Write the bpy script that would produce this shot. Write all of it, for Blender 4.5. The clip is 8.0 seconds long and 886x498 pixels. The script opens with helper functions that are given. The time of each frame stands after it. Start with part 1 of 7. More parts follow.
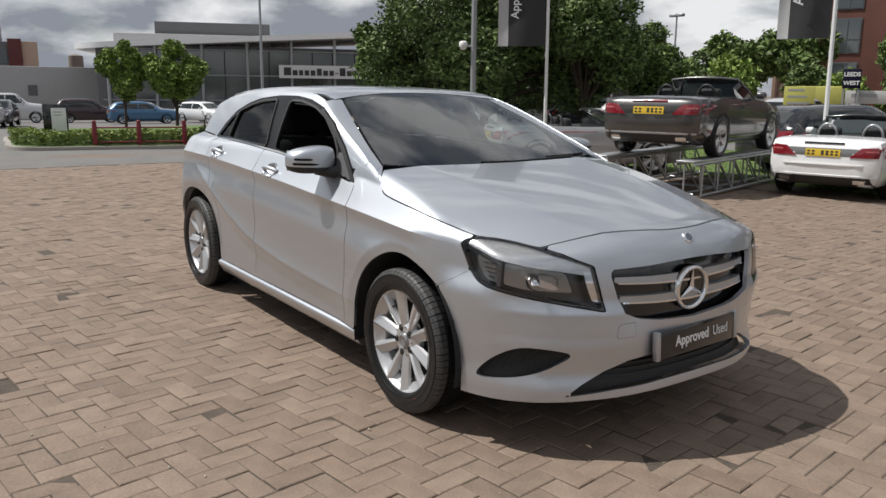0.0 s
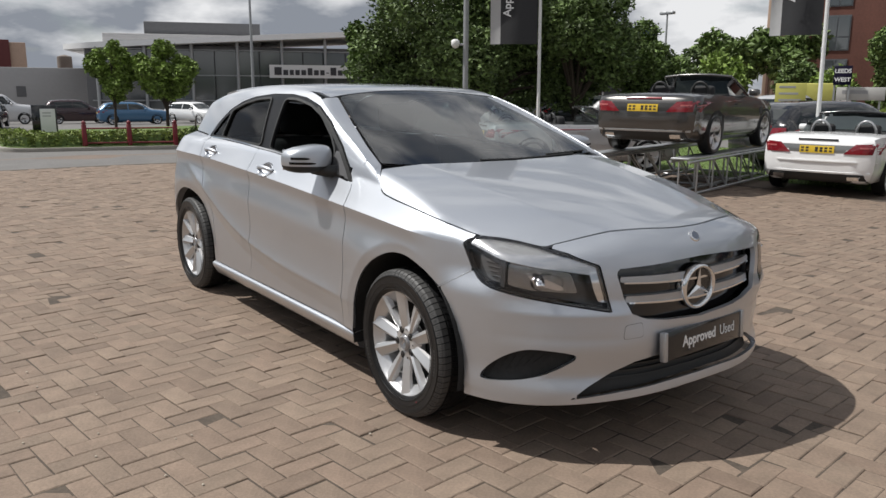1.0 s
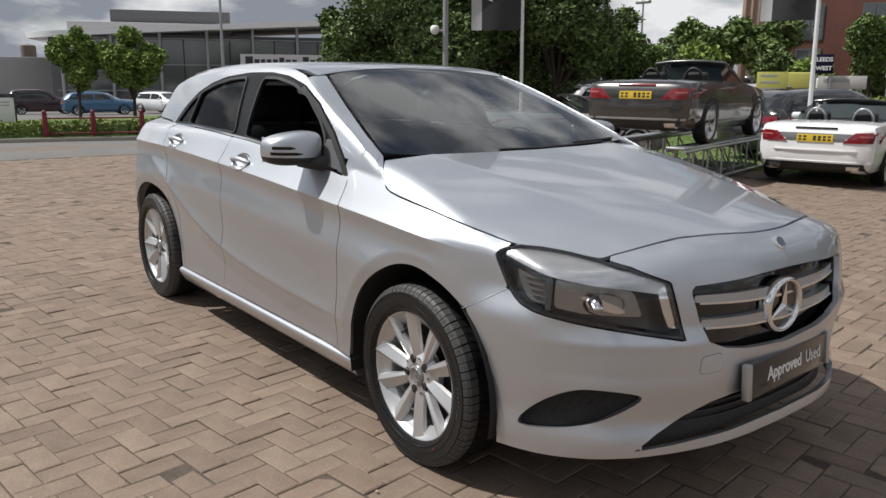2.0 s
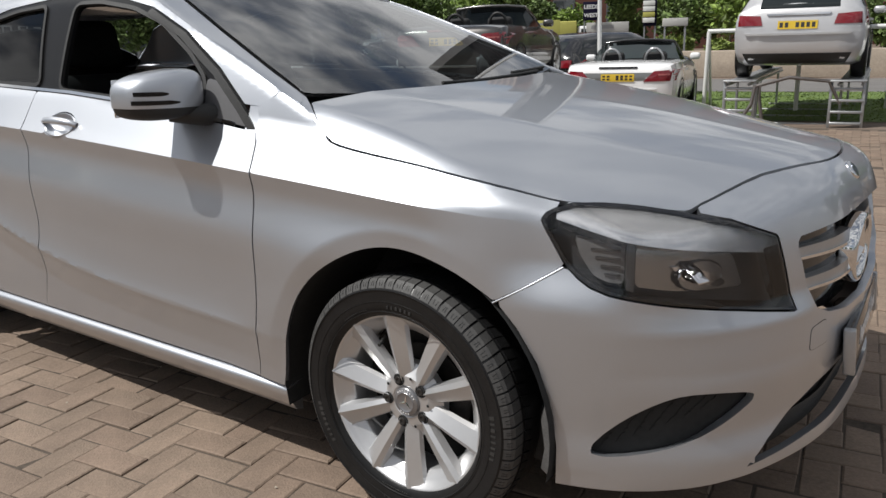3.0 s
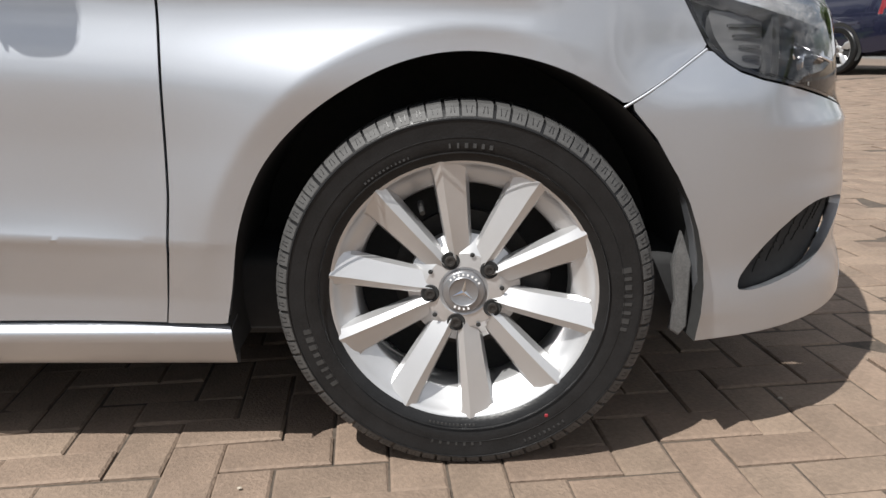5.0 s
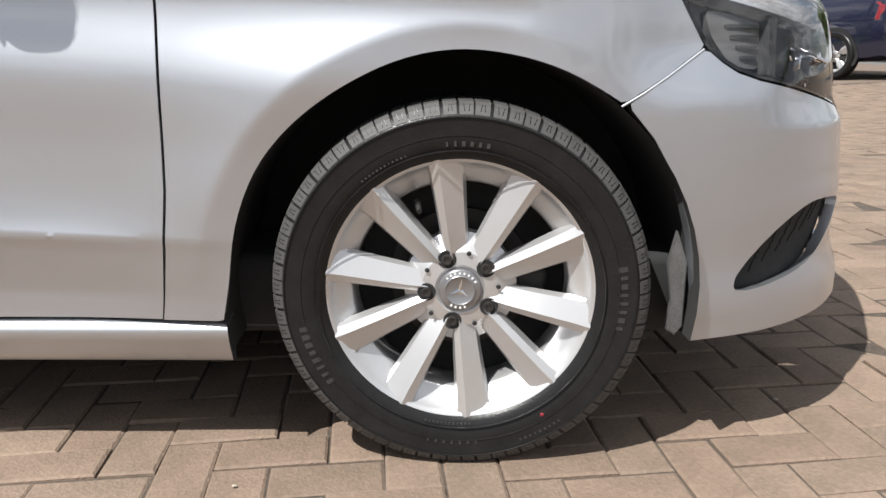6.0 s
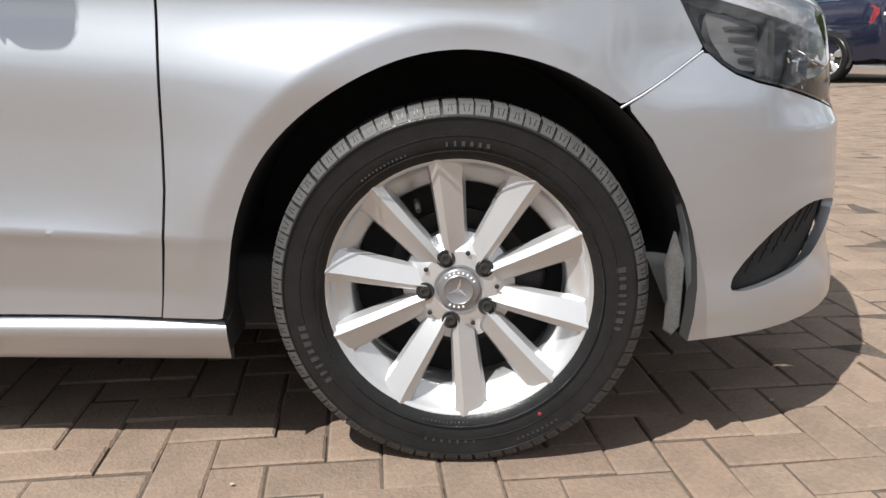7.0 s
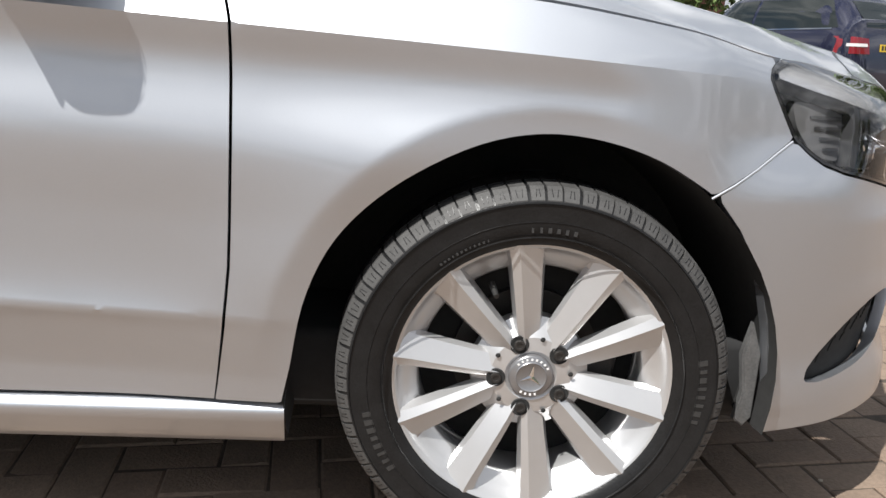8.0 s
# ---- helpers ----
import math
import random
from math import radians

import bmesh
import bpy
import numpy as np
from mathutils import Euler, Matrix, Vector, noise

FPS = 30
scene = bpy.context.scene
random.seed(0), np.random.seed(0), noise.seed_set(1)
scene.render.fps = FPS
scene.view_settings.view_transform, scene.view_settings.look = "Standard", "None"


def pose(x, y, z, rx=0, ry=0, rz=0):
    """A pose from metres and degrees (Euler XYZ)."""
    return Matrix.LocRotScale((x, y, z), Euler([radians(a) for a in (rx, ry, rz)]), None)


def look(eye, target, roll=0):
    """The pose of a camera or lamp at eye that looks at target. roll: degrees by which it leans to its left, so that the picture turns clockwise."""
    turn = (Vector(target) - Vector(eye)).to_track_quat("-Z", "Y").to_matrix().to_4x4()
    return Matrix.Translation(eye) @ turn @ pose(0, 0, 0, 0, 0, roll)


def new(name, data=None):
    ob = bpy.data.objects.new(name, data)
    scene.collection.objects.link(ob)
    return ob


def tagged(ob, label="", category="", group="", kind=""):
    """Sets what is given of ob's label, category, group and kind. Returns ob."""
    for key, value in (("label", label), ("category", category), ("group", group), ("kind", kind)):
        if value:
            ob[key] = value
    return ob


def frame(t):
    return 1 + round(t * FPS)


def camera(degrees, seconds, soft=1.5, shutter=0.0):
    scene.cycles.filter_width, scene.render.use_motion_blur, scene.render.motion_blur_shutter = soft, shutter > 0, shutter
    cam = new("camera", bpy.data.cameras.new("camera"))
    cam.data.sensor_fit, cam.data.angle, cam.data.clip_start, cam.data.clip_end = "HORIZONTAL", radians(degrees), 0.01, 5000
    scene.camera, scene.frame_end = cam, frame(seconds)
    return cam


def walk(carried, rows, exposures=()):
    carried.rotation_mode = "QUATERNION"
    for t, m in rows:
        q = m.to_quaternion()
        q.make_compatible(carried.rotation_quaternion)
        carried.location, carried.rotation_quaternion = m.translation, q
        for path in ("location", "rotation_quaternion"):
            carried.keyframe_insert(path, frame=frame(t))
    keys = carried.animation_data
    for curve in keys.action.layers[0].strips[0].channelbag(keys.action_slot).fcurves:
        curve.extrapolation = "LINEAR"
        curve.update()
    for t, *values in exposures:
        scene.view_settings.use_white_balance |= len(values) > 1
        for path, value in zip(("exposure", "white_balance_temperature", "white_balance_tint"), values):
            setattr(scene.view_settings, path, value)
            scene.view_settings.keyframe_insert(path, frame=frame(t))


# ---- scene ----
cam = camera(59.4, 8.0)
PATH = [
    (0, (2.753, -2.586, 1.389), (1.153, -1.454, 0.989), 0.6),
    (0.5, (2.739, -2.584, 1.383), (1.142, -1.448, 0.983), 0.9),
    (1, (2.675, -2.578, 1.379), (1.088, -1.43, 0.977), 0.3),
    (1.2, (2.62, -2.565, 1.372), (1.039, -1.409, 0.965), -0.4),
    (2.3, (1.785, -2.275, 1.284), (0.292, -1.021, 0.837), 1.6),
    (2.5, (1.594, -2.257, 1.258), (0.21, -0.888, 0.797), 0.7),
    (2.7, (1.403, -2.221, 1.228), (0.13, -0.766, 0.717), 0.4),
    (3, (1.107, -2.196, 1.174), (-0.027, -0.635, 0.649), -1.8),
    (3.4, (0.742, -2.183, 1.102), (-0.084, -0.458, 0.518), -0.2),
    (3.5, (0.663, -2.189, 1.085), (-0.068, -0.427, 0.484), -0.7),
    (3.7, (0.517, -2.19, 1.037), (-0.037, -0.376, 0.403), -2.3),
    (4, (0.312, -2.138, 0.929), (-0.069, -0.266, 0.338), -3.2),
    (4.2, (0.13, -2.152, 0.838), (-0.072, -0.246, 0.266), -1.1),
    (4.5, (0.037, -2.118, 0.752), (-0.118, -0.208, 0.179), 0.4),
    (4.6, (0.025, -2.115, 0.746), (-0.105, -0.197, 0.194), -0.4),
    (5, (0.022, -2.105, 0.727), (-0.063, -0.175, 0.209), -1.3),
    (6.5, (0.022, -2.109, 0.72), (-0.05, -0.176, 0.21), -0.7),
    (7, (0.015, -2.111, 0.72), (-0.048, -0.179, 0.209), -0.5),
    (7.5, (-0.026, -2.099, 0.727), (-0.064, -0.166, 0.215), 0.5),
    (7.8, (-0.13, -2.064, 0.783), (-0.094, -0.132, 0.268), 2.2),
    (8, (-0.185, -2.02, 0.829), (-0.13, -0.085, 0.327), 2.2),
]
walk(cam, [(t, look(eye, target, roll)) for t, eye, target, roll in PATH],
     exposures=[(0, -0.08), (1.2, -0.08), (2.5, -0.13), (3.0, -0.16), (3.5, -0.02), (4.0, 0.1), (4.5, 0.25), (5.0, 0.38), (6.5, 0.58), (8.0, 0.48)])

# ---- world and light ----
SUN_WAY = Vector((0.44, 0.47, -1.0)).normalized()
world = bpy.data.worlds.new("sky")
scene.world = world
world.use_nodes = True
wn, wl = world.node_tree.nodes, world.node_tree.links
sky = wn.new("ShaderNodeTexSky")
sky.sky_type, sky.sun_disc = "NISHITA", False
sky.sun_elevation, sky.sun_rotation = radians(57.2), radians(223)
coord = wn.new("ShaderNodeTexCoord")
stretch = wn.new("ShaderNodeMapping")
stretch.inputs["Scale"].default_value = (1.0, 1.0, 2.6)
wl.new(coord.outputs["Generated"], stretch.inputs["Vector"])
clouds = wn.new("ShaderNodeTexNoise")
clouds.inputs["Scale"].default_value, clouds.inputs["Detail"].default_value, clouds.inputs["Roughness"].default_value = 3.6, 9.0, 0.58
wl.new(stretch.outputs[0], clouds.inputs["Vector"])
cover = wn.new("ShaderNodeValToRGB")
cover.color_ramp.elements[0].position, cover.color_ramp.elements[1].position = 0.35, 0.50
wl.new(clouds.outputs["Fac"], cover.inputs[0])
shade = wn.new("ShaderNodeTexNoise")
shade.inputs["Scale"].default_value, shade.inputs["Detail"].default_value = 5.5, 10.0
wl.new(stretch.outputs[0], shade.inputs["Vector"])
greys = wn.new("ShaderNodeValToRGB")
greys.color_ramp.elements[0].position, greys.color_ramp.elements[0].color = 0.43, (3.9, 4.25, 4.9, 1)
greys.color_ramp.elements[1].position, greys.color_ramp.elements[1].color = 0.59, (12.4, 12.5, 12.7, 1)
wl.new(shade.outputs["Fac"], greys.inputs[0])
both = wn.new("ShaderNodeMixRGB")
wl.new(cover.outputs[0], both.inputs[0])
wl.new(sky.outputs[0], both.inputs[1])
wl.new(greys.outputs[0], both.inputs[2])
wl.new(both.outputs[0], wn["Background"].inputs[0])
wn["Background"].inputs[1].default_value = 0.070
sun = new("sun", bpy.data.lights.new("sun", "SUN"))
sun.data.energy, sun.data.angle, sun.data.color = 5.0, radians(0.55), (1.0, 0.98, 0.94)
sun.matrix_world = look((0, 0, 30), Vector((0, 0, 30)) + SUN_WAY)

# ---- materials ----
def material(name, colour, rough=0.5, metal=0.0, coat=0.0, vary=0.0, scale=8.0, bump=0.0, bump_scale=40.0, per=None, spread=0.0, ior=None, coord_kind="Object", alt=None):
    """Principled surface with two scales of noise in its colour, fine relief, and a spread of tone between pieces."""
    m = bpy.data.materials.new(name)
    m.use_nodes = True
    nodes, links = m.node_tree.nodes, m.node_tree.links
    p = nodes["Principled BSDF"]
    p.inputs["Base Color"].default_value = (*colour, 1)
    p.inputs["Roughness"].default_value, p.inputs["Metallic"].default_value = rough, metal
    p.inputs["Coat Weight"].default_value, p.inputs["Coat Roughness"].default_value = coat, 0.03
    if ior:
        p.inputs["IOR"].default_value = ior
    tc = nodes.new("ShaderNodeTexCoord")
    out = None
    if vary:
        n1, n2 = nodes.new("ShaderNodeTexNoise"), nodes.new("ShaderNodeTexNoise")
        n1.inputs["Scale"].default_value, n1.inputs["Detail"].default_value = scale, 6
        n2.inputs["Scale"].default_value, n2.inputs["Detail"].default_value = scale * 9, 3
        links.new(tc.outputs[coord_kind], n1.inputs["Vector"])
        links.new(tc.outputs[coord_kind], n2.inputs["Vector"])
        mix = nodes.new("ShaderNodeMath")
        mix.operation = "ADD"
        links.new(n1.outputs["Fac"], mix.inputs[0])
        links.new(n2.outputs["Fac"], mix.inputs[1])
        ramp = nodes.new("ShaderNodeMapRange")
        ramp.inputs["From Min"].default_value, ramp.inputs["From Max"].default_value = 0.6, 1.4
        ramp.inputs["To Min"].default_value, ramp.inputs["To Max"].default_value = 1 - vary, 1 + vary
        links.new(mix.outputs[0], ramp.inputs["Value"])
        out = ramp.outputs[0]
    if per:
        src = nodes.new("ShaderNodeObjectInfo" if per == "object" else "ShaderNodeNewGeometry")
        r2 = nodes.new("ShaderNodeMapRange")
        r2.inputs["To Min"].default_value, r2.inputs["To Max"].default_value = 1 - spread, 1 + spread
        links.new(src.outputs["Random" if per == "object" else "Random Per Island"], r2.inputs["Value"])
        if out is None:
            out = r2.outputs[0]
        else:
            mul = nodes.new("ShaderNodeMath")
            mul.operation = "MULTIPLY"
            links.new(out, mul.inputs[0])
            links.new(r2.outputs[0], mul.inputs[1])
            out = mul.outputs[0]
    if out is not None:
        tone = nodes.new("ShaderNodeVectorMath")
        tone.operation = "SCALE"
        tone.inputs[0].default_value = colour
        links.new(out, tone.inputs["Scale"])
        if alt:
            other = nodes.new("ShaderNodeMix")
            other.data_type = "RGBA"
            other.inputs[6].default_value, other.inputs[7].default_value = (*colour, 1), (*alt, 1)
            chance = nodes.new("ShaderNodeMath")
            chance.operation = "FRACT"
            wide = nodes.new("ShaderNodeMath")
            wide.operation = "MULTIPLY"
            wide.inputs[1].default_value = 7.31
            links.new(src.outputs["Random" if per == "object" else "Random Per Island"], wide.inputs[0])
            links.new(wide.outputs[0], chance.inputs[0])
            links.new(chance.outputs[0], other.inputs[0])
            links.new(other.outputs[2], tone.inputs[0])
        links.new(tone.outputs[0], p.inputs["Base Color"])
    if bump:
        nb = nodes.new("ShaderNodeTexNoise")
        nb.inputs["Scale"].default_value, nb.inputs["Detail"].default_value = bump_scale, 5
        links.new(tc.outputs[coord_kind], nb.inputs["Vector"])
        bp = nodes.new("ShaderNodeBump")
        bp.inputs["Strength"].default_value, bp.inputs["Distance"].default_value = bump, 0.01
        links.new(nb.outputs["Fac"], bp.inputs["Height"])
        links.new(bp.outputs[0], p.inputs["Normal"])
    return m


def clear(name, tint, gloss=1.0, ior=1.5):
    """Thin clear pane: tinted see-through with a glossy skin that grows with the angle."""
    m = bpy.data.materials.new(name)
    m.use_nodes = True
    nodes, links = m.node_tree.nodes, m.node_tree.links
    nodes.remove(nodes["Principled BSDF"])
    t, g, mix, fr, k = (nodes.new(n) for n in ("ShaderNodeBsdfTransparent", "ShaderNodeBsdfGlossy", "ShaderNodeMixShader", "ShaderNodeFresnel", "ShaderNodeMath"))
    t.inputs[0].default_value = (*tint, 1)
    g.inputs["Roughness"].default_value = 0.01
    fr.inputs["IOR"].default_value = ior
    k.operation, k.use_clamp = "MULTIPLY", True
    k.inputs[1].default_value = gloss
    links.new(fr.outputs[0], k.inputs[0])
    links.new(k.outputs[0], mix.inputs[0])
    links.new(t.outputs[0], mix.inputs[1])
    links.new(g.outputs[0], mix.inputs[2])
    links.new(mix.outputs[0], nodes["Material Output"].inputs["Surface"])
    return m


SILVER = material("silver paint", (0.525, 0.547, 0.585), 0.455, 0.95, 0.9, vary=0.014, scale=260)
SILVER_TRIM = material("satin silver trim", (0.44, 0.445, 0.455), 0.28, 0.55, vary=0.03)
GLOSS_BLACK = material("gloss black trim", (0.012, 0.012, 0.013), 0.12, 0, 0.4, vary=0.05)
PILLAR_BLACK = material("dark window trim", (0.010, 0.010, 0.011), 0.30, ior=1.28, vary=0.1)
MATT_BLACK = material("black moulded plastic", (0.018, 0.018, 0.018), 0.55, vary=0.2, bump=0.15, bump_scale=300)
LINER = material("black felt, mesh and shaded hollows", (0.020, 0.020, 0.020), 0.95, vary=0.3)
# near-black strips carry the shade of seams and grooves in their colour
SHADOW_GAP = material("painted gap shadow", (0.006, 0.006, 0.006), 0.9)
RUBBER = material("tyre rubber", (0.013, 0.013, 0.0135), 0.34, vary=0.35, scale=30, bump=0.08, bump_scale=220, ior=1.33)
# lettering bars a little paler than the tyre rubber
RUBBER_PALER = material("paler rubber lettering", (0.032, 0.032, 0.032), 0.5, vary=0.3, scale=60)
# tread grey holds the light on the shoulder blocks as well as wear
TREAD = material("worn tread in lit grey", (0.060, 0.059, 0.058), 0.6, vary=0.3, scale=40)
ALLOY = material("silver alloy lacquer", (0.58, 0.58, 0.585), 0.38, 0.70, 0.4, vary=0.02, scale=60)
CHROME = material("chrome", (0.78, 0.78, 0.78), 0.07, 1.0)
STEEL = material("brake steel", (0.22, 0.20, 0.19), 0.45, 0.8, vary=0.2, scale=40)
CABIN = material("dark cabin cloth", (0.02, 0.02, 0.021), 0.85, vary=0.2, scale=80)
CABIN_GREY = material("grey seat trim", (0.16, 0.15, 0.14), 0.7, vary=0.1)
SCREEN = clear("windscreen glass", (0.42, 0.50, 0.48), 1.7)
PANE = clear("tinted side glass", (0.24, 0.27, 0.27), 0.6)
LENS = clear("headlamp lens", (0.95, 0.955, 0.96), 1.2)
LAMP_BROW = material("silver lamp brow", (0.66, 0.66, 0.67), 0.24, 0.8, 0.3, vary=0.16, scale=14, bump=0.05, bump_scale=30)
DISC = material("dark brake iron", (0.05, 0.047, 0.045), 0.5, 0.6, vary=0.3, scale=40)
LAMP_GREY = material("headlamp bezel", (0.17, 0.17, 0.175), 0.35, 0.3, 0.3, vary=0.1)
SATIN_REFLECTOR = material("satin grey reflector", (0.34, 0.34, 0.345), 0.22, 0.9, vary=0.08, scale=12)
LAMP_DARK = material("headlamp dark shroud", (0.05, 0.05, 0.053), 0.3, 0, 0.4, vary=0.1)
REFLECTOR = material("bright reflector", (0.7, 0.7, 0.72), 0.12, 1.0)
WHITE_PRINT = material("white print", (0.78, 0.78, 0.78), 0.5)
GREY_PRINT = material("grey print", (0.35, 0.35, 0.36), 0.5)
RED_LENS = material("red lamp lens", (0.20, 0.008, 0.015), 0.12, 0, 0.8, vary=0.15, scale=30)
PAPER = material("white paper", (0.75, 0.75, 0.73), 0.7, vary=0.03)
YELLOW_PLATE = material("yellow plate", (0.62, 0.42, 0.03), 0.4, vary=0.05)

# ---- small builders ----
def mesh_of(name, verts, faces, mat, smooth=True):
    me = bpy.data.meshes.new(name)
    me.from_pydata([tuple(v) for v in verts], [], faces)
    me.materials.append(mat)
    if smooth:
        me.polygons.foreach_set("use_smooth", [True] * len(me.polygons))
    me.update()
    return me


def part(name, shape, mat, parent, label="", smooth=True, flat_angle=62):
    """One mesh object from a bmesh or a mesh, under a thing or a part."""
    if isinstance(shape, bmesh.types.BMesh):
        me = bpy.data.meshes.new(name)
        shape.normal_update()
        shape.to_mesh(me)
        shape.free()
        me.materials.append(mat)
        if smooth:
            me.polygons.foreach_set("use_smooth", [True] * len(me.polygons))
            if flat_angle is not None:
                me.set_sharp_from_angle(angle=radians(flat_angle))
    else:
        me = shape
    ob = new(name, me)
    ob.parent = parent
    if label:
        tagged(ob, label)
    return ob


YARD = pose(-0.366, 0.349, -0.092, 0, 0, 1.52)  # the surroundings are set out on axes of their own


def thing(name, label, category, m=None, group="", kind="", yard=YARD):
    ob = tagged(new(name), label, category, group, kind)
    ob.matrix_basis = yard @ (Matrix() if m is None else m)
    return ob


def box_bm(x0, x1, y0, y1, z0, z1, bevel=0.0, seg=2, bm=None):
    own = bmesh.new() if bm is None else bm
    got = bmesh.ops.create_cube(own, size=1)
    for v in got["verts"]:
        v.co = ((x0 + x1) / 2 + v.co.x * (x1 - x0), (y0 + y1) / 2 + v.co.y * (y1 - y0), (z0 + z1) / 2 + v.co.z * (z1 - z0))
    if bevel:
        edges = list({e for v in got["verts"] for e in v.link_edges})
        bmesh.ops.bevel(own, geom=edges, offset=bevel, segments=seg, affect="EDGES", profile=0.5)
    return own


def tube_bm(points, radius, sides=8, bm=None, taper=1.0, closed=False):
    """A round bar along points."""
    own = bmesh.new() if bm is None else bm
    pts = [Vector(p) for p in points]
    rings = []
    for i, p in enumerate(pts):
        a = pts[i - 1] if (i > 0 or closed) else pts[i]
        b = pts[(i + 1) % len(pts)] if (i < len(pts) - 1 or closed) else pts[i]
        way = (b - a).normalized()
        side = way.cross(Vector((0, 0, 1)))
        if side.length < 0.05:
            side = way.cross(Vector((0, 1, 0)))
        side.normalize()
        up = side.cross(way)
        r = radius * (1 + (taper - 1) * i / max(1, len(pts) - 1))
        rings.append([own.verts.new(p + (side * math.cos(2 * math.pi * k / sides) + up * math.sin(2 * math.pi * k / sides)) * r) for k in range(sides)])
    n = len(rings)
    for i in range(n if closed else n - 1):
        a, b = rings[i], rings[(i + 1) % n]
        for k in range(sides):
            own.faces.new((a[k], a[(k + 1) % sides], b[(k + 1) % sides], b[k]))
    if not closed:
        own.faces.new(rings[0][::-1])
        own.faces.new(rings[-1])
    bmesh.ops.recalc_face_normals(own, faces=own.faces)
    return own


def prism_bm(outline, depth, m=None, bevel=0.0, bm=None):
    """A flat outline in x, y drawn out along z by depth."""
    own = bmesh.new() if bm is None else bm
    low = [own.verts.new((x, y, 0)) for x, y in outline]
    high = [own.verts.new((x, y, depth)) for x, y in outline]
    n = len(outline)
    own.faces.new(high)
    own.faces.new(low[::-1])
    for i in range(n):
        own.faces.new((low[i], low[(i + 1) % n], high[(i + 1) % n], high[i]))
    bmesh.ops.recalc_face_normals(own, faces=own.faces)
    if bevel:
        bmesh.ops.bevel(own, geom=[e for e in own.edges if e.verts[0] in high and e.verts[1] in high], offset=bevel, segments=2, affect="EDGES")
    if m is not None:
        bmesh.ops.transform(own, matrix=m, verts=own.verts)
    return own


def lathe_bm(profile, n=64, m=None, bm=None):
    """Radius and height pairs turned about z."""
    own = bmesh.new() if bm is None else bm
    rings = [[own.verts.new((r * math.cos(2 * math.pi * k / n), r * math.sin(2 * math.pi * k / n), h)) for k in range(n)] for r, h in profile]
    for a, b in zip(rings, rings[1:]):
        for k in range(n):
            own.faces.new((a[k], a[(k + 1) % n], b[(k + 1) % n], b[k]))
    bmesh.ops.recalc_face_normals(own, faces=own.faces)
    if m is not None:
        bmesh.ops.transform(own, matrix=m, verts=own.verts)
    return own


def words(name, text, size, mat, parent, m, label="", bold=0.0, narrow=1.0):
    """Raised lettering in the built-in font, turned into a mesh."""
    cu = bpy.data.curves.new(name, "FONT")
    cu.body, cu.size, cu.extrude, cu.offset = text, size, 0.0006, bold
    cu.align_x, cu.align_y = "CENTER", "CENTER"
    tmp = bpy.data.objects.new(name, cu)
    scene.collection.objects.link(tmp)
    dg = bpy.context.evaluated_depsgraph_get()
    me = bpy.data.meshes.new_from_object(tmp.evaluated_get(dg))
    bpy.data.objects.remove(tmp)
    me.transform(m @ Matrix.Diagonal((narrow, 1, 1, 1)))
    me.materials.clear()
    me.materials.append(mat)
    ob = part(name, me, mat, parent, label)
    return ob


def inside(poly, pts):
    """Even-odd test of points in a polygon."""
    x, y = pts[:, 0], pts[:, 1]
    hit = np.zeros(len(pts), bool)
    n = len(poly)
    for i in range(n):
        (x0, y0), (x1, y1) = poly[i], poly[(i + 1) % n]
        if y0 == y1:
            continue
        hit ^= ((y0 > y) != (y1 > y)) & (x < (x1 - x0) * (y - y0) / (y1 - y0) + x0)
    return hit


def rounded(poly, r=0.012, n=4):
    """Rounds the corners of an outline."""
    out = []
    m = len(poly)
    for i in range(m):
        p, a, b = Vector(poly[i]), Vector(poly[i - 1]), Vector(poly[(i + 1) % m])
        la, lb = (a - p).length, (b - p).length
        ra = min(r, la * 0.45, lb * 0.45)
        s, e = p + (a - p).normalized() * ra, p + (b - p).normalized() * ra
        for k in range(n + 1):
            t = k / n
            out.append(tuple((1 - t) ** 2 * s + 2 * t * (1 - t) * p + t * t * e))
    return out


def smooth_line(pts, n=6, closed=True):
    """A spline through a few points."""
    out = []
    m = len(pts)
    for i in range(m if closed else m - 1):
        p0, p1, p2, p3 = (Vector(pts[j % m] if closed else pts[min(max(j, 0), m - 1)]) for j in (i - 1, i, i + 1, i + 2))
        for k in range(n):
            t = k / n
            out.append(tuple(0.5 * (2 * p1 + (p2 - p0) * t + (2 * p0 - 5 * p1 + 4 * p2 - p3) * t * t + (3 * p1 - p0 - 3 * p2 + p3) * t ** 3)))
    if not closed:
        out.append(tuple(pts[-1]))
    return out


def grow(poly, d):
    """Moves an outline outwards (inwards with minus d)."""
    p = np.array(poly, float)
    area = 0.5 * np.sum(p[:, 0] * np.roll(p[:, 1], -1) - np.roll(p[:, 0], -1) * p[:, 1])
    t = np.roll(p, -1, 0) - np.roll(p, 1, 0)
    t /= np.maximum(np.linalg.norm(t, axis=1), 1e-9)[:, None]
    nrm = np.stack([t[:, 1], -t[:, 0]], 1) * (1 if area > 0 else -1)
    return [tuple(q) for q in p + nrm * d]


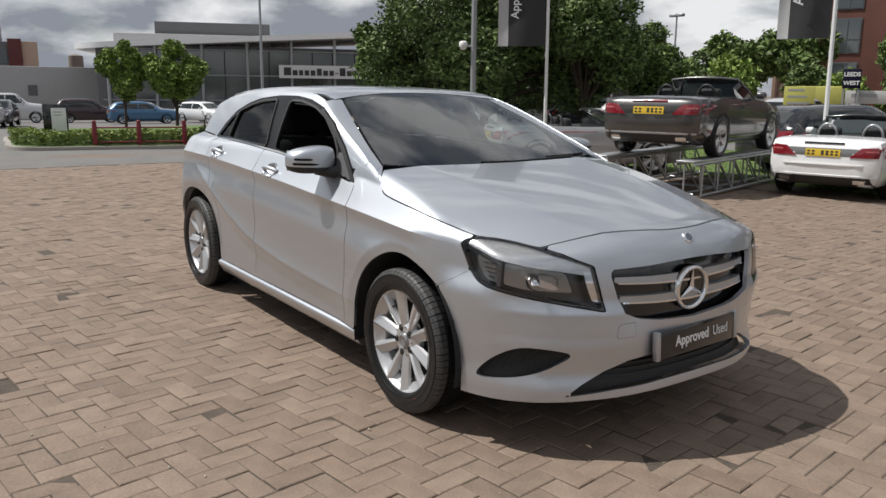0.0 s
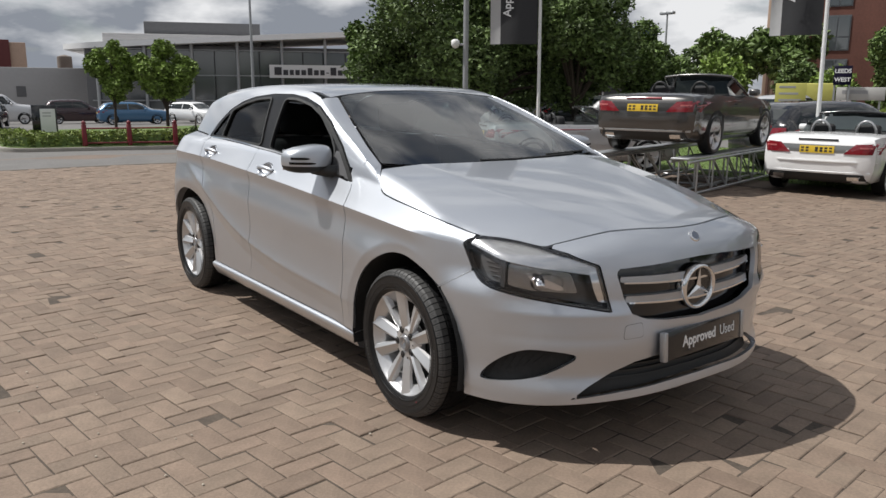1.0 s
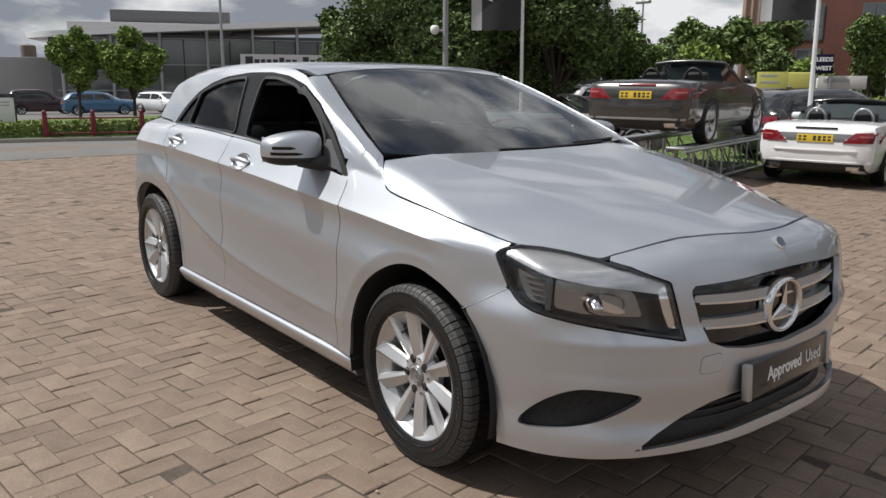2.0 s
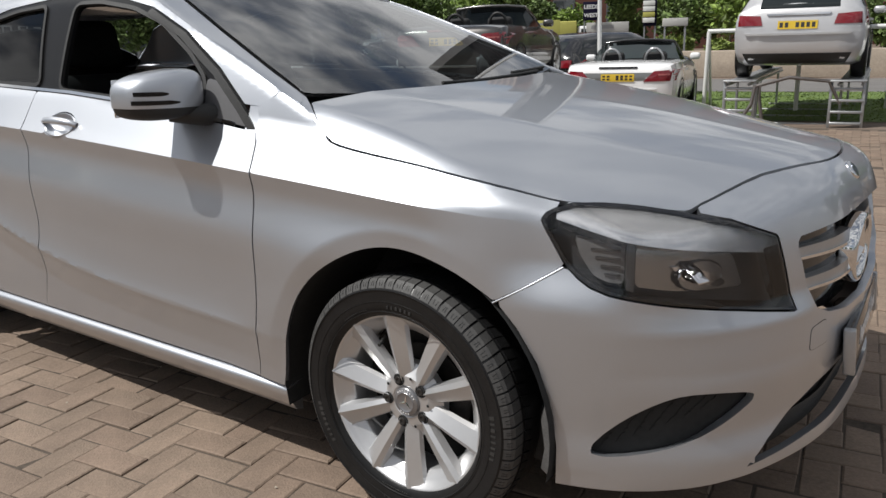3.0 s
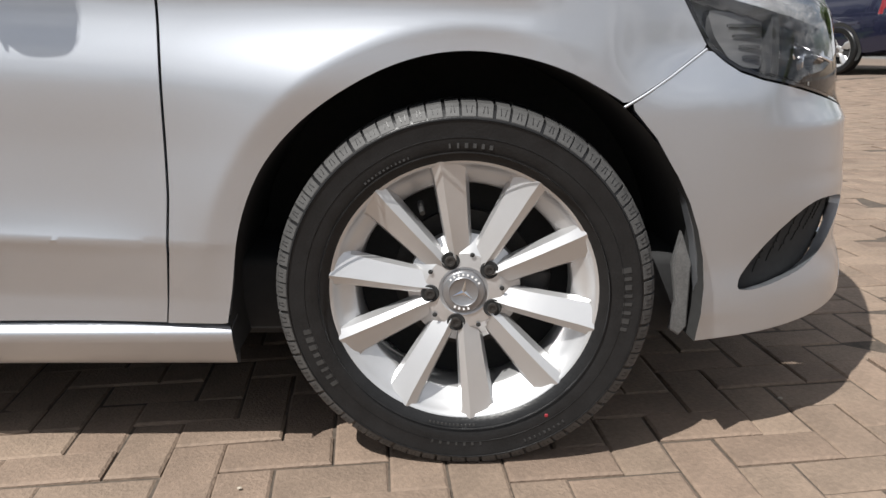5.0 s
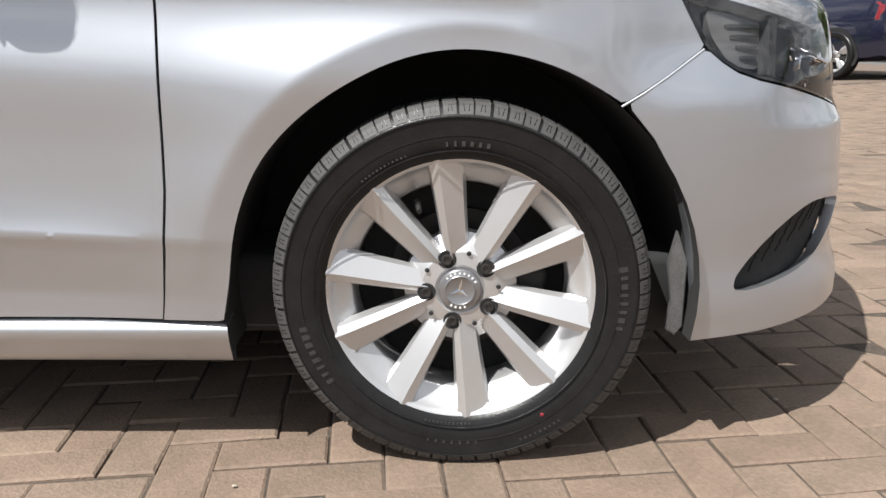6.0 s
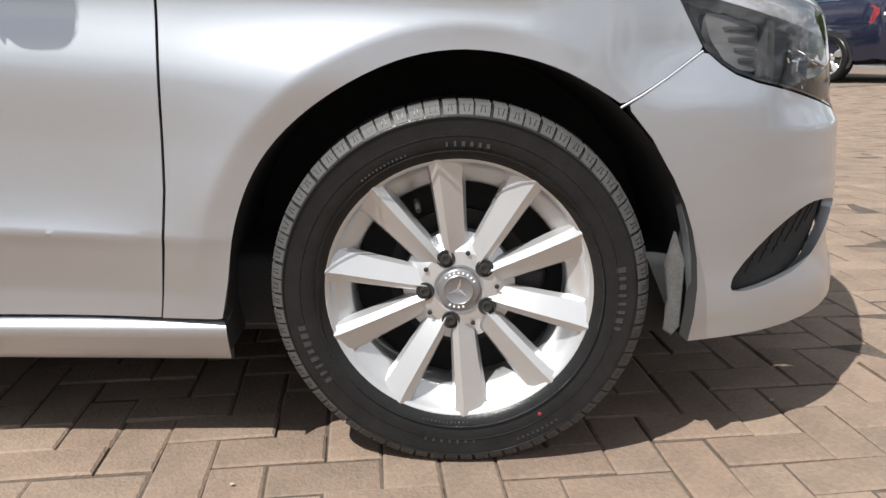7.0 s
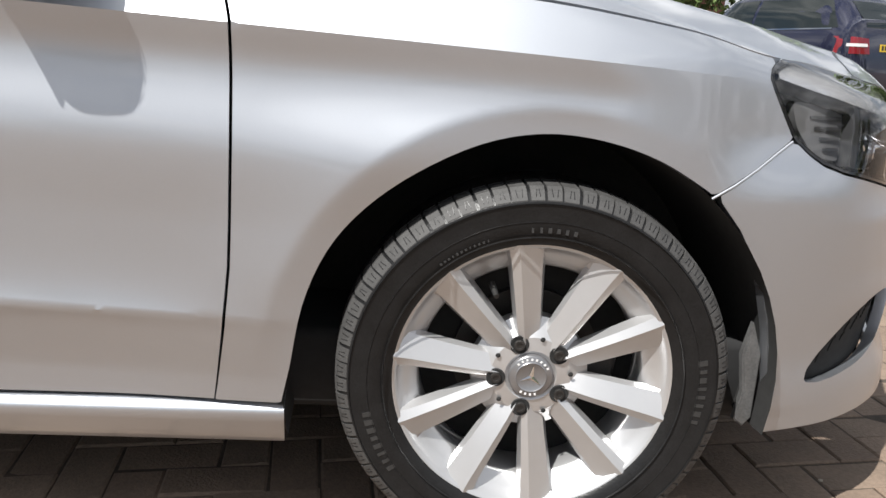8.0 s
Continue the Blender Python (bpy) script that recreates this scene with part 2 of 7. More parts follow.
def sheet(outline, project, pitch, lip=0.012, holes=(), creases=()):
    """A skin panel: a grid trimmed to an outline, pulled onto the body by project(), with its edge turned in."""
    loops = [np.array(outline, float)] + [np.array(h, float) for h in holes]
    lo, hi = loops[0].min(0) - pitch, loops[0].max(0) + pitch
    nx, ny = int((hi[0] - lo[0]) / pitch) + 2, int((hi[1] - lo[1]) / pitch) + 2
    gx, gy = np.meshgrid(np.arange(nx), np.arange(ny), indexing="ij")
    nodes = lo + np.stack([gx, gy], -1).reshape(-1, 2) * pitch
    ci, cj = np.meshgrid(np.arange(nx - 1), np.arange(ny - 1), indexing="ij")
    base = (ci * ny + cj).ravel()
    mid = nodes[base] + pitch / 2
    keep = inside(loops[0], mid)
    for h in loops[1:]:
        keep &= ~inside(h, mid)
    base = base[keep]
    quads = np.stack([base, base + ny, base + ny + 1, base + 1], 1)
    count = np.bincount(quads.ravel(), minlength=len(nodes))
    rim = np.where((count > 0) & (count < 4))[0]
    seg_a = np.concatenate(loops)
    seg_b = np.concatenate([np.roll(l, -1, 0) for l in loops])
    ab = seg_b - seg_a
    pos = nodes.copy()
    for i in rim:
        ap = nodes[i] - seg_a
        t = np.clip((ap * ab).sum(1) / np.maximum((ab * ab).sum(1), 1e-12), 0, 1)
        q = seg_a + ab * t[:, None]
        pos[i] = q[((q - nodes[i]) ** 2).sum(1).argmin()]
    for c in creases:
        free = (count == 4) & (np.abs(pos[:, 1] - c(pos[:, 0])) < pitch * 0.5)
        pos[free, 1] = c(pos[free, 0])
    used = np.where(count > 0)[0]
    index = np.full(len(nodes), -1)
    index[used] = np.arange(len(used))
    pts = project(pos[used])
    bm = bmesh.new()
    vs = [bm.verts.new(p) for p in pts]
    for q in index[quads]:
        bm.faces.new([vs[k] for k in q])
    bmesh.ops.remove_doubles(bm, verts=bm.verts, dist=0.0004)
    bm.normal_update()
    return bm


def outward(bm, centre):
    """Turns all faces away from a point."""
    bm.normal_update()
    s = sum((f.calc_center_median() - centre).dot(f.normal) * f.calc_area() for f in bm.faces)
    if s < 0:
        bmesh.ops.reverse_faces(bm, faces=bm.faces)
        bm.normal_update()
    return bm


def lipped(bm, lip):
    """Folds the open edges inwards."""
    rim = [e for e in bm.edges if len(e.link_faces) == 1]
    normals = {v: v.normal.copy() for e in rim for v in e.verts}
    where = {v: v.co.copy() for v in normals}
    got = bmesh.ops.extrude_edge_only(bm, edges=rim)
    fresh = [g for g in got["geom"] if isinstance(g, bmesh.types.BMVert)]
    olds = {tuple(round(c, 6) for c in where[v]): normals[v] for v in normals}
    for v in fresh:
        v.co = v.co - olds[tuple(round(c, 6) for c in v.co)] * lip
    return bm


def mirrored(bm):
    other = bm.copy()
    for v in other.verts:
        v.co.y = -v.co.y
    bmesh.ops.reverse_faces(other, faces=other.faces)
    return other

# ---- the silver hatchback: its skin as smooth functions of place ----
def curve(x, xs, ys):
    """A smooth curve through a few control points (monotone cubic)."""
    xs, ys = np.asarray(xs, float), np.asarray(ys, float)
    h = np.diff(xs)
    d = np.diff(ys) / h
    m = np.concatenate([[d[0]], (d[1:] + d[:-1]) / 2, [d[-1]]])
    flat = np.concatenate([[False], d[1:] * d[:-1] <= 0, [False]])
    m[flat] = 0
    x = np.clip(x, xs[0], xs[-1])
    i = np.clip(np.searchsorted(xs, x, side="right") - 1, 0, len(h) - 1)
    t = (x - xs[i]) / h[i]
    return ((1 + 2 * t) * (1 - t) ** 2 * ys[i] + t * (1 - t) ** 2 * h[i] * m[i]
            + t * t * (3 - 2 * t) * ys[i + 1] + t * t * (t - 1) * h[i] * m[i + 1])


def smax(a, b, k):
    h = np.clip(0.5 + 0.5 * (a - b) / k, 0, 1)
    return b + (a - b) * h + k * h * (1 - h)


def step(x, a, b):
    t = np.clip((x - a) / (b - a), 0, 1)
    return t * t * (3 - 2 * t)


def crease_z(x):
    """Height of the upper crease of the flank."""
    return curve(x, (-3.3, -2.24, -1.4, -0.516, 0.35, 0.9), (0.985, 0.965, 0.93, 0.881, 0.834, 0.80))


def sweep_z(x):
    """Height of the lower crease, which climbs towards the rear wheel."""
    return curve(x, (-2.75, -2.45, -2.1, -1.7, -1.2, -0.6, 0.0), (0.92, 0.80, 0.64, 0.52, 0.45, 0.42, 0.41))


def side_w(x, z):
    """Half width of the flank under the window line."""
    zc, zl = crease_z(x), sweep_z(x)
    plan = curve(x, (-3.4, -3.1, -2.7, -2.0, -1.2, -0.5, 0.0, 0.28, 0.5, 0.8), (0.80, 0.855, 0.875, 0.872, 0.868, 0.866, 0.868, 0.866, 0.86, 0.85))
    fade = step(x, -2.75, -2.4) * (1 - step(x, -0.72, -0.32))
    above = curve(z - zc, (0.0, 0.03, 0.14, 0.4), (-0.003, -0.024, -0.097, -0.28))
    below = curve(z - zc, (-1.0, -0.32, -0.20, -0.06, 0.0), (0.0, 0.0, 0.004, -0.014, -0.003))
    soft = curve(z - zc, (-1.0, -0.32, -0.20, -0.10, -0.04, 0.0, 0.03, 0.08, 0.14, 0.4), (0.0, 0.0, 0.004, 0.001, -0.007, -0.0165, -0.0315, -0.063, -0.101, -0.28))
    ease = step(x, 0.05, 0.38)
    a = np.where(z > zc, above, below) * (1 - ease) + soft * ease
    under = np.clip(zl - z, 0, 1)
    low = -0.004 * fade * step(under, 0.0, 0.025) - 0.25 * (np.minimum(under, 0.11) * (0.18 + 0.80 * fade) + np.clip(under - 0.11, 0, 1) * 0.10)
    low = np.where(z < 0.25, low - 0.02, low)
    flare = 0
    for wx in (0.0, -2.699):
        r = np.hypot(x - wx, z - 0.315)
        lip_r = 0.460
        outer = 0.011 * np.clip(1 - (r - lip_r) / 0.19, 0, 1) ** 2
        inner = 0.011 - 0.20 * np.clip(lip_r - r, 0, 0.08)
        flare = flare + np.where(r > lip_r, outer, inner) * step(z, 0.26, 0.50)
    up = np.clip(z - zl, 0, 1)
    swell = -0.010 * fade * (up / 0.11) * np.exp(1 - up / 0.11)
    return plan + a + low + flare + swell


NOSE_Y = (0.0, 0.26, 0.40, 0.52, 0.62, 0.70, 0.76, 0.80, 0.83, 0.855, 0.90)
NOSE_X = (0.935, 0.918, 0.882, 0.830, 0.77, 0.695, 0.605, 0.515, 0.40, 0.25, -0.10)


def nose_x(y, z):
    p = curve(z, (0.12, 0.20, 0.245, 0.29, 0.36, 0.45, 0.60, 0.70, 0.80, 0.87, 0.93, 1.0), (-0.05, 0.006, 0.016, 0.012, -0.010, -0.004, 0.0, -0.005, -0.025, -0.055, -0.11, -0.2))
    d = z - 0.602
    ridge = np.where(d > 0, np.clip(1 - d / 0.05, 0, 1), np.clip(1 + d / 0.10, 0, 1)) * step(np.abs(y), 0.30, 0.48) * (1 - step(np.abs(y), 0.74, 0.84))
    return curve(np.abs(y), NOSE_Y, NOSE_X) + p + 0.020 * ridge


def hood_z(x, y):
    tc = curve(x, (-0.7, -0.4, 0.0, 0.3, 0.6, 0.8, 0.894, 0.96, 1.05), (1.135, 1.105, 1.065, 1.025, 0.972, 0.932, 0.906, 0.86, 0.75))
    c = curve(x, (-0.6, -0.3, 0.2, 0.6, 0.9), (0.045, 0.06, 0.17, 0.28, 0.30))
    kink = np.clip(np.abs(y) - curve(x, (-0.5, 0.3, 0.9), (0.52, 0.46, 0.34)), 0, 1)
    return tc - c * y * y * 0.8 - 0.11 * kink


def tail_x(y, z):
    back = curve(z, (0.15, 0.3, 0.5, 0.7, 0.9, 1.1), (-3.26, -3.32, -3.33, -3.29, -3.24, -3.18))
    return back + 0.42 * np.abs(y) ** 3


def lower_f(x, y, z):
    """Below nought inside the lower body."""
    s = np.abs(y)
    f = smax(s - side_w(x, z), (x - nose_x(y, z)) * 0.8, 0.05)
    f = smax(f, (z - hood_z(x, y)) * 0.95, 0.035)
    f = smax(f, tail_x(y, z) - x, 0.06)
    return f


def roof_z(x, y):
    tc = curve(x, (-3.3, -3.0, -2.6, -2.2, -1.8, -1.4, -1.1), (1.28, 1.375, 1.44, 1.47, 1.48, 1.47, 1.44))
    return tc - 0.06 * y * y - 0.05 * np.abs(y) ** 4


def body_f(x, y, z):
    return np.minimum(lower_f(x, y, z), upper_f(x, y, z))


def upper_f(x, y, z):
    """Below nought inside the cabin."""
    s = np.abs(y)
    plan = curve(x, (-3.3, -2.9, -2.4, -1.6, -1.0, -0.5), (0.67, 0.725, 0.765, 0.795, 0.795, 0.775))
    w = plan - 0.30 * (z - 1.0) - 0.28 * np.clip(z - 1.0, 0, 1) ** 2
    f = smax(s - w, z - roof_z(x, y), 0.09)
    screen = (z - 1.08) * 0.925 + (x + 0.31 + 0.22 * s * s) * 0.38
    f = smax(f, screen, 0.02)
    hatch = -(x + 3.22 - 0.22 * s * s) + (z - 1.0) * 0.75
    return np.maximum(smax(f, hatch, 0.08), 0.90 - z)


def cast(f, o, d, far=1.6, n=34):
    """Distance along rays from inside a body to its skin."""
    lo, hi = np.zeros(len(o)), np.full(len(o), far)
    for _ in range(n):
        mid = (lo + hi) / 2
        p = o + d * mid[:, None]
        inside = f(p[:, 0], p[:, 1], p[:, 2]) < 0
        lo, hi = np.where(inside, mid, lo), np.where(inside, hi, mid)
    return o + d * ((lo + hi) / 2)[:, None]


def on_side(uv, f=body_f, sink=0.0):
    o = np.stack([uv[:, 0], np.zeros(len(uv)), uv[:, 1]], 1)
    return cast(f, o, np.tile((0.0, -1.0, 0.0), (len(uv), 1))) + np.array((0.0, sink, 0.0))


def on_cabin(uv, sink=0.0):
    return on_side(uv, upper_f, sink)


def on_arch(uv, sink=0.0):
    """Cabin side reached by rays that lean forward over the screen pillar."""
    x, z = uv[:, 0], uv[:, 1]
    back = 0.9 * step(x, -1.9, -1.0)
    w = curve(x, (-3.3, -2.9, -2.4, -1.6, -1.0, -0.5), (0.67, 0.725, 0.765, 0.795, 0.795, 0.775)) - 0.30 * (z - 1.0) - 0.28 * np.clip(z - 1.0, 0, 1) ** 2
    o = np.stack([x - back, np.zeros(len(uv)), np.full(len(uv), 1.0)], 1)
    d = np.stack([back, -w, z - 1.0], 1)
    return cast(upper_f, o, d) - d * sink


def on_scuttle(uv):
    o = np.stack([uv[:, 0], uv[:, 1], np.full(len(uv), 0.8)], 1)
    return cast(body_f, o, np.tile((0.0, 0.0, 1.0), (len(uv), 1))) - np.array((0.0, 0.0, 0.006))


def on_nose(uv, sink=0.0):
    a = uv[:, 0] / 0.85
    o = np.stack([np.full(len(uv), 0.15), np.zeros(len(uv)), uv[:, 1]], 1)
    d = np.stack([np.cos(a), -np.sin(a), np.zeros(len(uv))], 1)
    return cast(lower_f, o, d) - d * sink


def on_hood(uv):
    o = np.stack([uv[:, 0], uv[:, 1], np.full(len(uv), 0.5)], 1)
    return cast(lower_f, o, np.tile((0.0, 0.0, 1.0), (len(uv), 1)))


def on_roof(uv, sink=0.0):
    o = np.stack([uv[:, 0], uv[:, 1], np.full(len(uv), 1.0)], 1)
    return cast(upper_f, o, np.tile((0.0, 0.0, 1.0), (len(uv), 1))) - np.array((0.0, 0.0, sink))


def on_tail(uv):
    a = uv[:, 0] / 0.8
    o = np.stack([np.full(len(uv), -2.5), np.zeros(len(uv)), uv[:, 1]], 1)
    d = np.stack([-np.cos(a), -np.sin(a), np.zeros(len(uv))], 1)
    return cast(body_f, o, d)


def both_ways(right):
    """Closes a half outline given from bottom centre to top centre with its mirror image."""
    return list(right) + [(-u, v) for u, v in reversed(right) if abs(u) > 1e-6]


hatchback = thing("hatchback_car", "silver five-door hatchback car parked on brick paving", "car", yard=Matrix())
MIDDLE = Vector((-1.2, 0, 0.7))


def skin(name, outline, project, pitch, mat=SILVER, label="", lip=0.014, holes=(), inset=0.0025, twin=True, centre=MIDDLE, parent=None, creases=(), ride=None, flat_angle=32, **kw):
    parent = parent or hatchback
    if ride is not None:
        flat = project
        outline = [(u, v - float(ride(np.array([u]))[0]) + 1.0) for u, v in outline]
        holes = [[(u, v - float(ride(np.array([u]))[0]) + 1.0) for u, v in h] for h in holes]
        creases = (lambda u: 1.0 + 0.0 * u, lambda u: sweep_z(u) - ride(u) + 1.0)
        project = lambda uv: flat(np.stack([uv[:, 0], uv[:, 1] - 1.0 + ride(uv[:, 0])], 1))
    bm = lipped(outward(sheet(grow(outline, -inset), (lambda uv: project(uv, **kw)) if kw else project, pitch, holes=[grow(h, inset) for h in holes], creases=creases), centre), lip)
    if ride is not None:
        bm.normal_update()
        for e in bm.edges:
            on_line = all(abs(v.co.z - float(ride(np.array([v.co.x]))[0])) < 0.0004 and v.co.x < 0.30 for v in e.verts)
            e.smooth = not (on_line or e.calc_face_angle(0.0) > 0.6)
        flat_angle = None
    if twin:
        part(name, mirrored(bm), mat, parent, label, flat_angle=flat_angle)
    return part(name, bm, mat, parent, label, flat_angle=flat_angle)


# one line where bonnet, wings, lamps and nose meet, in plan
EDGE = [(-0.40, -0.700), (-0.34, -0.752), (-0.285, -0.781), (-0.225, -0.797), (-0.015, -0.806), (0.166, -0.803), (0.33, -0.773), (0.41, -0.735), (0.464, -0.694), (0.539, -0.654), (0.632, -0.618), (0.655, -0.575), (0.69, -0.50), (0.768, -0.30), (0.815, -0.12), (0.825, 0.0)]
EDGE = smooth_line(EDGE, 3, False)
EDGE_3D = on_hood(np.array(EDGE))
EDGE_SIDE = [(float(p[0]), float(p[2])) for p in EDGE_3D[:22]]
EDGE_NOSE = [(math.atan2(-p[1], p[0] - 0.15) * 0.85, float(p[2])) for p in EDGE_3D]

ARCH_F = [(-0.417, 0.215), (-0.405, 0.334), (-0.387, 0.440), (-0.350, 0.532), (-0.293, 0.604), (-0.214, 0.665), (-0.117, 0.713), (-0.022, 0.733), (0.074, 0.726), (0.170, 0.697), (0.266, 0.645)]
GAP_F = [(-0.530, 0.985), (-0.514, 0.955), (-0.498, 0.884), (-0.499, 0.70), (-0.505, 0.50), (-0.514, 0.40), (-0.532, 0.262)]
SHUT = EDGE_SIDE[::-1]
wing = GAP_F + [(-0.42, 0.262)] + smooth_line(ARCH_F[1:], 4, False) + [(0.343, 0.691), (0.413, 0.74), (0.387, 0.785), (0.365, 0.822), (0.356, 0.84), (0.361, 0.853), (0.375, 0.862)] + SHUT + [(-0.47, 1.095), (-0.55, 1.055)]
skin("front_wing", wing, on_side, 0.0090, ride=crease_z)

GAP_B = [(-1.655, 1.072), (-1.645, 0.98), (-1.633, 0.85), (-1.625, 0.60), (-1.645, 0.45), (-1.70, 0.262)]
door_f = GAP_F + GAP_B[::-1] + [(-1.45, 1.066), (-1.2, 1.05), (-0.8, 1.015)]
HANDLES = ((-1.43, 0.965), (-2.29, 1.008))
BOWLS = [[(hx + 0.079 * math.cos(a), hz + 0.040 * math.sin(a)) for a in np.linspace(0, 2 * math.pi, 28, endpoint=False)] for hx, hz in HANDLES]
front_door = skin("front_door", door_f, on_side, 0.0100, ride=crease_z, holes=[BOWLS[0]])
GAP_R = [(-2.50, 1.092), (-2.44, 0.97), (-2.40, 0.85), (-2.34, 0.72), (-2.27, 0.58), (-2.245, 0.45), (-2.25, 0.262)]
door_r = GAP_B + GAP_R[::-1] + [(-2.2, 1.089), (-1.9, 1.082)]
rear_door = skin("rear_door", door_r, on_side, 0.0110, ride=crease_z, holes=[BOWLS[1]])
arc = [(-2.699 + 0.405 * math.cos(a), 0.315 + 0.405 * math.sin(a)) for a in np.linspace(0.0, 3.24, 26)]
quarter = GAP_R[:-1] + [(-2.25, 0.262), (-2.292, 0.262)] + arc + [(-3.19, 0.268), (-3.21, 0.50), (-3.185, 0.90), (-3.10, 1.112), (-2.8, 1.105)]
skin("rear_quarter_panel", quarter, on_side, 0.0145, ride=crease_z)
skin("rear_end", [(0.59, 0.22), (-0.59, 0.22), (-0.59, 0.9), (-0.50, 1.10), (0.50, 1.10), (0.59, 0.9)], on_tail, 0.03, twin=False)
tail = [(0.74, 0.80), (0.52, 0.83), (0.40, 0.90), (0.52, 1.0), (0.72, 1.0)]
lamp = outward(sheet(tail, on_tail, 0.02), MIDDLE)
for v in lamp.verts:
    v.co.x -= 0.006
part("tail_lamp", mirrored(lamp), RED_LENS, hatchback, "red tail lamp")
part("tail_lamp", lamp, RED_LENS, hatchback, "red tail lamp")

# bonnet, windscreen, roof, hatch
edge = EDGE
bonnet_line = edge + [(x, -y) for x, y in reversed(edge[:-1])] + [(-0.33, 0.48), (-0.285, 0.26), (-0.262, 0.0), (-0.285, -0.26), (-0.33, -0.48)]
bonnet = skin("bonnet", bonnet_line, on_hood, 0.0165, twin=False, inset=0.0020)
glass_line = [(-0.428, -0.690), (-0.62, -0.648), (-0.85, -0.592), (-1.02, -0.545), (-1.145, -0.508), (-1.165, -0.44), (-1.19, -0.2), (-1.195, 0.0)]
glass_line = glass_line + [(x, -y) for x, y in reversed(glass_line[:-1])] + [(-0.35, 0.48), (-0.305, 0.26), (-0.285, 0.0), (-0.305, -0.26), (-0.35, -0.48)]
frame_line = grow(glass_line, 0.0)
inner_line = grow(glass_line, -0.028)
windscreen = skin("windscreen", glass_line, on_roof, 0.03, SCREEN, "dark raked windscreen glass", lip=0.004, twin=False, inset=0.006)
skin("windscreen_band", frame_line, on_roof, 0.013, GLOSS_BLACK, "black printed band round the windscreen", lip=0.004, twin=False, holes=[inner_line], inset=0.004, parent=windscreen, sink=0.005)
roof_line = [(-1.20, 0.0), (-1.195, -0.2), (-1.168, -0.44), (-1.15, -0.570), (-1.5, -0.592), (-2.0, -0.590), (-2.5, -0.556), (-2.82, -0.495), (-2.92, -0.25), (-2.95, 0.0)]
roof_line = roof_line + [(x, -y) for x, y in reversed(roof_line[1:-1])]
skin("roof", roof_line, on_roof, 0.03, twin=False)
hatch_line = [(-3.02, -0.62), (-2.99, -0.40), (-2.96, 0.0), (-2.99, 0.40), (-3.02, 0.62), (-3.16, 0.58), (-3.18, 0.0), (-3.16, -0.58)]
skin("hatch_glass", hatch_line, on_roof, 0.03, GLOSS_BLACK, "dark rear screen", lip=0.01, twin=False)

# cabin sides: silver arch, black window surround, panes
DLO = [(-2.615, 1.084), (-2.50, 1.195), (-2.36, 1.288), (-2.20, 1.343), (-2.02, 1.381), (-1.75, 1.408), (-1.50, 1.412), (-1.30, 1.394), (-1.10, 1.350), (-0.90, 1.268), (-0.72, 1.155), (-0.60, 1.055), (-0.532, 0.985), (-0.8, 1.019), (-1.2, 1.054), (-1.45, 1.070), (-1.9, 1.086), (-2.2, 1.093)]
arch_line = [(-0.535, 1.05), (-0.47, 1.098), (-0.62, 1.172), (-0.85, 1.273), (-1.05, 1.360), (-1.15, 1.408), (-1.30, 1.444), (-1.6, 1.462), (-2.0, 1.462), (-2.4, 1.436), (-2.66, 1.388), (-2.85, 1.322), (-3.0, 1.19), (-3.06, 1.118), (-2.8, 1.105), (-2.62, 1.098)]
skin("roof_side", arch_line[:13] + [(-3.06, 1.12), (-2.66, 1.102)] + DLO[:12], on_arch, 0.014)
pillar = [(-0.40, -0.742), (-0.62, -0.722), (-0.85, -0.688), (-1.02, -0.660), (-1.16, -0.632), (-1.152, -0.514), (-1.02, -0.550), (-0.85, -0.597), (-0.62, -0.653), (-0.428, -0.695)]
skin("screen_pillar", pillar, on_roof, 0.0145, sink=0.004)
skin("scuttle_corner", [(-0.27, -0.785), (-0.33, -0.757), (-0.39, -0.712), (-0.425, -0.688), (-0.58, -0.66), (-0.58, -0.80), (-0.40, -0.815)], on_scuttle, 0.012)
front_opening = rounded([(-1.515, 1.086), (-1.545, 1.375), (-1.40, 1.374), (-1.20, 1.345), (-1.03, 1.292), (-0.86, 1.195), (-0.775, 1.12), (-0.765, 1.034), (-1.2, 1.068)], 0.03)
rear_opening = rounded([(-2.33, 1.108), (-2.30, 1.285), (-2.12, 1.334), (-1.93, 1.364), (-1.745, 1.375), (-1.655, 1.10)], 0.025)
quarter_light = rounded([(-2.555, 1.106), (-2.42, 1.225), (-2.345, 1.264), (-2.365, 1.110)], 0.015)
surround = skin("window_surround", DLO, on_cabin, 0.0135, PILLAR_BLACK, "black window surround", lip=0.02, holes=[front_opening, rear_opening, quarter_light], sink=0.003)
skin("rear_window", grow(rear_opening, 0.006), on_cabin, 0.03, PANE, "tinted rear door window", lip=0.002, sink=0.012, parent=surround)
skin("quarter_light", grow(quarter_light, 0.006), on_cabin, 0.03, PANE, "small fixed quarter window", lip=0.002, sink=0.012, parent=surround)
for name, line in (("front_window_seal", front_opening), ("rear_window_seal", rear_opening)):
    skin(name, grow(line, 0.013), on_cabin, 0.008, MATT_BLACK, "dark rubber window seal", lip=0.012, holes=[line], sink=-0.004, inset=0, parent=surround)
belt = [(-2.60, 1.083), (-2.2, 1.090), (-1.9, 1.083), (-1.45, 1.067), (-1.2, 1.051), (-0.8, 1.016), (-0.62, 0.997)]
skin("waist_trim", belt + [(x, z + 0.010) for x, z in reversed(belt)], on_cabin, 0.006, CHROME, "thin bright waist strip", lip=0.008, sink=-0.006, inset=0)
sail = [(-0.545, 0.99), (-0.76, 1.02), (-0.762, 1.128), (-0.70, 1.118), (-0.61, 1.05)]
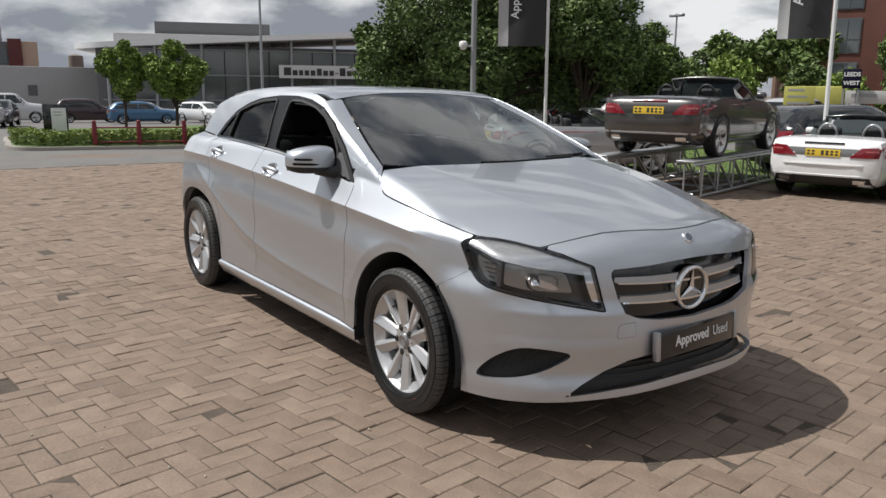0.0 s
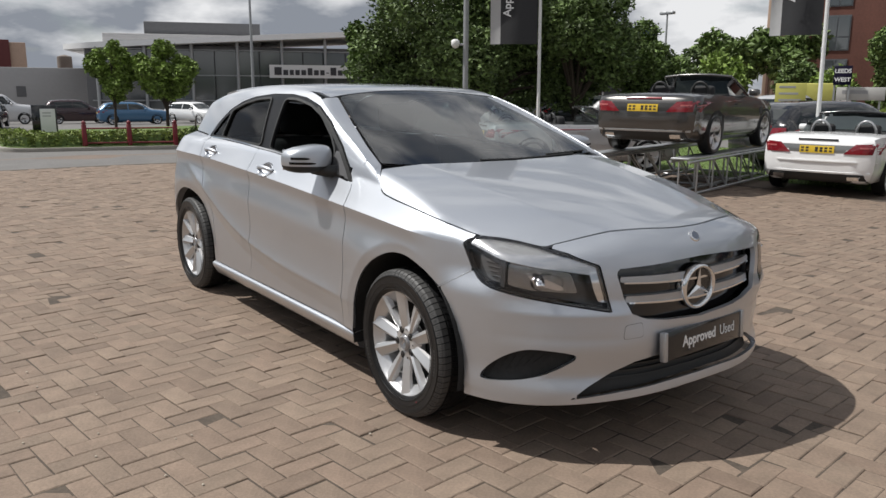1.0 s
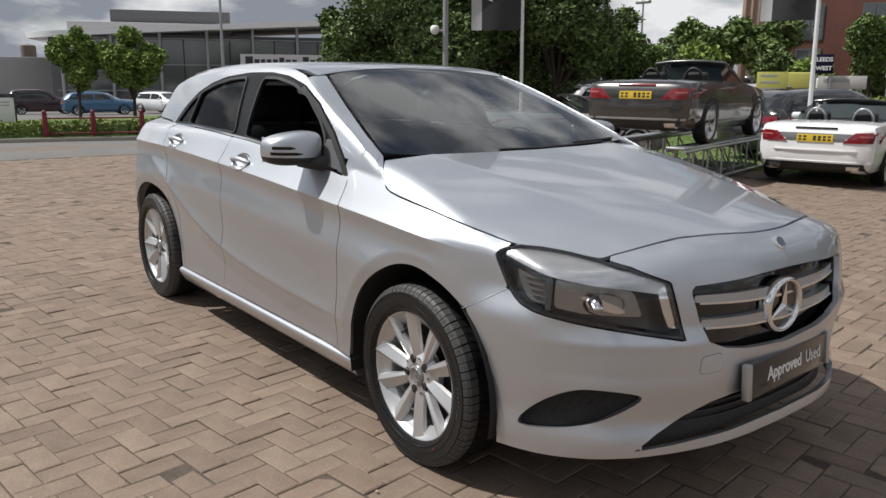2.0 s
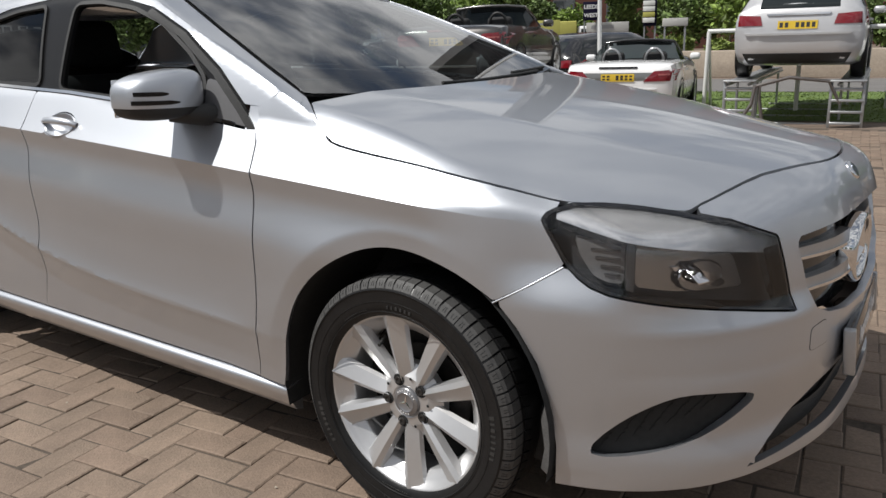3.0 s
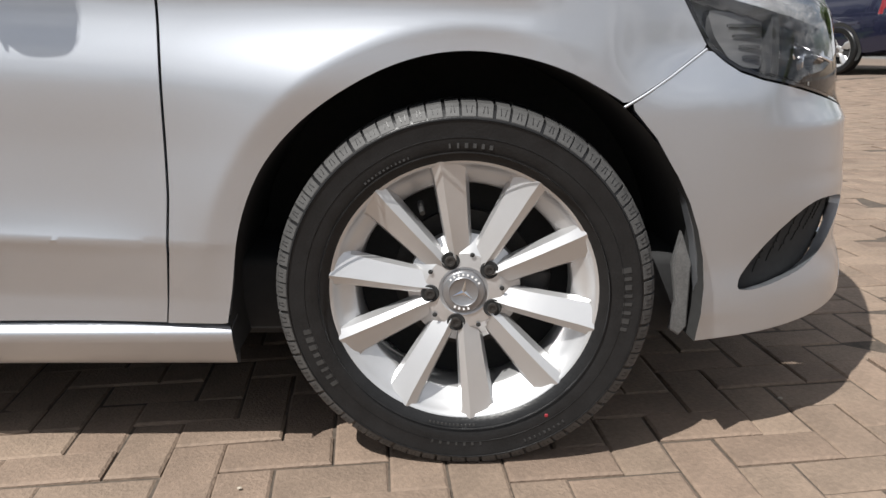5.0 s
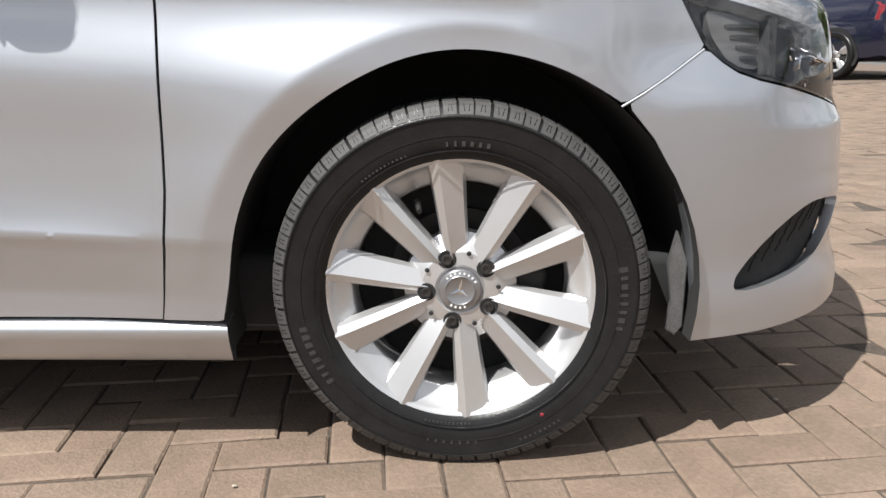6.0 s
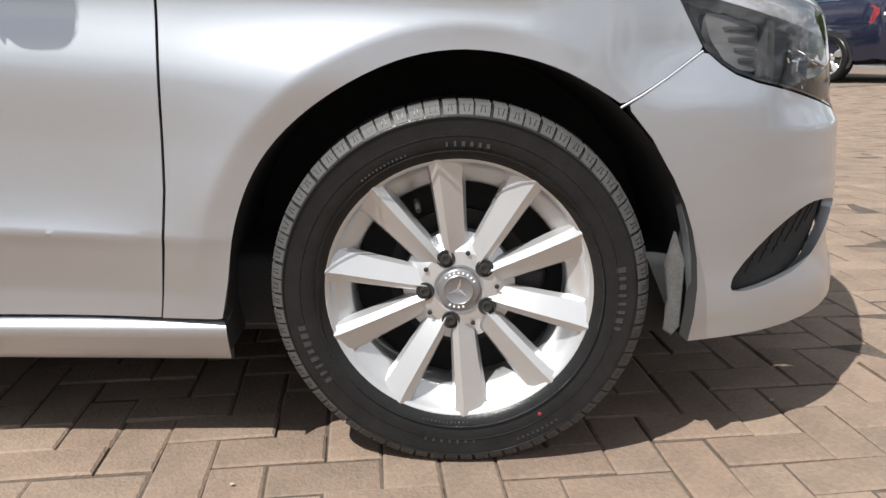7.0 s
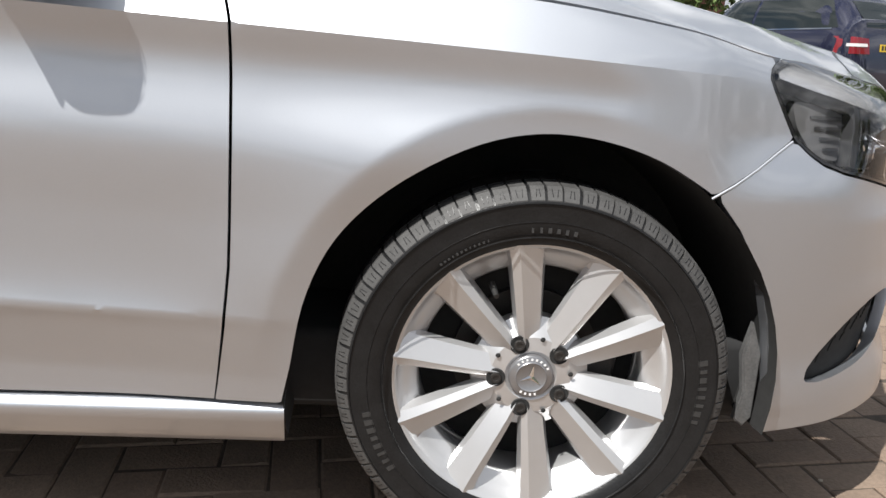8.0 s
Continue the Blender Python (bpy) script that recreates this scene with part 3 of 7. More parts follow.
skin("mirror_sail", rounded(sail, 0.012), on_cabin, 0.012, material("grey sail panel", (0.13, 0.13, 0.135), 0.4, 0.2, vary=0.05), "grey triangular mirror sail", lip=0.01, sink=-0.004, inset=0)

seal = [(-1.10, 1.346), (-0.90, 1.264), (-0.72, 1.151), (-0.60, 1.051), (-0.536, 0.988)]
skin("sail_seal", seal + [(x - 0.020, z - 0.014) for x, z in reversed(seal)], on_cabin, 0.007, MATT_BLACK, "black rubber edge of the window", lip=0.008, sink=-0.007, inset=0)

# sill with its rounded upper edge
for sgn in (-1, 1):
    profile = [(0.79, 0.262), (0.836, 0.258), (0.848, 0.251), (0.852, 0.241), (0.846, 0.224), (0.832, 0.198), (0.818, 0.174), (0.79, 0.163)]
    xs = np.linspace(-2.30, -0.416, 40)
    verts = [(x, sgn * (y + 0.004 * math.sin((x + 0.416) / 1.9 * 3.1)), z) for x in xs for y, z in profile]
    n = len(profile)
    faces = [(i * n + k, i * n + k + 1, i * n + n + k + 1, i * n + n + k) for i in range(len(xs) - 1) for k in range(n - 1)]
    faces += [tuple(range(n)), tuple(range((len(xs) - 1) * n, len(xs) * n))]
    sill = bmesh.new()
    vs = [sill.verts.new(v) for v in verts]
    for f in faces:
        sill.faces.new([vs[k] for k in f])
    bmesh.ops.recalc_face_normals(sill, faces=sill.faces)
    part("sill", sill, SILVER, hatchback, flat_angle=50)

# front bumper with its openings
LAMP_TIP = [(math.atan2(-p[1], p[0] - 0.15) * 0.85, float(p[2])) for p in on_side(np.array([(0.365, 0.822), (0.356, 0.84), (0.361, 0.853), (0.375, 0.862)]))]
HEADLAMP = LAMP_TIP + EDGE_NOSE[21:31:2] + [(0.67, 0.835), (0.55, 0.792), (0.522, 0.70), (0.497, 0.616), (0.655, 0.642), (0.80, 0.664), (0.90, 0.680), (0.965, 0.690), (1.012, 0.703), (1.040, 0.718), (1.070, 0.741), (1.098, 0.785)]
BUMPER = [(0.0, 0.262), (0.27, 0.258), (0.47, 0.248), (0.66, 0.238), (0.857, 0.224), (1.062, 0.214), (1.065, 0.31), (1.082, 0.406), (1.115, 0.508), (1.165, 0.587), (1.215, 0.645), (1.143, 0.691), (1.072, 0.74), (1.040, 0.716), (1.012, 0.700), (0.965, 0.687), (0.90, 0.677), (0.80, 0.661), (0.655, 0.639), (0.49, 0.611), (0.518, 0.70), (0.545, 0.794), (0.67, 0.838)] + EDGE_NOSE[30:-1] + [(0.0, EDGE_NOSE[-1][1])]
GRILLE = [(0.0, 0.552), (0.22, 0.564), (0.33, 0.577), (0.40, 0.602), (0.440, 0.668), (0.474, 0.764), (0.462, 0.778), (0.157, 0.799), (0.0, 0.803)]
INTAKE = [(0.0, 0.302), (0.2, 0.300), (0.42, 0.288), (0.625, 0.266), (0.56, 0.31), (0.462, 0.362), (0.36, 0.398), (0.27, 0.412), (0.0, 0.414)]
FOG = [(0.985, 0.311), (0.928, 0.386), (0.83, 0.446), (0.74, 0.458), (0.615, 0.440), (0.655, 0.400), (0.745, 0.354), (0.86, 0.323)]
FOG = rounded(smooth_line(FOG, 3), 0.006)
grille_line, intake_line = both_ways(GRILLE), both_ways(INTAKE)
bumper = skin("front_bumper", both_ways(BUMPER), on_nose, 0.011, twin=False, lip=0.02, creases=(lambda u: 0.602 + 0.0 * u,), holes=[grille_line, intake_line, FOG, [(-u, v) for u, v in FOG]], centre=Vector((0.2, 0, 0.6)))
skin("fog_insert", grow(FOG, 0.012), on_nose, 0.014, LINER, "black mesh corner insert", lip=0.004, inset=0, sink=0.026, parent=bumper)
skin("lower_intake", grow(intake_line, 0.012), on_nose, 0.02, MATT_BLACK, "black lower intake mesh", lip=0.004, inset=0, sink=0.05, twin=False, parent=bumper)
for z in (0.325, 0.348, 0.371, 0.394):
    w = 0.56 - (z - 0.30) * 1.9
    skin("intake_bar", both_ways([(0.0, z), (w, z), (w, z + 0.007), (0.0, z + 0.007)]), on_nose, 0.01, MATT_BLACK, lip=0.01, inset=0, sink=0.035, twin=False, parent=bumper)
for k in range(7):
    u0 = 0.965 - k * 0.037
    zz = 0.315 + 0.016 * k
    skin("insert_bar", [(u0, zz), (u0 - 0.006, zz), (u0 - 0.066, min(zz + 0.105, 0.455)), (u0 - 0.060, min(zz + 0.105, 0.455))], on_nose, 0.006, LINER, lip=0.004, inset=0, sink=0.024, parent=bumper)
grille = skin("grille", grow(grille_line, 0.012), on_nose, 0.02, GLOSS_BLACK, "black radiator grille with two silver louvres", lip=0.004, inset=0, sink=0.055, twin=False)
for z0, z1, w in ((0.722, 0.742, 0.448), (0.640, 0.662, 0.420)):
    skin("louvre", both_ways([(0.0, z0 - 0.016), (w - 0.02, z0 - 0.006), (w, z0), (w, z1), (0.0, z1)]), on_nose, 0.0095, SILVER_TRIM, "satin silver louvre", lip=0.03, inset=0, sink=0.028, twin=False, parent=grille)
    skin("louvre_edge", both_ways([(0.0, z0 - 0.018), (w - 0.02, z0 - 0.008), (w - 0.005, z0 - 0.001), (0.0, z0 - 0.009)]), on_nose, 0.005, CHROME, "chrome louvre edge", lip=0.012, inset=0, sink=0.022, twin=False, parent=grille)
BADGE = Vector((0.908, 0, 0.672))
face_on = Matrix.Translation(BADGE) @ Matrix(((0, 0, 1, 0), (1, 0, 0, 0), (0, 1, 0, 0), (0, 0, 0, 1)))
badge = part("grille_badge", lathe_bm([(0.0, -0.004), (0.082, -0.004), (0.088, -0.02), (0.088, -0.05)], 48, face_on), GLOSS_BLACK, grille, "round black badge plate")
part("badge_ring", lathe_bm([(0.080, -0.006), (0.080, 0.006), (0.086, 0.012), (0.092, 0.012), (0.098, 0.004), (0.098, -0.03)], 64, face_on), CHROME, badge, "chrome badge ring")
blades = bmesh.new()
for k in range(3):
    a = math.pi / 2 + k * 2 * math.pi / 3
    tip, l, r = (0.084 * math.cos(a), 0.084 * math.sin(a)), (0.014 * math.cos(a + 1.05), 0.014 * math.sin(a + 1.05)), (0.014 * math.cos(a - 1.05), 0.014 * math.sin(a - 1.05))
    v = [blades.verts.new((*q, h)) for q, h in ((tip, 0.004), (l, 0.002), ((0, 0), 0.014), (r, 0.002))]
    blades.faces.new((v[0], v[1], v[2]))
    blades.faces.new((v[0], v[2], v[3]))
bmesh.ops.transform(blades, matrix=face_on, verts=blades.verts)
bmesh.ops.recalc_face_normals(blades, faces=blades.faces)
part("badge_blades", blades, CHROME, badge, "chrome three-pointed blades", smooth=False)
cup = on_nose(np.array([(0.0, 0.884)]))[0]
tilt = Matrix.Translation(Vector(cup)) @ Matrix.Rotation(radians(55), 4, "Y")
emblem = part("bonnet_emblem", lathe_bm([(0.0, 0.006), (0.020, 0.006), (0.0255, 0.004), (0.028, 0.0), (0.028, -0.006)], 32, tilt), CHROME, hatchback, "small round bonnet emblem")
part("emblem_face", lathe_bm([(0.0, 0.0068), (0.018, 0.0068), (0.0185, 0.004)], 32, tilt), material("grey enamel", (0.12, 0.14, 0.18), 0.2, 0.4), emblem)
cover = [(0.335, 0.505), (0.425, 0.50), (0.425, 0.555), (0.345, 0.562)]
skin("tow_eye_cover", rounded(cover, 0.014), on_nose, 0.008, lip=0.004, inset=0, sink=-0.0012, twin=False, parent=bumper)
skin("cover_groove", rounded(grow(cover, 0.0014), 0.014), on_nose, 0.008, SHADOW_GAP, lip=0.001, inset=0, sink=-0.0006, twin=False, parent=bumper)
# display plate
plate = tagged(new("display_plate"), "black display plate with white lettering on the bumper")
plate.parent = hatchback
plate.matrix_basis = pose(0.941, 0.03, 0.458, 0, -4, 2.5)
turn = Matrix(((0, 0, 1, 0), (1, 0, 0, 0), (0, 1, 0, 0), (0, 0, 0, 1)))
part("plate_board", box_bm(-0.02, 0.002, -0.26, 0.26, -0.057, 0.057, 0.004), GLOSS_BLACK, plate, "black plate board")
words("plate_lettering", "Approved", 0.060, WHITE_PRINT, plate, Matrix.Translation((0.0032, -0.045, 0.002)) @ turn, "bold white lettering", bold=0.0012, narrow=0.92)
words("plate_lettering", "Used", 0.060, WHITE_PRINT, plate, Matrix.Translation((0.0032, 0.148, 0.002)) @ turn, "thin white lettering", narrow=0.86)
for y in (-0.262, 0.262):
    part("plate_clip", box_bm(-0.022, 0.005, y - 0.011, y + 0.011, -0.058, 0.058, 0.004), SILVER_TRIM, plate, "bright end clip")

# headlamps
LAMP_LINE = rounded(HEADLAMP, 0.004, 2)
FLIP = lambda line: [(-u, v) for u, v in line]
for sgn in (1, -1):
    head = tagged(new("headlamp"), "clear swept-back headlamp with silver brow")
    head.parent = hatchback
    side = (lambda line: line) if sgn > 0 else FLIP
    ctr = Vector((0.2, 0, 0.6))
    skin("lamp_seal", side(grow(LAMP_LINE, 0.001)), on_nose, 0.0036, GLOSS_BLACK, "black lamp seal", lip=0.05, inset=0, twin=False, centre=ctr, parent=head, holes=[side(grow(LAMP_LINE, -0.0055))], sink=0.001)
    lens = skin("lamp_lens", side(LAMP_LINE), on_nose, 0.0125, LENS, "clear lamp lens", lip=0.003, inset=0.004, twin=False, centre=ctr, parent=head, sink=0.0)
    lens.visible_shadow = False
    skin("lamp_shroud", side(LAMP_LINE), on_nose, 0.014, LAMP_DARK, "dark lamp shroud", lip=0.002, inset=-0.002, twin=False, centre=ctr, parent=head, sink=0.07)
    brow = [(1.105, 0.842), (1.092, 0.858), (1.04, 0.870), (0.965, 0.874), (0.865, 0.866), (0.775, 0.852), (0.67, 0.829), (0.558, 0.788), (0.548, 0.752), (0.66, 0.768), (0.80, 0.785), (0.93, 0.803), (1.03, 0.823)]
    skin("lamp_brow", side(brow), on_nose, 0.009, LAMP_BROW, "grey ribbed brow of the lamp", lip=0.03, inset=0, twin=False, centre=ctr, parent=head, sink=0.012)
    strip = [(0.553, 0.79), (0.512, 0.645), (0.545, 0.650), (0.566, 0.70), (0.585, 0.765)]
    skin("lamp_edge_strip", side(strip), on_nose, 0.007, CHROME, "bright strip beside the grille", lip=0.02, inset=0, twin=False, centre=ctr, parent=head, sink=0.012)
    def bowl_at(u, z, sink, aim):
        at = Vector(on_nose(np.array([(u * sgn, z)]), sink)[0])
        return Matrix.Translation(at) @ Vector((aim[0], aim[1] * sgn, aim[2])).normalized().to_track_quat("Z", "Y").to_matrix().to_4x4()
    panel = [(0.900, 0.698), (0.900, 0.790), (0.80, 0.779), (0.655, 0.757), (0.640, 0.72), (0.622, 0.676), (0.80, 0.684)]
    skin("main_reflector", side(rounded(panel, 0.014)), on_nose, 0.010, SATIN_REFLECTOR, "satin grey main reflector", lip=0.04, inset=0, twin=False, centre=ctr, parent=head, sink=0.045)
    main_m = bowl_at(0.742, 0.716, 0.038, (0.80, -0.60, -0.02)) @ Matrix.Diagonal((1.05, 0.62, 0.8, 1))
    part("bulb_bowl", lathe_bm([(0.012, -0.055), (0.024, -0.050), (0.040, -0.036), (0.052, -0.016), (0.057, 0.0), (0.059, -0.003)], 48, main_m), REFLECTOR, head, "bright bulb recess")
    pocket = [(0.925, 0.704), (0.925, 0.792), (1.05, 0.806), (1.035, 0.76), (1.0, 0.718), (0.965, 0.706)]
    skin("side_reflector", side(rounded(pocket, 0.012)), on_nose, 0.010, LAMP_GREY, "grey side reflector", lip=0.03, inset=0, twin=False, centre=ctr, parent=head, sink=0.045)
    for k in range(4):
        z0 = 0.722 + 0.018 * k
        skin("reflector_step", side([(0.935, z0), (0.975 + 0.012 * k, z0), (0.975 + 0.012 * k, z0 + 0.006), (0.935, z0 + 0.006)]), on_nose, 0.005, LAMP_DARK, lip=0.004, inset=0, twin=False, centre=ctr, parent=head, sink=0.041)
    skin("lamp_divider", side([(0.905, 0.692), (0.925, 0.697), (0.925, 0.80), (0.905, 0.797)]), on_nose, 0.006, LAMP_DARK, "dark divider", lip=0.03, inset=0, twin=False, centre=ctr, parent=head, sink=0.02)
    skin("reflector_blade", side([(0.815, 0.742), (0.79, 0.712), (0.70, 0.688), (0.672, 0.694), (0.70, 0.712), (0.77, 0.742)]), on_nose, 0.008, REFLECTOR, "bright slanting reflector", lip=0.02, inset=0, twin=False, centre=ctr, parent=head, sink=0.036)
    p = Vector(on_nose(np.array([(0.775 * sgn, 0.727)]), 0.045)[0])
    aim = Vector((0.85, -0.5 * sgn, -0.05)).normalized()
    m = Matrix.Translation(p) @ aim.to_track_quat("Z", "Y").to_matrix().to_4x4()
    part("bulb_shield", lathe_bm([(0.0, 0.05), (0.013, 0.045), (0.018, 0.03), (0.019, 0.0), (0.03, -0.012), (0.03, -0.02)], 28, m), CHROME, head, "bright bulb shield")
    blade = box_bm(-0.03, 0.055, -0.016, 0.016, -0.004, 0.004, 0.003)
    bmesh.ops.transform(blade, matrix=Matrix.Translation(p + Vector((0.01, -0.01 * sgn, 0.012))) @ pose(0, 0, 0, 0, 24, -30 * sgn), verts=blade.verts)
    part("bulb_blade", blade, REFLECTOR, head, "bright reflector blade")
# door mirrors
for sgn in (-1, 1):
    mirror = tagged(new("door_mirror"), "silver door mirror with black slots and base")
    mirror.parent = hatchback
    mirror.matrix_basis = Matrix.Translation((-0.805, sgn * 0.893, 1.072))
    shell = bmesh.new()
    bmesh.ops.create_uvsphere(shell, u_segments=40, v_segments=24, radius=1)
    for v in shell.verts:
        c = v.co.copy()
        q = 0.55
        s = Vector([math.copysign(abs(a) ** q, a) for a in c])
        out = s.y * sgn
        v.co = (0.078 * s.x * (1 - 0.10 * out) - 0.035 * max(0, out), sgn * 0.118 * out, 0.070 * s.z * (1 - 0.14 * max(0, out)) + 0.012 * (1 - out))
    low = shell.copy()
    bmesh.ops.bisect_plane(shell, geom=shell.verts[:] + shell.edges[:] + shell.faces[:], plane_co=(0, 0, -0.022), plane_no=(0, 0, 1), clear_inner=True)
    bmesh.ops.bisect_plane(low, geom=low.verts[:] + low.edges[:] + low.faces[:], plane_co=(0, 0, -0.023), plane_no=(0, 0, 1), clear_outer=True)
    bmesh.ops.scale(low, vec=(0.985, 0.985, 1.0), verts=low.verts)
    part("mirror_shell", shell, SILVER, mirror)
    part("mirror_base", low, MATT_BLACK, mirror, "black lower mirror cover")
    stalk = tube_bm([(0.0, -sgn * 0.03, -0.035), (0.045, -sgn * 0.075, -0.045), (0.075, -sgn * 0.105, -0.05), (0.085, -sgn * 0.14, -0.05)], 0.033, 12)
    part("mirror_stalk", stalk, MATT_BLACK, mirror, "black mirror stalk")
    for z0, y0, y1 in ((0.022, 0.025, 0.108), (-0.002, -0.005, 0.112)):
        slot = bmesh.new()
        for k in range(13):
            y = y0 + (y1 - y0) * k / 12
            s = min(1.0, y / 0.118)
            x = 0.0795 * (1 - max(0.0, abs(y) / 0.1185) ** 4.2) ** 0.28 * (1 - 0.10 * s) - 0.035 * max(0, s) + 0.001
            hgt = 0.006 * min(1, 0.35 + k / 4)
            slot.verts.new((x, sgn * y, z0 + hgt - 0.004))
            slot.verts.new((x, sgn * y, z0 - hgt - 0.004))
        slot.verts.ensure_lookup_table()
        for k in range(12):
            slot.faces.new((slot.verts[2 * k], slot.verts[2 * k + 1], slot.verts[2 * k + 3], slot.verts[2 * k + 2]))
        bmesh.ops.solidify(slot, geom=slot.faces[:], thickness=0.003)
        bmesh.ops.recalc_face_normals(slot, faces=slot.faces)
        part("mirror_slot", slot, GLOSS_BLACK, mirror, "black indicator slot")
    part("mirror_glass", box_bm(-0.084, -0.080, -0.10, 0.10, -0.05, 0.055, 0.003), CHROME, mirror, "mirror glass")

# door handles in their bowls
for sgn in (-1, 1):
    for (hx, hz), door in zip(HANDLES, (front_door, rear_door)):
        p = on_side(np.array([(hx, hz)]))[0]
        q = on_side(np.array([(hx, hz + 0.02)]))[0]
        lean = math.degrees(math.atan2(-p[1] + q[1], 0.02))
        m = Matrix.Translation((hx, sgn * abs(p[1]), hz)) @ (pose(0, 0, 0, 90 - lean, 0, 0) if sgn < 0 else pose(0, 0, 0, 90 + lean, 0, 0) @ pose(0, 0, 0, 180, 0, 0))
        bowl = lathe_bm([(0.0, -0.024), (0.022, -0.021), (0.033, -0.011), (0.039, -0.001), (0.042, 0.0025), (0.0445, 0.0012), (0.045, -0.006)], 36, m @ Matrix.Diagonal((1.95, 1.02, 1, 1)))
        handle = part("handle_bowl", bowl, SILVER, door, "recessed handle bowl")
        grip = bmesh.new()
        n = 14
        for k in range(n + 1):
            t = -1 + 2 * k / n
            x, h = 0.098 * t, 0.030 * (1 - t * t) ** 0.5 + 0.002
            wd = 0.013 * (1 - 0.3 * t * t)
            for yy, hh in ((-wd, h - 0.006), (-wd * 0.6, h + 0.002), (wd * 0.6, h + 0.002), (wd, h - 0.006), (0, h - 0.012)):
                grip.verts.new((x, yy + 0.004, hh))
        grip.verts.ensure_lookup_table()
        for k in range(n):
            for j in range(5):
                grip.faces.new((grip.verts[k * 5 + j], grip.verts[k * 5 + (j + 1) % 5], grip.verts[k * 5 + 5 + (j + 1) % 5], grip.verts[k * 5 + 5 + j]))
        bmesh.ops.recalc_face_normals(grip, faces=grip.faces)
        bmesh.ops.transform(grip, matrix=m, verts=grip.verts)
        part("handle_grip", grip, SILVER, handle, "silver pull handle")

for sgn in (-1, 1):
    seam = on_side(np.array([(0.262, 0.643), (0.30, 0.665), (0.343, 0.692), (0.38, 0.717), (0.410, 0.738)]))
    part("bumper_seam", tube_bm([Vector((p[0], sgn * (abs(p[1]) - 0.0005), p[2] - 0.001)) for p in seam], 0.0024, 6), SILVER, hatchback, "bright folded bumper edge")

# wipers, aerial strip and cowl
cowl = [(-0.43, -0.68), (-0.35, -0.48), (-0.305, -0.26), (-0.285, 0.0), (-0.305, 0.26), (-0.35, 0.48), (-0.43, 0.68)]
cowl_line = [(x + 0.045, y) for x, y in cowl] + [(x - 0.02, y) for x, y in reversed(cowl)]
cowl_bm = sheet(cowl_line, lambda uv: on_hood(uv) - np.array((0, 0, 0.022)), 0.02)
part("windscreen_cowl", outward(cowl_bm, Vector((-0.5, 0, 0))), MATT_BLACK, hatchback, "black scuttle under the windscreen")
for path in ([(-0.375, 0.50), (-0.335, 0.26), (-0.318, 0.05), (-0.33, -0.16)], [(-0.42, 0.61), (-0.385, 0.46), (-0.36, 0.30)]):
    pts = on_roof(np.array(path))
    part("wiper", tube_bm([Vector(p) + Vector((0.0, 0, 0.007)) for p in pts], 0.006, 6), MATT_BLACK, hatchback, "black wiper arm")

# cabin
part("cabin_floor", box_bm(-3.0, 0.55, -0.74, 0.74, 0.20, 0.36, 0.02), CABIN, hatchback, "dark underbody tray")
part("engine_block", box_bm(0.05, 0.74, -0.50, 0.50, 0.20, 0.80, 0.05), LINER, hatchback, "dark engine bay block")
part("bulkhead", box_bm(-0.55, -0.42, -0.74, 0.74, 0.36, 0.93, 0.03), CABIN, hatchback)
part("dashboard", box_bm(-0.92, -0.45, -0.70, 0.70, 0.80, 1.00, 0.06, 4), CABIN, hatchback, "dark dashboard")
part("rear_shelf", box_bm(-3.05, -2.45, -0.66, 0.66, 0.45, 0.98, 0.04), CABIN, hatchback)
for sgn in (-1, 1):
    door_card = box_bm(-2.42, -0.60, min(sgn * 0.70, sgn * 0.76), max(sgn * 0.70, sgn * 0.76), 0.30, 1.02, 0.02)
    part("door_card", door_card, CABIN, hatchback)
wheel_ring = lathe_bm([(0.165, 0.0), (0.178, 0.014), (0.192, 0.0), (0.178, -0.014), (0.165, 0.0)], 40, pose(-1.02, -0.37, 0.97, 0, -62, 0))
part("steering_wheel", wheel_ring, CABIN, hatchback)
for sgn in (-1, 1):
    seat = tagged(new("front_seat"), "dark cloth seat with grey shoulder panel")
    seat.parent = hatchback
    seat.matrix_basis = Matrix.Translation((-1.42, sgn * 0.37, 0.34))
    part("seat_cushion", box_bm(-0.25, 0.27, -0.25, 0.25, 0.0, 0.22, 0.06, 3), CABIN, seat)
    back = box_bm(-0.08, 0.08, -0.24, 0.24, 0.0, 0.66, 0.06, 3)
    bmesh.ops.transform(back, matrix=Matrix.Translation((-0.26, 0, 0.14)) @ pose(0, 0, 0, 0, -18, 0), verts=back.verts)
    part("seat_back", back, CABIN, seat)
    rest = box_bm(-0.05, 0.05, -0.13, 0.13, 0.0, 0.20, 0.045, 3)
    bmesh.ops.transform(rest, matrix=Matrix.Translation((-0.50, 0, 0.80)) @ pose(0, 0, 0, 0, -10, 0), verts=rest.verts)
    part("head_rest", rest, CABIN, seat)
    part("shoulder_panel", tube_bm([(-0.46, sgn * -0.24, 0.46), (-0.50, sgn * -0.235, 0.62), (-0.53, sgn * -0.22, 0.78)], 0.035, 10), CABIN_GREY, seat, "light grey shoulder panel")
part("rear_bench", box_bm(-2.45, -1.95, -0.64, 0.64, 0.36, 0.55, 0.06, 3), CABIN, hatchback)
bench_back = box_bm(-0.08, 0.08, -0.64, 0.64, 0.0, 0.62, 0.06, 3)
bmesh.ops.transform(bench_back, matrix=Matrix.Translation((-2.40, 0, 0.48)) @ pose(0, 0, 0, 0, -18, 0), verts=bench_back.verts)
part("rear_bench_back", bench_back, CABIN, hatchback)
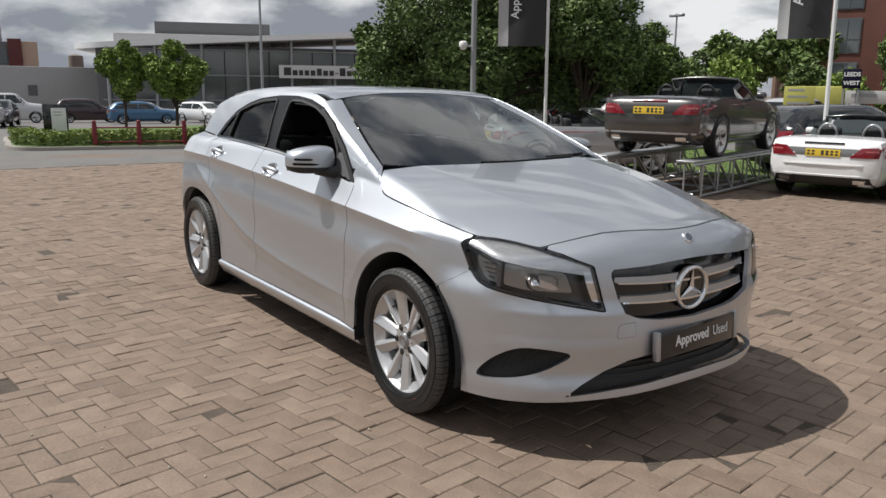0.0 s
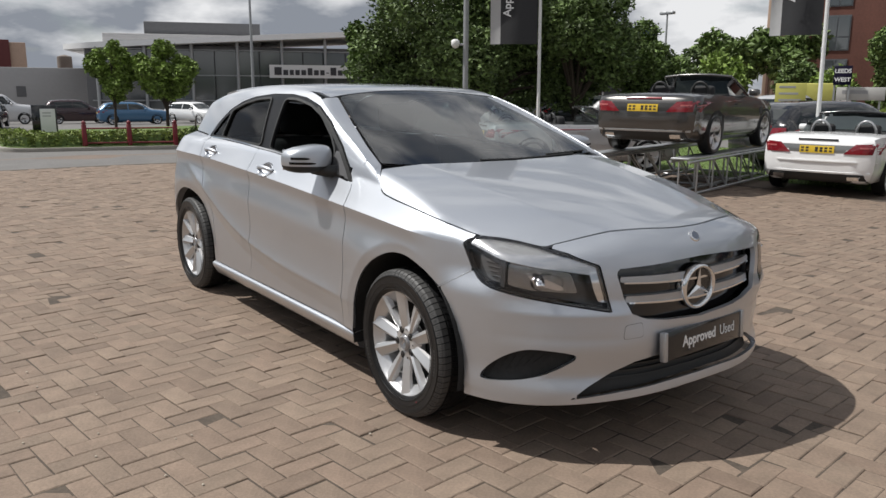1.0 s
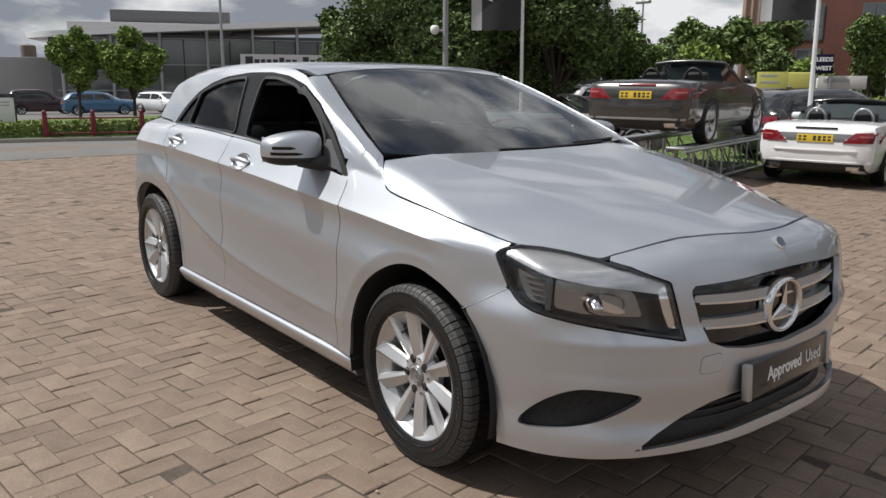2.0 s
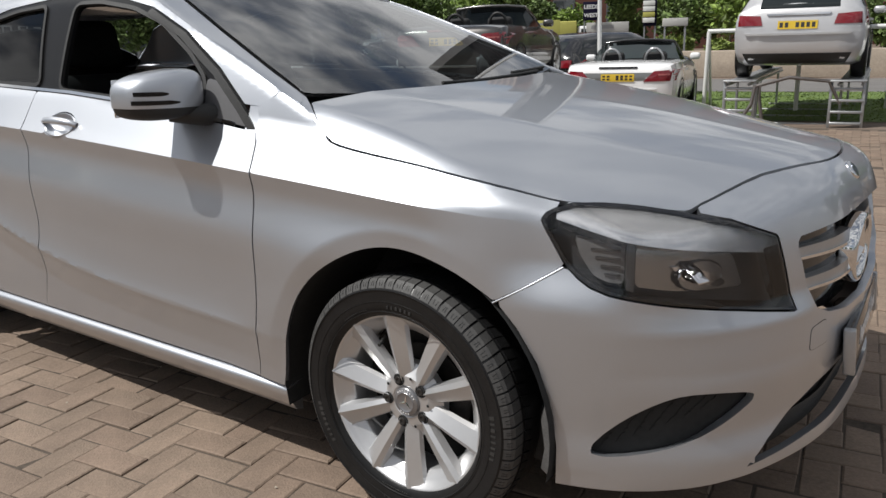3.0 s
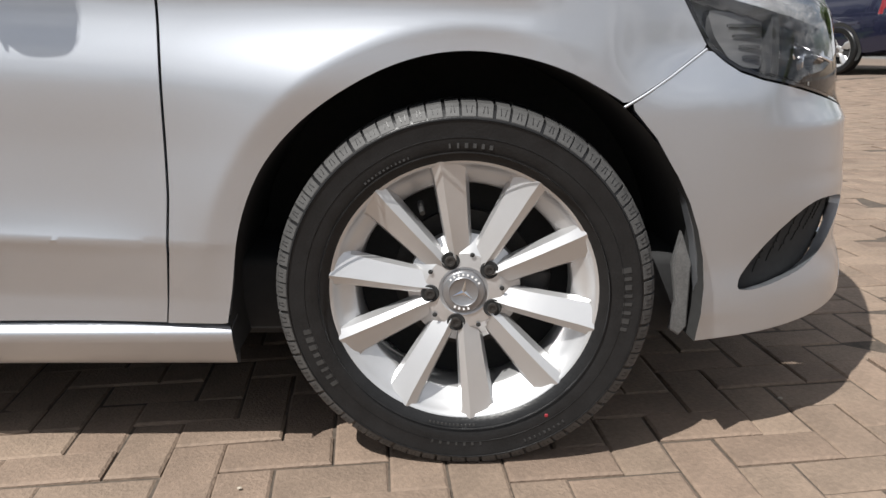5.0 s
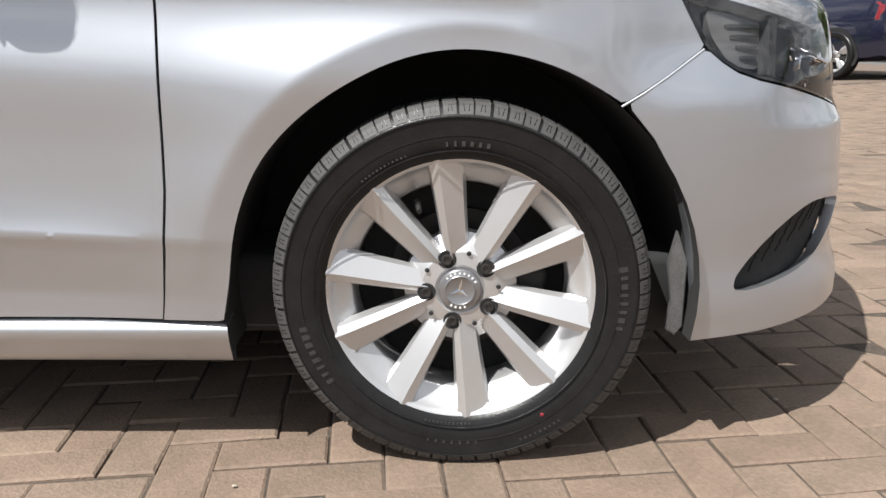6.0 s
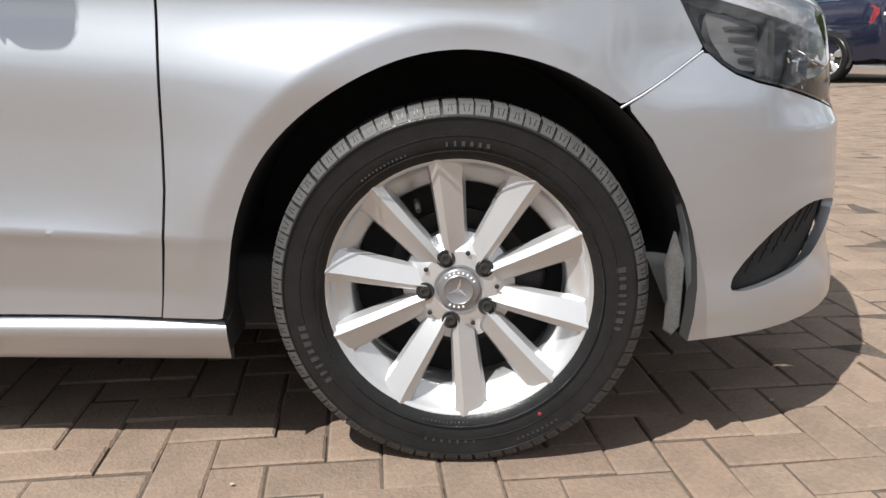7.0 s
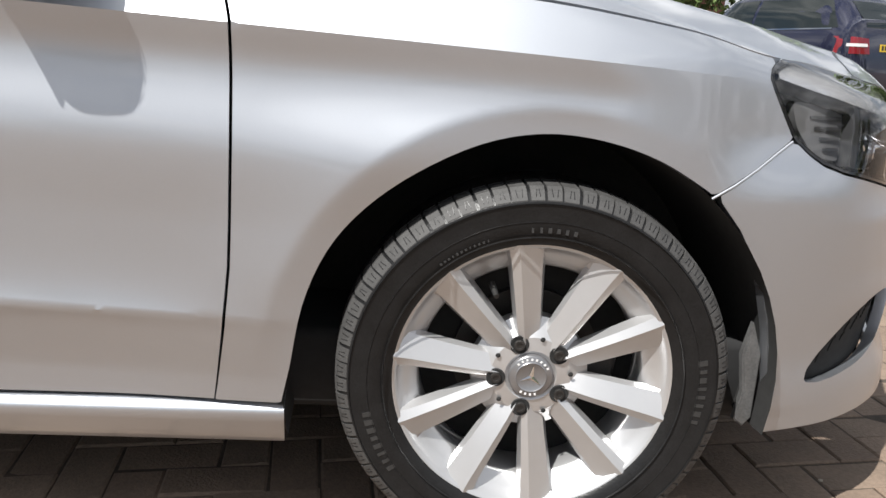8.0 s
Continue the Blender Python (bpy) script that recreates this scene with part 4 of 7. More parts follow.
for path in ((-0.52, -0.16), (-0.60, 0.18)):
    note = box_bm(path[0] - 0.06, path[0] + 0.06, path[1] - 0.09, path[1] + 0.09, 1.003, 1.006)
    part("dashboard_paper", note, PAPER, hatchback, "white sheet on the dashboard")

# arch liners and underside
for wx in (0.0, -2.699):
    for sgn in (-1, 1):
        liner = bmesh.new()
        n, rise = 30, 0.018 if wx > -1 else 0.0
        rows = []
        for y in ((0.855 if wx > -1 else 0.805), 0.50):
            rows.append([liner.verts.new((wx + (0.42 + rise * max(0.0, math.sin(a)) ** 4) * math.cos(a), sgn * y, 0.305 + (0.42 + rise * max(0.0, math.sin(a)) ** 4) * math.sin(a))) for a in np.linspace(-0.19, math.pi + 0.24, n)])
        for k in range(n - 1):
            liner.faces.new((rows[0][k], rows[0][k + 1], rows[1][k + 1], rows[1][k]))
        liner.faces.new(rows[1])
        part("arch_liner", liner, LINER, hatchback, "black felt wheel-arch liner")
flap = [(0.398, 0.222), (0.412, 0.24), (0.410, 0.36), (0.388, 0.42), (0.376, 0.36), (0.388, 0.29), (0.380, 0.235)]
m = Matrix(((1, 0, 0, 0), (0, 0, -1, -0.80), (0, 1, 0, 0), (0, 0, 0, 1)))
part("bumper_stay", prism_bm(flap, 0.014, m, 0.003), material("scuffed grey plastic", (0.10, 0.10, 0.10), 0.35, vary=0.4, scale=30), hatchback, "scuffed grey plastic stay behind the wheel")


# the body was drawn a little too long and too tall: bring it to its true size
TRUE_SIZE = ((-0.0497, -0.0277, 0.04, 0.0565, -0.0118, 0.0055, -0.0192, 0.002, -0.0293),
           (0.0327, -0.0112, -0.0009, -0.0262, -0.0079, 0.0007, -0.011, -0.0002, -0.0169),
           (-0.0005, -0.0104, -0.0436, 0.019, -0.0042, -0.0069, -0.0117, -0.0003, 0.0031))


def true_size(p):
    x, y, z = p.T
    terms = np.stack([np.ones(len(p)), x, z, y * y, x * x, x * z, z * z, x ** 3, x * y * y], 1)
    dx, dy, dz = (terms @ np.array(row) for row in TRUE_SIZE)
    x, y, z = x + dx, y * (1 + dy), z + dz
    # the wing is drawn in behind the headlamp, the nose beside the grille
    s = np.abs(y)
    y = np.sign(y) * (s - 0.030 * step(x, 0.22, 0.38) * (1 - step(x, 0.45, 0.65)) * step(z, 0.61, 0.72) * step(s, 0.735, 0.815))
    w, s = step(x, 0.42, 0.74) * (0.1 + 0.6 * step(z, 0.42, 0.60)) * step(-y, -0.25, 0.35), np.abs(y)
    x = x - w * (0.018 + 0.024 * step(s, 0.10, 0.45))
    return np.stack([x, np.sign(y) * (s - 0.060 * w * np.interp(s, (0, 0.45, 0.60, 0.85), (0, 1, 0.8, 0.2))), z], 1)


def resize_body():
    for ob in hatchback.children_recursive:
        if ob.type == "EMPTY" and ob.name.startswith("display_plate"):
            ob.matrix_basis.translation = Vector(true_size(np.array([ob.matrix_basis.translation]))[0])
        if ob.type == "MESH" and ob.parent.name.split(".")[0] != "display_plate":
            m, up = ob.matrix_basis.copy(), ob.parent
            while up is not hatchback:
                m, up = up.matrix_basis @ m, up.parent
            p = np.array([m @ v.co for v in ob.data.vertices])
            q, back = true_size(p), m.inverted()
            for v, c in zip(ob.data.vertices, q):
                v.co = back @ Vector(c)
            ob.data.update()


resize_body()


# ---- wheels ----
def car_wheel(parent, x, y, out, radius=0.335, rim_r=0.2440, axle=None, width=0.205, detail=True, turn_deg=0.0, rim_mat=ALLOY, spokes=10, size=1.0):
    """A wheel with its outer face towards out (-1: to -y)."""
    m = Matrix.Translation((x, y, axle or radius - 0.004)) @ (pose(0, 0, 0, 90, 0, 0) if out < 0 else pose(0, 0, 0, 90, 0, 180)) @ Matrix.Scale(size, 4)
    hw = width / 2
    wheel = part("wheel", lathe_bm([(rim_r - 0.004, hw - 0.028), (rim_r, hw - 0.020), (rim_r - 0.002, hw - 0.014), (rim_r - 0.007, hw - 0.016), (rim_r - 0.010, hw - 0.025), (rim_r - 0.024, hw - 0.038), (rim_r - 0.043, hw - 0.050), (rim_r - 0.047, hw - 0.056), (rim_r - 0.047, 0.0), (rim_r - 0.025, -hw + 0.02)], 96 if detail else 40, m), rim_mat, parent, "silver alloy wheel")
    s = [(rim_r - 0.010, hw - 0.026), (rim_r - 0.001, hw - 0.013), (rim_r + 0.006, hw - 0.008), (rim_r + 0.020, hw - 0.001), (rim_r + 0.040, hw + 0.002), (radius - 0.034, hw), (radius - 0.030, hw + 0.0015), (radius - 0.026, hw - 0.002), (radius - 0.014, hw - 0.011), (radius - 0.008, hw - 0.020), (radius - 0.0055, hw - 0.034), (radius - 0.005, 0.0), (radius - 0.006, -hw + 0.034), (radius - 0.014, -hw + 0.011), (radius - 0.05, -hw), (rim_r, -hw + 0.015)]
    carcass = lathe_bm(s, 128 if detail else 40, m)
    for v in carcass.verts:
        v.co.z = max(v.co.z, 0.002)
    tyre = part("tyre", carcass, RUBBER, wheel, "black rubber tyre")
    # black disc closes the wheel: shade behind the spokes put into its colour
    part("wheel_disc", lathe_bm([(0.0, -0.02), (rim_r - 0.02, -0.03), (rim_r - 0.02, -0.05)], 48, m), LINER, wheel, "black disc for the shade inside the wheel")
    spoke_bm = bmesh.new()
    for j in range(spokes):
        a = radians(95.5 + turn_deg + 360 / spokes * j)
        up = 1 if j % 2 == 0 else -1
        w = 0.0255 * 10 / spokes
        rows = []
        for r, wl, wr, h, hl, hr in ((0.050, 0.0150, 0.0150, hw - 0.041, 0.018, 0.018), (0.088, 0.0200, 0.0200, hw - 0.035, 0.020, 0.020), (0.112, 0.0212, 0.0212, hw - 0.031, 0.024, 0.024), (0.16, w * 0.93, w * 0.93, hw - 0.025, 0.024, 0.024), (rim_r - 0.030, w * 1.06, w * 1.06, hw - 0.020, 0.024, 0.024), (rim_r - 0.010, w * 1.16, w * 1.16, hw - 0.0175, 0.010, 0.010), (rim_r - 0.001, w * 1.24, w * 1.24, hw - 0.0165, 0.003, 0.003)):
            ca, sa = math.cos(a), math.sin(a)
            ridge = 0.45 * up
            prof = ((-wl * 1.22, h - hl), (-wl, h - 0.007 - 0.005 * up), (wl * ridge, h + 0.005), (wr, h - 0.007 + 0.005 * up), (wr * 1.22, h - hr))
            rows.append([spoke_bm.verts.new((r * ca - t * sa, r * sa + t * ca, hh)) for t, hh in prof])
        for q in range(len(rows) - 1):
            for t in range(4):
                spoke_bm.faces.new((rows[q][t], rows[q][t + 1], rows[q + 1][t + 1], rows[q + 1][t]))
        spoke_bm.faces.new(rows[0])
    bmesh.ops.recalc_face_normals(spoke_bm, faces=spoke_bm.faces)
    lathe_bm([(0.040, hw - 0.040), (0.046, hw - 0.036), (0.070, hw - 0.039), (0.086, hw - 0.050), (0.104, hw - 0.060), (0.106, hw - 0.08)], 60, None, spoke_bm)
    bmesh.ops.transform(spoke_bm, matrix=m, verts=spoke_bm.verts)
    part("spokes", spoke_bm, rim_mat, wheel, "ten flat silver spokes", flat_angle=16)
    cap = part("hub_cap", lathe_bm([(0.0, hw - 0.030), (0.024, hw - 0.030), (0.0265, hw - 0.028), (0.029, hw - 0.031), (0.036, hw - 0.030), (0.039, hw - 0.033), (0.041, hw - 0.045)], 48, m), STEEL if not detail else material("grey hub cap", (0.30, 0.30, 0.31), 0.3, 0.7, vary=0.1), wheel, "round hub cap")
    if not detail:
        return wheel
    rng = random.Random(5)
    shoulder, inner, sipes = bmesh.new(), bmesh.new(), bmesh.new()

    def block(bm, corners):
        """A raised block: corners as angle, depth, radius and rise, in turn."""
        vs = [[bm.verts.new(((rr + up) * math.cos(t), (rr + up) * math.sin(t), hh)) for up in (-0.004, rise)] for t, hh, rr, rise in corners]
        bm.faces.new([v[1] for v in vs])
        for q in range(4):
            bm.faces.new((vs[q][0], vs[(q + 1) % 4][0], vs[(q + 1) % 4][1], vs[q][1]))

    for j in range(72):
        wide = 0.79 + 0.05 * ((j * 5) % 3)
        a0, a1 = 2 * math.pi * (j + 0.06) / 72, 2 * math.pi * (j + 0.06 + wide) / 72
        prof = ((hw - 0.0015, radius - 0.0260, 0.001), (hw - 0.010, radius - 0.0145, 0.0032), (hw - 0.020, radius - 0.0085, 0.0042), (hw - 0.050, radius - 0.0060, 0.0042))
        for (h0, r0, u0), (h1, r1, u1) in zip(prof, prof[1:]):
            s0, s1 = 0.010 * (hw - h0) / 0.05, 0.010 * (hw - h1) / 0.05
            block(shoulder, ((a0 + s0, h0, r0, u0), (a1 + s0, h0, r0, u0), (a1 + s1, h1, r1, u1), (a0 + s1, h1, r1, u1)))
        block(inner, ((a0 + 0.012, hw - 0.060, radius - 0.007, 0.0065), (a1 + 0.012, hw - 0.060, radius - 0.007, 0.0065), (a1 - 0.01, hw - 0.092, radius - 0.006, 0.0065), (a0 - 0.01, hw - 0.092, radius - 0.006, 0.0065)))
        for k in (0.32, 0.62):
            am = a0 + (a1 - a0) * k
            lean = 0.006 if (j + int(k * 10)) % 2 else -0.004
            block(sipes, ((am, hw - 0.0045, radius - 0.0210, 0.0024), (am + 0.0032, hw - 0.0045, radius - 0.0210, 0.0024), (am + 0.0032 + lean, hw - 0.012, radius - 0.0128, 0.0042), (am + lean, hw - 0.012, radius - 0.0128, 0.0042)))
    for bm in (shoulder, inner, sipes):
        bmesh.ops.recalc_face_normals(bm, faces=bm.faces)
        bmesh.ops.transform(bm, matrix=m, verts=bm.verts)
        for v in bm.verts:
            v.co.z = max(v.co.z, 0.003)
    # inner row gets the darker rubber: the arch's shadow put into its colour
    tagged(part("inner_tread", inner, RUBBER, tyre, "inner tread blocks in shade black", smooth=False), kind="stuff")
    tagged(part("tread_siping", sipes, RUBBER, tyre, "fine dark cuts in the tread blocks", smooth=False), kind="stuff")
    tagged(part("tread", shoulder, TREAD, tyre, "worn shoulder tread blocks in lit grey", smooth=False), kind="stuff")
    marks = bmesh.new()
    for a_mid, r_mid, n, step_a, hgt, wid in ((205, 0.29, 8, 3.1, 0.016, 0.010), (0, 0.29, 8, 3.1, 0.016, 0.010), (88, 0.270, 6, 3.0, 0.009, 0.006), (268, 0.288, 7, 3.0, 0.008, 0.006), (120, 0.265, 12, 1.7, 0.004, 0.004), (265, 0.250, 12, 1.7, 0.004, 0.004), (300, 0.302, 9, 1.9, 0.005, 0.004)):
        for q in range(n):
            a = radians(a_mid + (q - n / 2) * step_a)
            hh = hw + 0.0012
            hgt2, wid2 = hgt * rng.uniform(0.8, 1.0), wid * rng.uniform(0.5, 1.0)
            mm = Matrix.Rotation(a, 4, "Z") @ Matrix.Translation((r_mid, 0, hh))
            got = bmesh.ops.create_cube(marks, size=1, matrix=mm @ Matrix.Diagonal((hgt2, wid2, 0.0022, 1)))
    bmesh.ops.transform(marks, matrix=m, verts=marks.verts)
    tagged(part("moulded_lettering", marks, RUBBER_PALER, tyre, "raised bars of moulded lettering", smooth=False), kind="stuff")
    for r in (rim_r + 0.014, rim_r + 0.040, radius - 0.030):
        part("sidewall_ring", lathe_bm([(r - 0.0012, hw + 0.0002), (r, hw + 0.0030), (r + 0.0012, hw + 0.0002)], 128, m), RUBBER, tyre)
    for j in range(5):
        a = radians(112 + turn_deg + 72 * j)
        mm = m @ Matrix.Translation((0.0615 * math.cos(a), 0.0615 * math.sin(a), 0))
        # bolt recesses and spoke holes are black caps, their shade put into the colour
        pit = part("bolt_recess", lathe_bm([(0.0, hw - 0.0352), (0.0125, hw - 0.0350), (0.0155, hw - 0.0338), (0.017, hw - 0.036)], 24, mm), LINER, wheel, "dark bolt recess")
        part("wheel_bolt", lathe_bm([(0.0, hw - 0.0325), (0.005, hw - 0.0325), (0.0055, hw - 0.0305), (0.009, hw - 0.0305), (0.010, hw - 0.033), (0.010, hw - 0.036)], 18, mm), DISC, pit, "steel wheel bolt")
        a += radians(36)
        mm = m @ Matrix.Translation((0.070 * math.cos(a), 0.070 * math.sin(a), 0))
        part("spoke_hole", lathe_bm([(0.0, hw - 0.0335), (0.003, hw - 0.0335), (0.0045, hw - 0.035)], 14, mm), LINER, wheel, "small dark hole")
    ring_bars = bmesh.new()
    for start, n in ((30, 8), (240, 4)):
        for q in range(n):
            a = radians(start + q * 15)
            bmesh.ops.create_cube(ring_bars, size=1, matrix=Matrix.Rotation(a, 4, "Z") @ Matrix.Translation((0.0325, 0, hw - 0.0300)) @ Matrix.Diagonal((0.0042, 0.0035, 0.001, 1)))
    bmesh.ops.transform(ring_bars, matrix=m, verts=ring_bars.verts)
    tagged(part("cap_marks", ring_bars, WHITE_PRINT, cap, "small light bars round the cap", smooth=False), kind="stuff")
    tri = bmesh.new()
    for q in range(3):
        a = radians(80 + 120 * q)
        v = [tri.verts.new((rr * math.cos(a + da), rr * math.sin(a + da), hw - hh)) for rr, da, hh in ((0.023, 0, 0.0293), (0.0045, 1.05, 0.0295), (0, 0, 0.0275), (0.0045, -1.05, 0.0295))]
        tri.faces.new((v[0], v[1], v[2]))
        tri.faces.new((v[0], v[2], v[3]))
    bmesh.ops.transform(tri, matrix=m, verts=tri.verts)
    part("cap_blades", tri, CHROME, cap, "small bright blades", smooth=False)
    a = radians(115)
    mm = m @ Matrix.Translation((0.198 * math.cos(a), 0.198 * math.sin(a), 0)) @ pose(0, 0, 0, 0, -20, 115)
    part("tyre_valve", lathe_bm([(0.0, hw - 0.012), (0.0045, hw - 0.012), (0.0055, hw - 0.03), (0.006, hw - 0.05)], 14, mm), MATT_BLACK, wheel, "black tyre valve")
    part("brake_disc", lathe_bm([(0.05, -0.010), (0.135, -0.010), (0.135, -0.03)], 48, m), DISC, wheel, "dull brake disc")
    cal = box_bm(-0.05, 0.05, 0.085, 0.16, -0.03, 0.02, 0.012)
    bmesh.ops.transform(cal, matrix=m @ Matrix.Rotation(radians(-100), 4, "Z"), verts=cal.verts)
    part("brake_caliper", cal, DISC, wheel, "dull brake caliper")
    return wheel


for wx, deg in ((0.0, 0.0), (-2.699, 14.0)):
    car_wheel(hatchback, wx, -0.776, -1, radius=0.3445, width=0.217, axle=0.314, turn_deg=deg, size=0.936)
    car_wheel(hatchback, wx, 0.776, 1, radius=0.3445, width=0.217, axle=0.314, detail=False, turn_deg=deg, size=0.936)
part("paint_dot", box_bm(-0.003, 0.003, -0.0012, 0.0012, -0.003, 0.003, 0.001), material("red wax mark", (0.25, 0.02, 0.03), 0.6), hatchback, "small red mark on the tyre").matrix_basis = pose(0.140, -0.8785, 0.098)

# ---- ground ----
def yard_z(x, y):
    """Height of the forecourt on the axes of the surroundings, easing down past the white roadster."""
    slope = curve(x, (-7, -3, 0, 1, 2.5, 5.5, 9, 14), (-0.022, -0.022, -0.016, -0.014, -0.012, 0.015, 0.025, 0.014))
    side = step(x, -11.0, -7.0)
    fall = 0.022 * np.clip(-15.5 - x, 0, 70)
    near_car = 0.092 * (1 - step(np.hypot(x + 1.5, y + 1.5), 4.0, 9.0))
    return np.clip(y - 1.3, 0, 8) * slope * side - 0.012 * np.clip(y - 1.3, 0, 8) * (1 - side) - fall + near_car


def gz(x, y):
    return float(yard_z(np.array([float(x)]), np.array([float(y)]))[0])


def ground_z(x, y):
    """The same forecourt in the world: level under the silver hatchback."""
    back = YARD.inverted()
    x, y = np.asarray(x, float), np.asarray(y, float)
    return yard_z(back[0][0] * x + back[0][1] * y + back[0][3], back[1][0] * x + back[1][1] * y + back[1][3]) + YARD[2][3]


ASPHALT = material("grey asphalt", (0.145, 0.138, 0.132), 0.9, vary=0.18, scale=1.4, bump=0.3, bump_scale=60)
FAR_PAVING = material("far brick paving", (0.158, 0.119, 0.093), 0.85, vary=0.16, scale=1.2, bump=0.3, bump_scale=30)
JOINT = material("sandy joints", (0.072, 0.056, 0.043), 0.95, vary=0.5, scale=9)
GRASS_SOIL = material("lawn", (0.095, 0.145, 0.035), 0.95, vary=0.35, scale=3)
CONCRETE = material("kerb concrete", (0.30, 0.28, 0.25), 0.85, vary=0.15, scale=3, bump=0.2)


def graded_sheet(name, xs, ys, lift, mat, label, category):
    gx, gy = np.meshgrid(xs, ys, indexing="ij")
    zz = ground_z(gx.ravel(), gy.ravel()) + lift
    n = len(ys)
    faces = [(i * n + j, i * n + n + j, i * n + n + j + 1, i * n + j + 1) for i in range(len(xs) - 1) for j in range(n - 1)]
    me = mesh_of(name, np.stack([gx.ravel(), gy.ravel(), zz], 1), faces, mat)
    return tagged(new(name, me), label, category, kind="structure")


fine_x = np.concatenate([np.linspace(-900, -100, 9), np.linspace(-90, -16, 26), np.linspace(-15, 14, 59), np.linspace(20, 100, 9), np.linspace(200, 900, 6)])
fine_y = np.concatenate([np.linspace(-900, -60, 9), np.linspace(-40, 0, 9), np.linspace(1, 10, 19), np.linspace(14, 100, 10), np.linspace(200, 900, 6)])
graded_sheet("ground", fine_x, fine_y, -0.014, FAR_PAVING, "brown brick forecourt running out to the road", "ground")
graded_sheet("paving_bed", np.linspace(-13.4, 9.0, 180), np.linspace(-7.2, 9.9, 140), -0.0042, JOINT, "dark sandy bed between the paving bricks", "paving bed")
graded_sheet("road", np.linspace(-90, -12.7, 40), np.linspace(-60, 30, 46), -0.006, ASPHALT, "pale grey asphalt road past the forecourt", "road")
graded_sheet("lawn", np.linspace(-12, 3.0, 24), np.linspace(10.9, 17.0, 16), -0.003, GRASS_SOIL, "strip of mown green lawn under the display ramps", "lawn")
graded_sheet("back_road", np.linspace(-60, 60, 40), np.linspace(17.05, 22, 8), -0.004, ASPHALT, "grey road behind the lawn", "road")
me = mesh_of("road_line", [(x, y, float(ground_z(x, y)) - 0.002) for x, y in ((-14.75, -4.0), (-14.6, -4.0), (-13.9, 4.2), (-14.05, 4.2))], [(0, 1, 2, 3)], material("worn white line", (0.38, 0.37, 0.35), 0.8, vary=0.2, scale=2))
tagged(new("road_line", me), "faint worn white line across the road", "road marking", kind="structure")

# herringbone bricks
TURN_BRICK, PITCH = radians(7.75), 0.1005
BRICK_MATS = [material("paving brick", (0.184, 0.132, 0.098), 0.82, alt=(0.203, 0.151, 0.112), vary=0.26, scale=9, bump=0.35, bump_scale=160, per=kind, spread=0.13) for kind in ("object", "island")]


def brick_shape(l=0.0990, w=0.0487, c=0.0032, h=0.03):
    e = c * 1.5
    top = [(-l + e, -w + e, 0), (l - e, -w + e, 0), (l - e, w - e, 0), (-l + e, w - e, 0)]
    mid = [(-l, -w, -c), (l, -w, -c), (l, w, -c), (-l, w, -c)]
    low = [(x, y, -h) for x, y, _ in mid]
    faces = [(0, 1, 2, 3)] + [(4 + k, 4 + (k + 1) % 4, (k + 1) % 4, k) for k in range(4)] + [(8 + k, 8 + (k + 1) % 4, 4 + (k + 1) % 4, 4 + k) for k in range(4)]
    return np.array(top + mid + low), faces


def brick_rows():
    """Centres and turns of the bricks of a right-angled herringbone over the forecourt."""
    n = 150
    c, r = np.meshgrid(np.arange(-n, n), np.arange(-n, n), indexing="ij")
    c, r = c.ravel(), r.ravel()
    k = (c + r) % 4
    lying, upright = k == 2, k == 0
    pu = np.concatenate([c[lying] + 1.0, c[upright] + 0.5]) * PITCH + 0.0482
    pv = np.concatenate([r[lying] + 0.5, r[upright] + 1.0]) * PITCH - 0.0272
    ang = np.concatenate([np.zeros(lying.sum()), np.full(upright.sum(), math.pi / 2)]) + TURN_BRICK
    ca, sa = math.cos(TURN_BRICK), math.sin(TURN_BRICK)
    x, y = pu * ca - pv * sa, pu * sa + pv * ca
    ok = (x > -13.2) & (x < 8.8) & (y > -7.0) & (y < 9.7)
    return x[ok], y[ok], ang[ok]


bx, by, ba = brick_rows()
rng = np.random.default_rng(3)
bz = ground_z(bx, by) + rng.normal(0, 0.0019, len(bx))
tx, ty = rng.normal(0, 0.010, len(bx)), rng.normal(0, 0.010, len(bx))
tx = tx + (ground_z(bx, by + 0.1) - ground_z(bx, by - 0.1)) / 0.2
ty = ty - (ground_z(bx + 0.1, by) - ground_z(bx - 0.1, by)) / 0.2
ba = ba + rng.normal(0, 0.007, len(bx))
bx, by = bx + rng.normal(0, 0.0009, len(bx)), by + rng.normal(0, 0.0009, len(bx))
near = (bx > -1.55) & (bx < 1.5) & (by > -1.80) & (by < -0.20)
shape, shape_faces = brick_shape()
paving = tagged(new("paving"), "herringbone brick paving of brown blocks with sandy joints", "paving", kind="structure")
brick_me = mesh_of("brick", shape, shape_faces, BRICK_MATS[0], smooth=False)
for i in np.where(near)[0]:
    ob = new("brick", brick_me)
    ob.parent = paving
    ob.matrix_basis = Matrix.Translation((bx[i], by[i], bz[i])) @ Euler((tx[i], ty[i], ba[i])).to_matrix().to_4x4()
rest = np.where(~near)[0]
ca, sa = np.cos(ba[rest])[:, None], np.sin(ba[rest])[:, None]
P = shape[None, :, :]
vx = P[..., 0] * ca - P[..., 1] * sa
vy = P[..., 0] * sa + P[..., 1] * ca
vz = P[..., 2] + vx * -ty[rest][:, None] + vy * tx[rest][:, None] + bz[rest][:, None]
verts = np.stack([vx + bx[rest][:, None], vy + by[rest][:, None], vz], -1).reshape(-1, 3)
faces = (np.array([f for f in shape_faces])[None] + (np.arange(len(rest)) * 12)[:, None, None]).reshape(-1, 4)
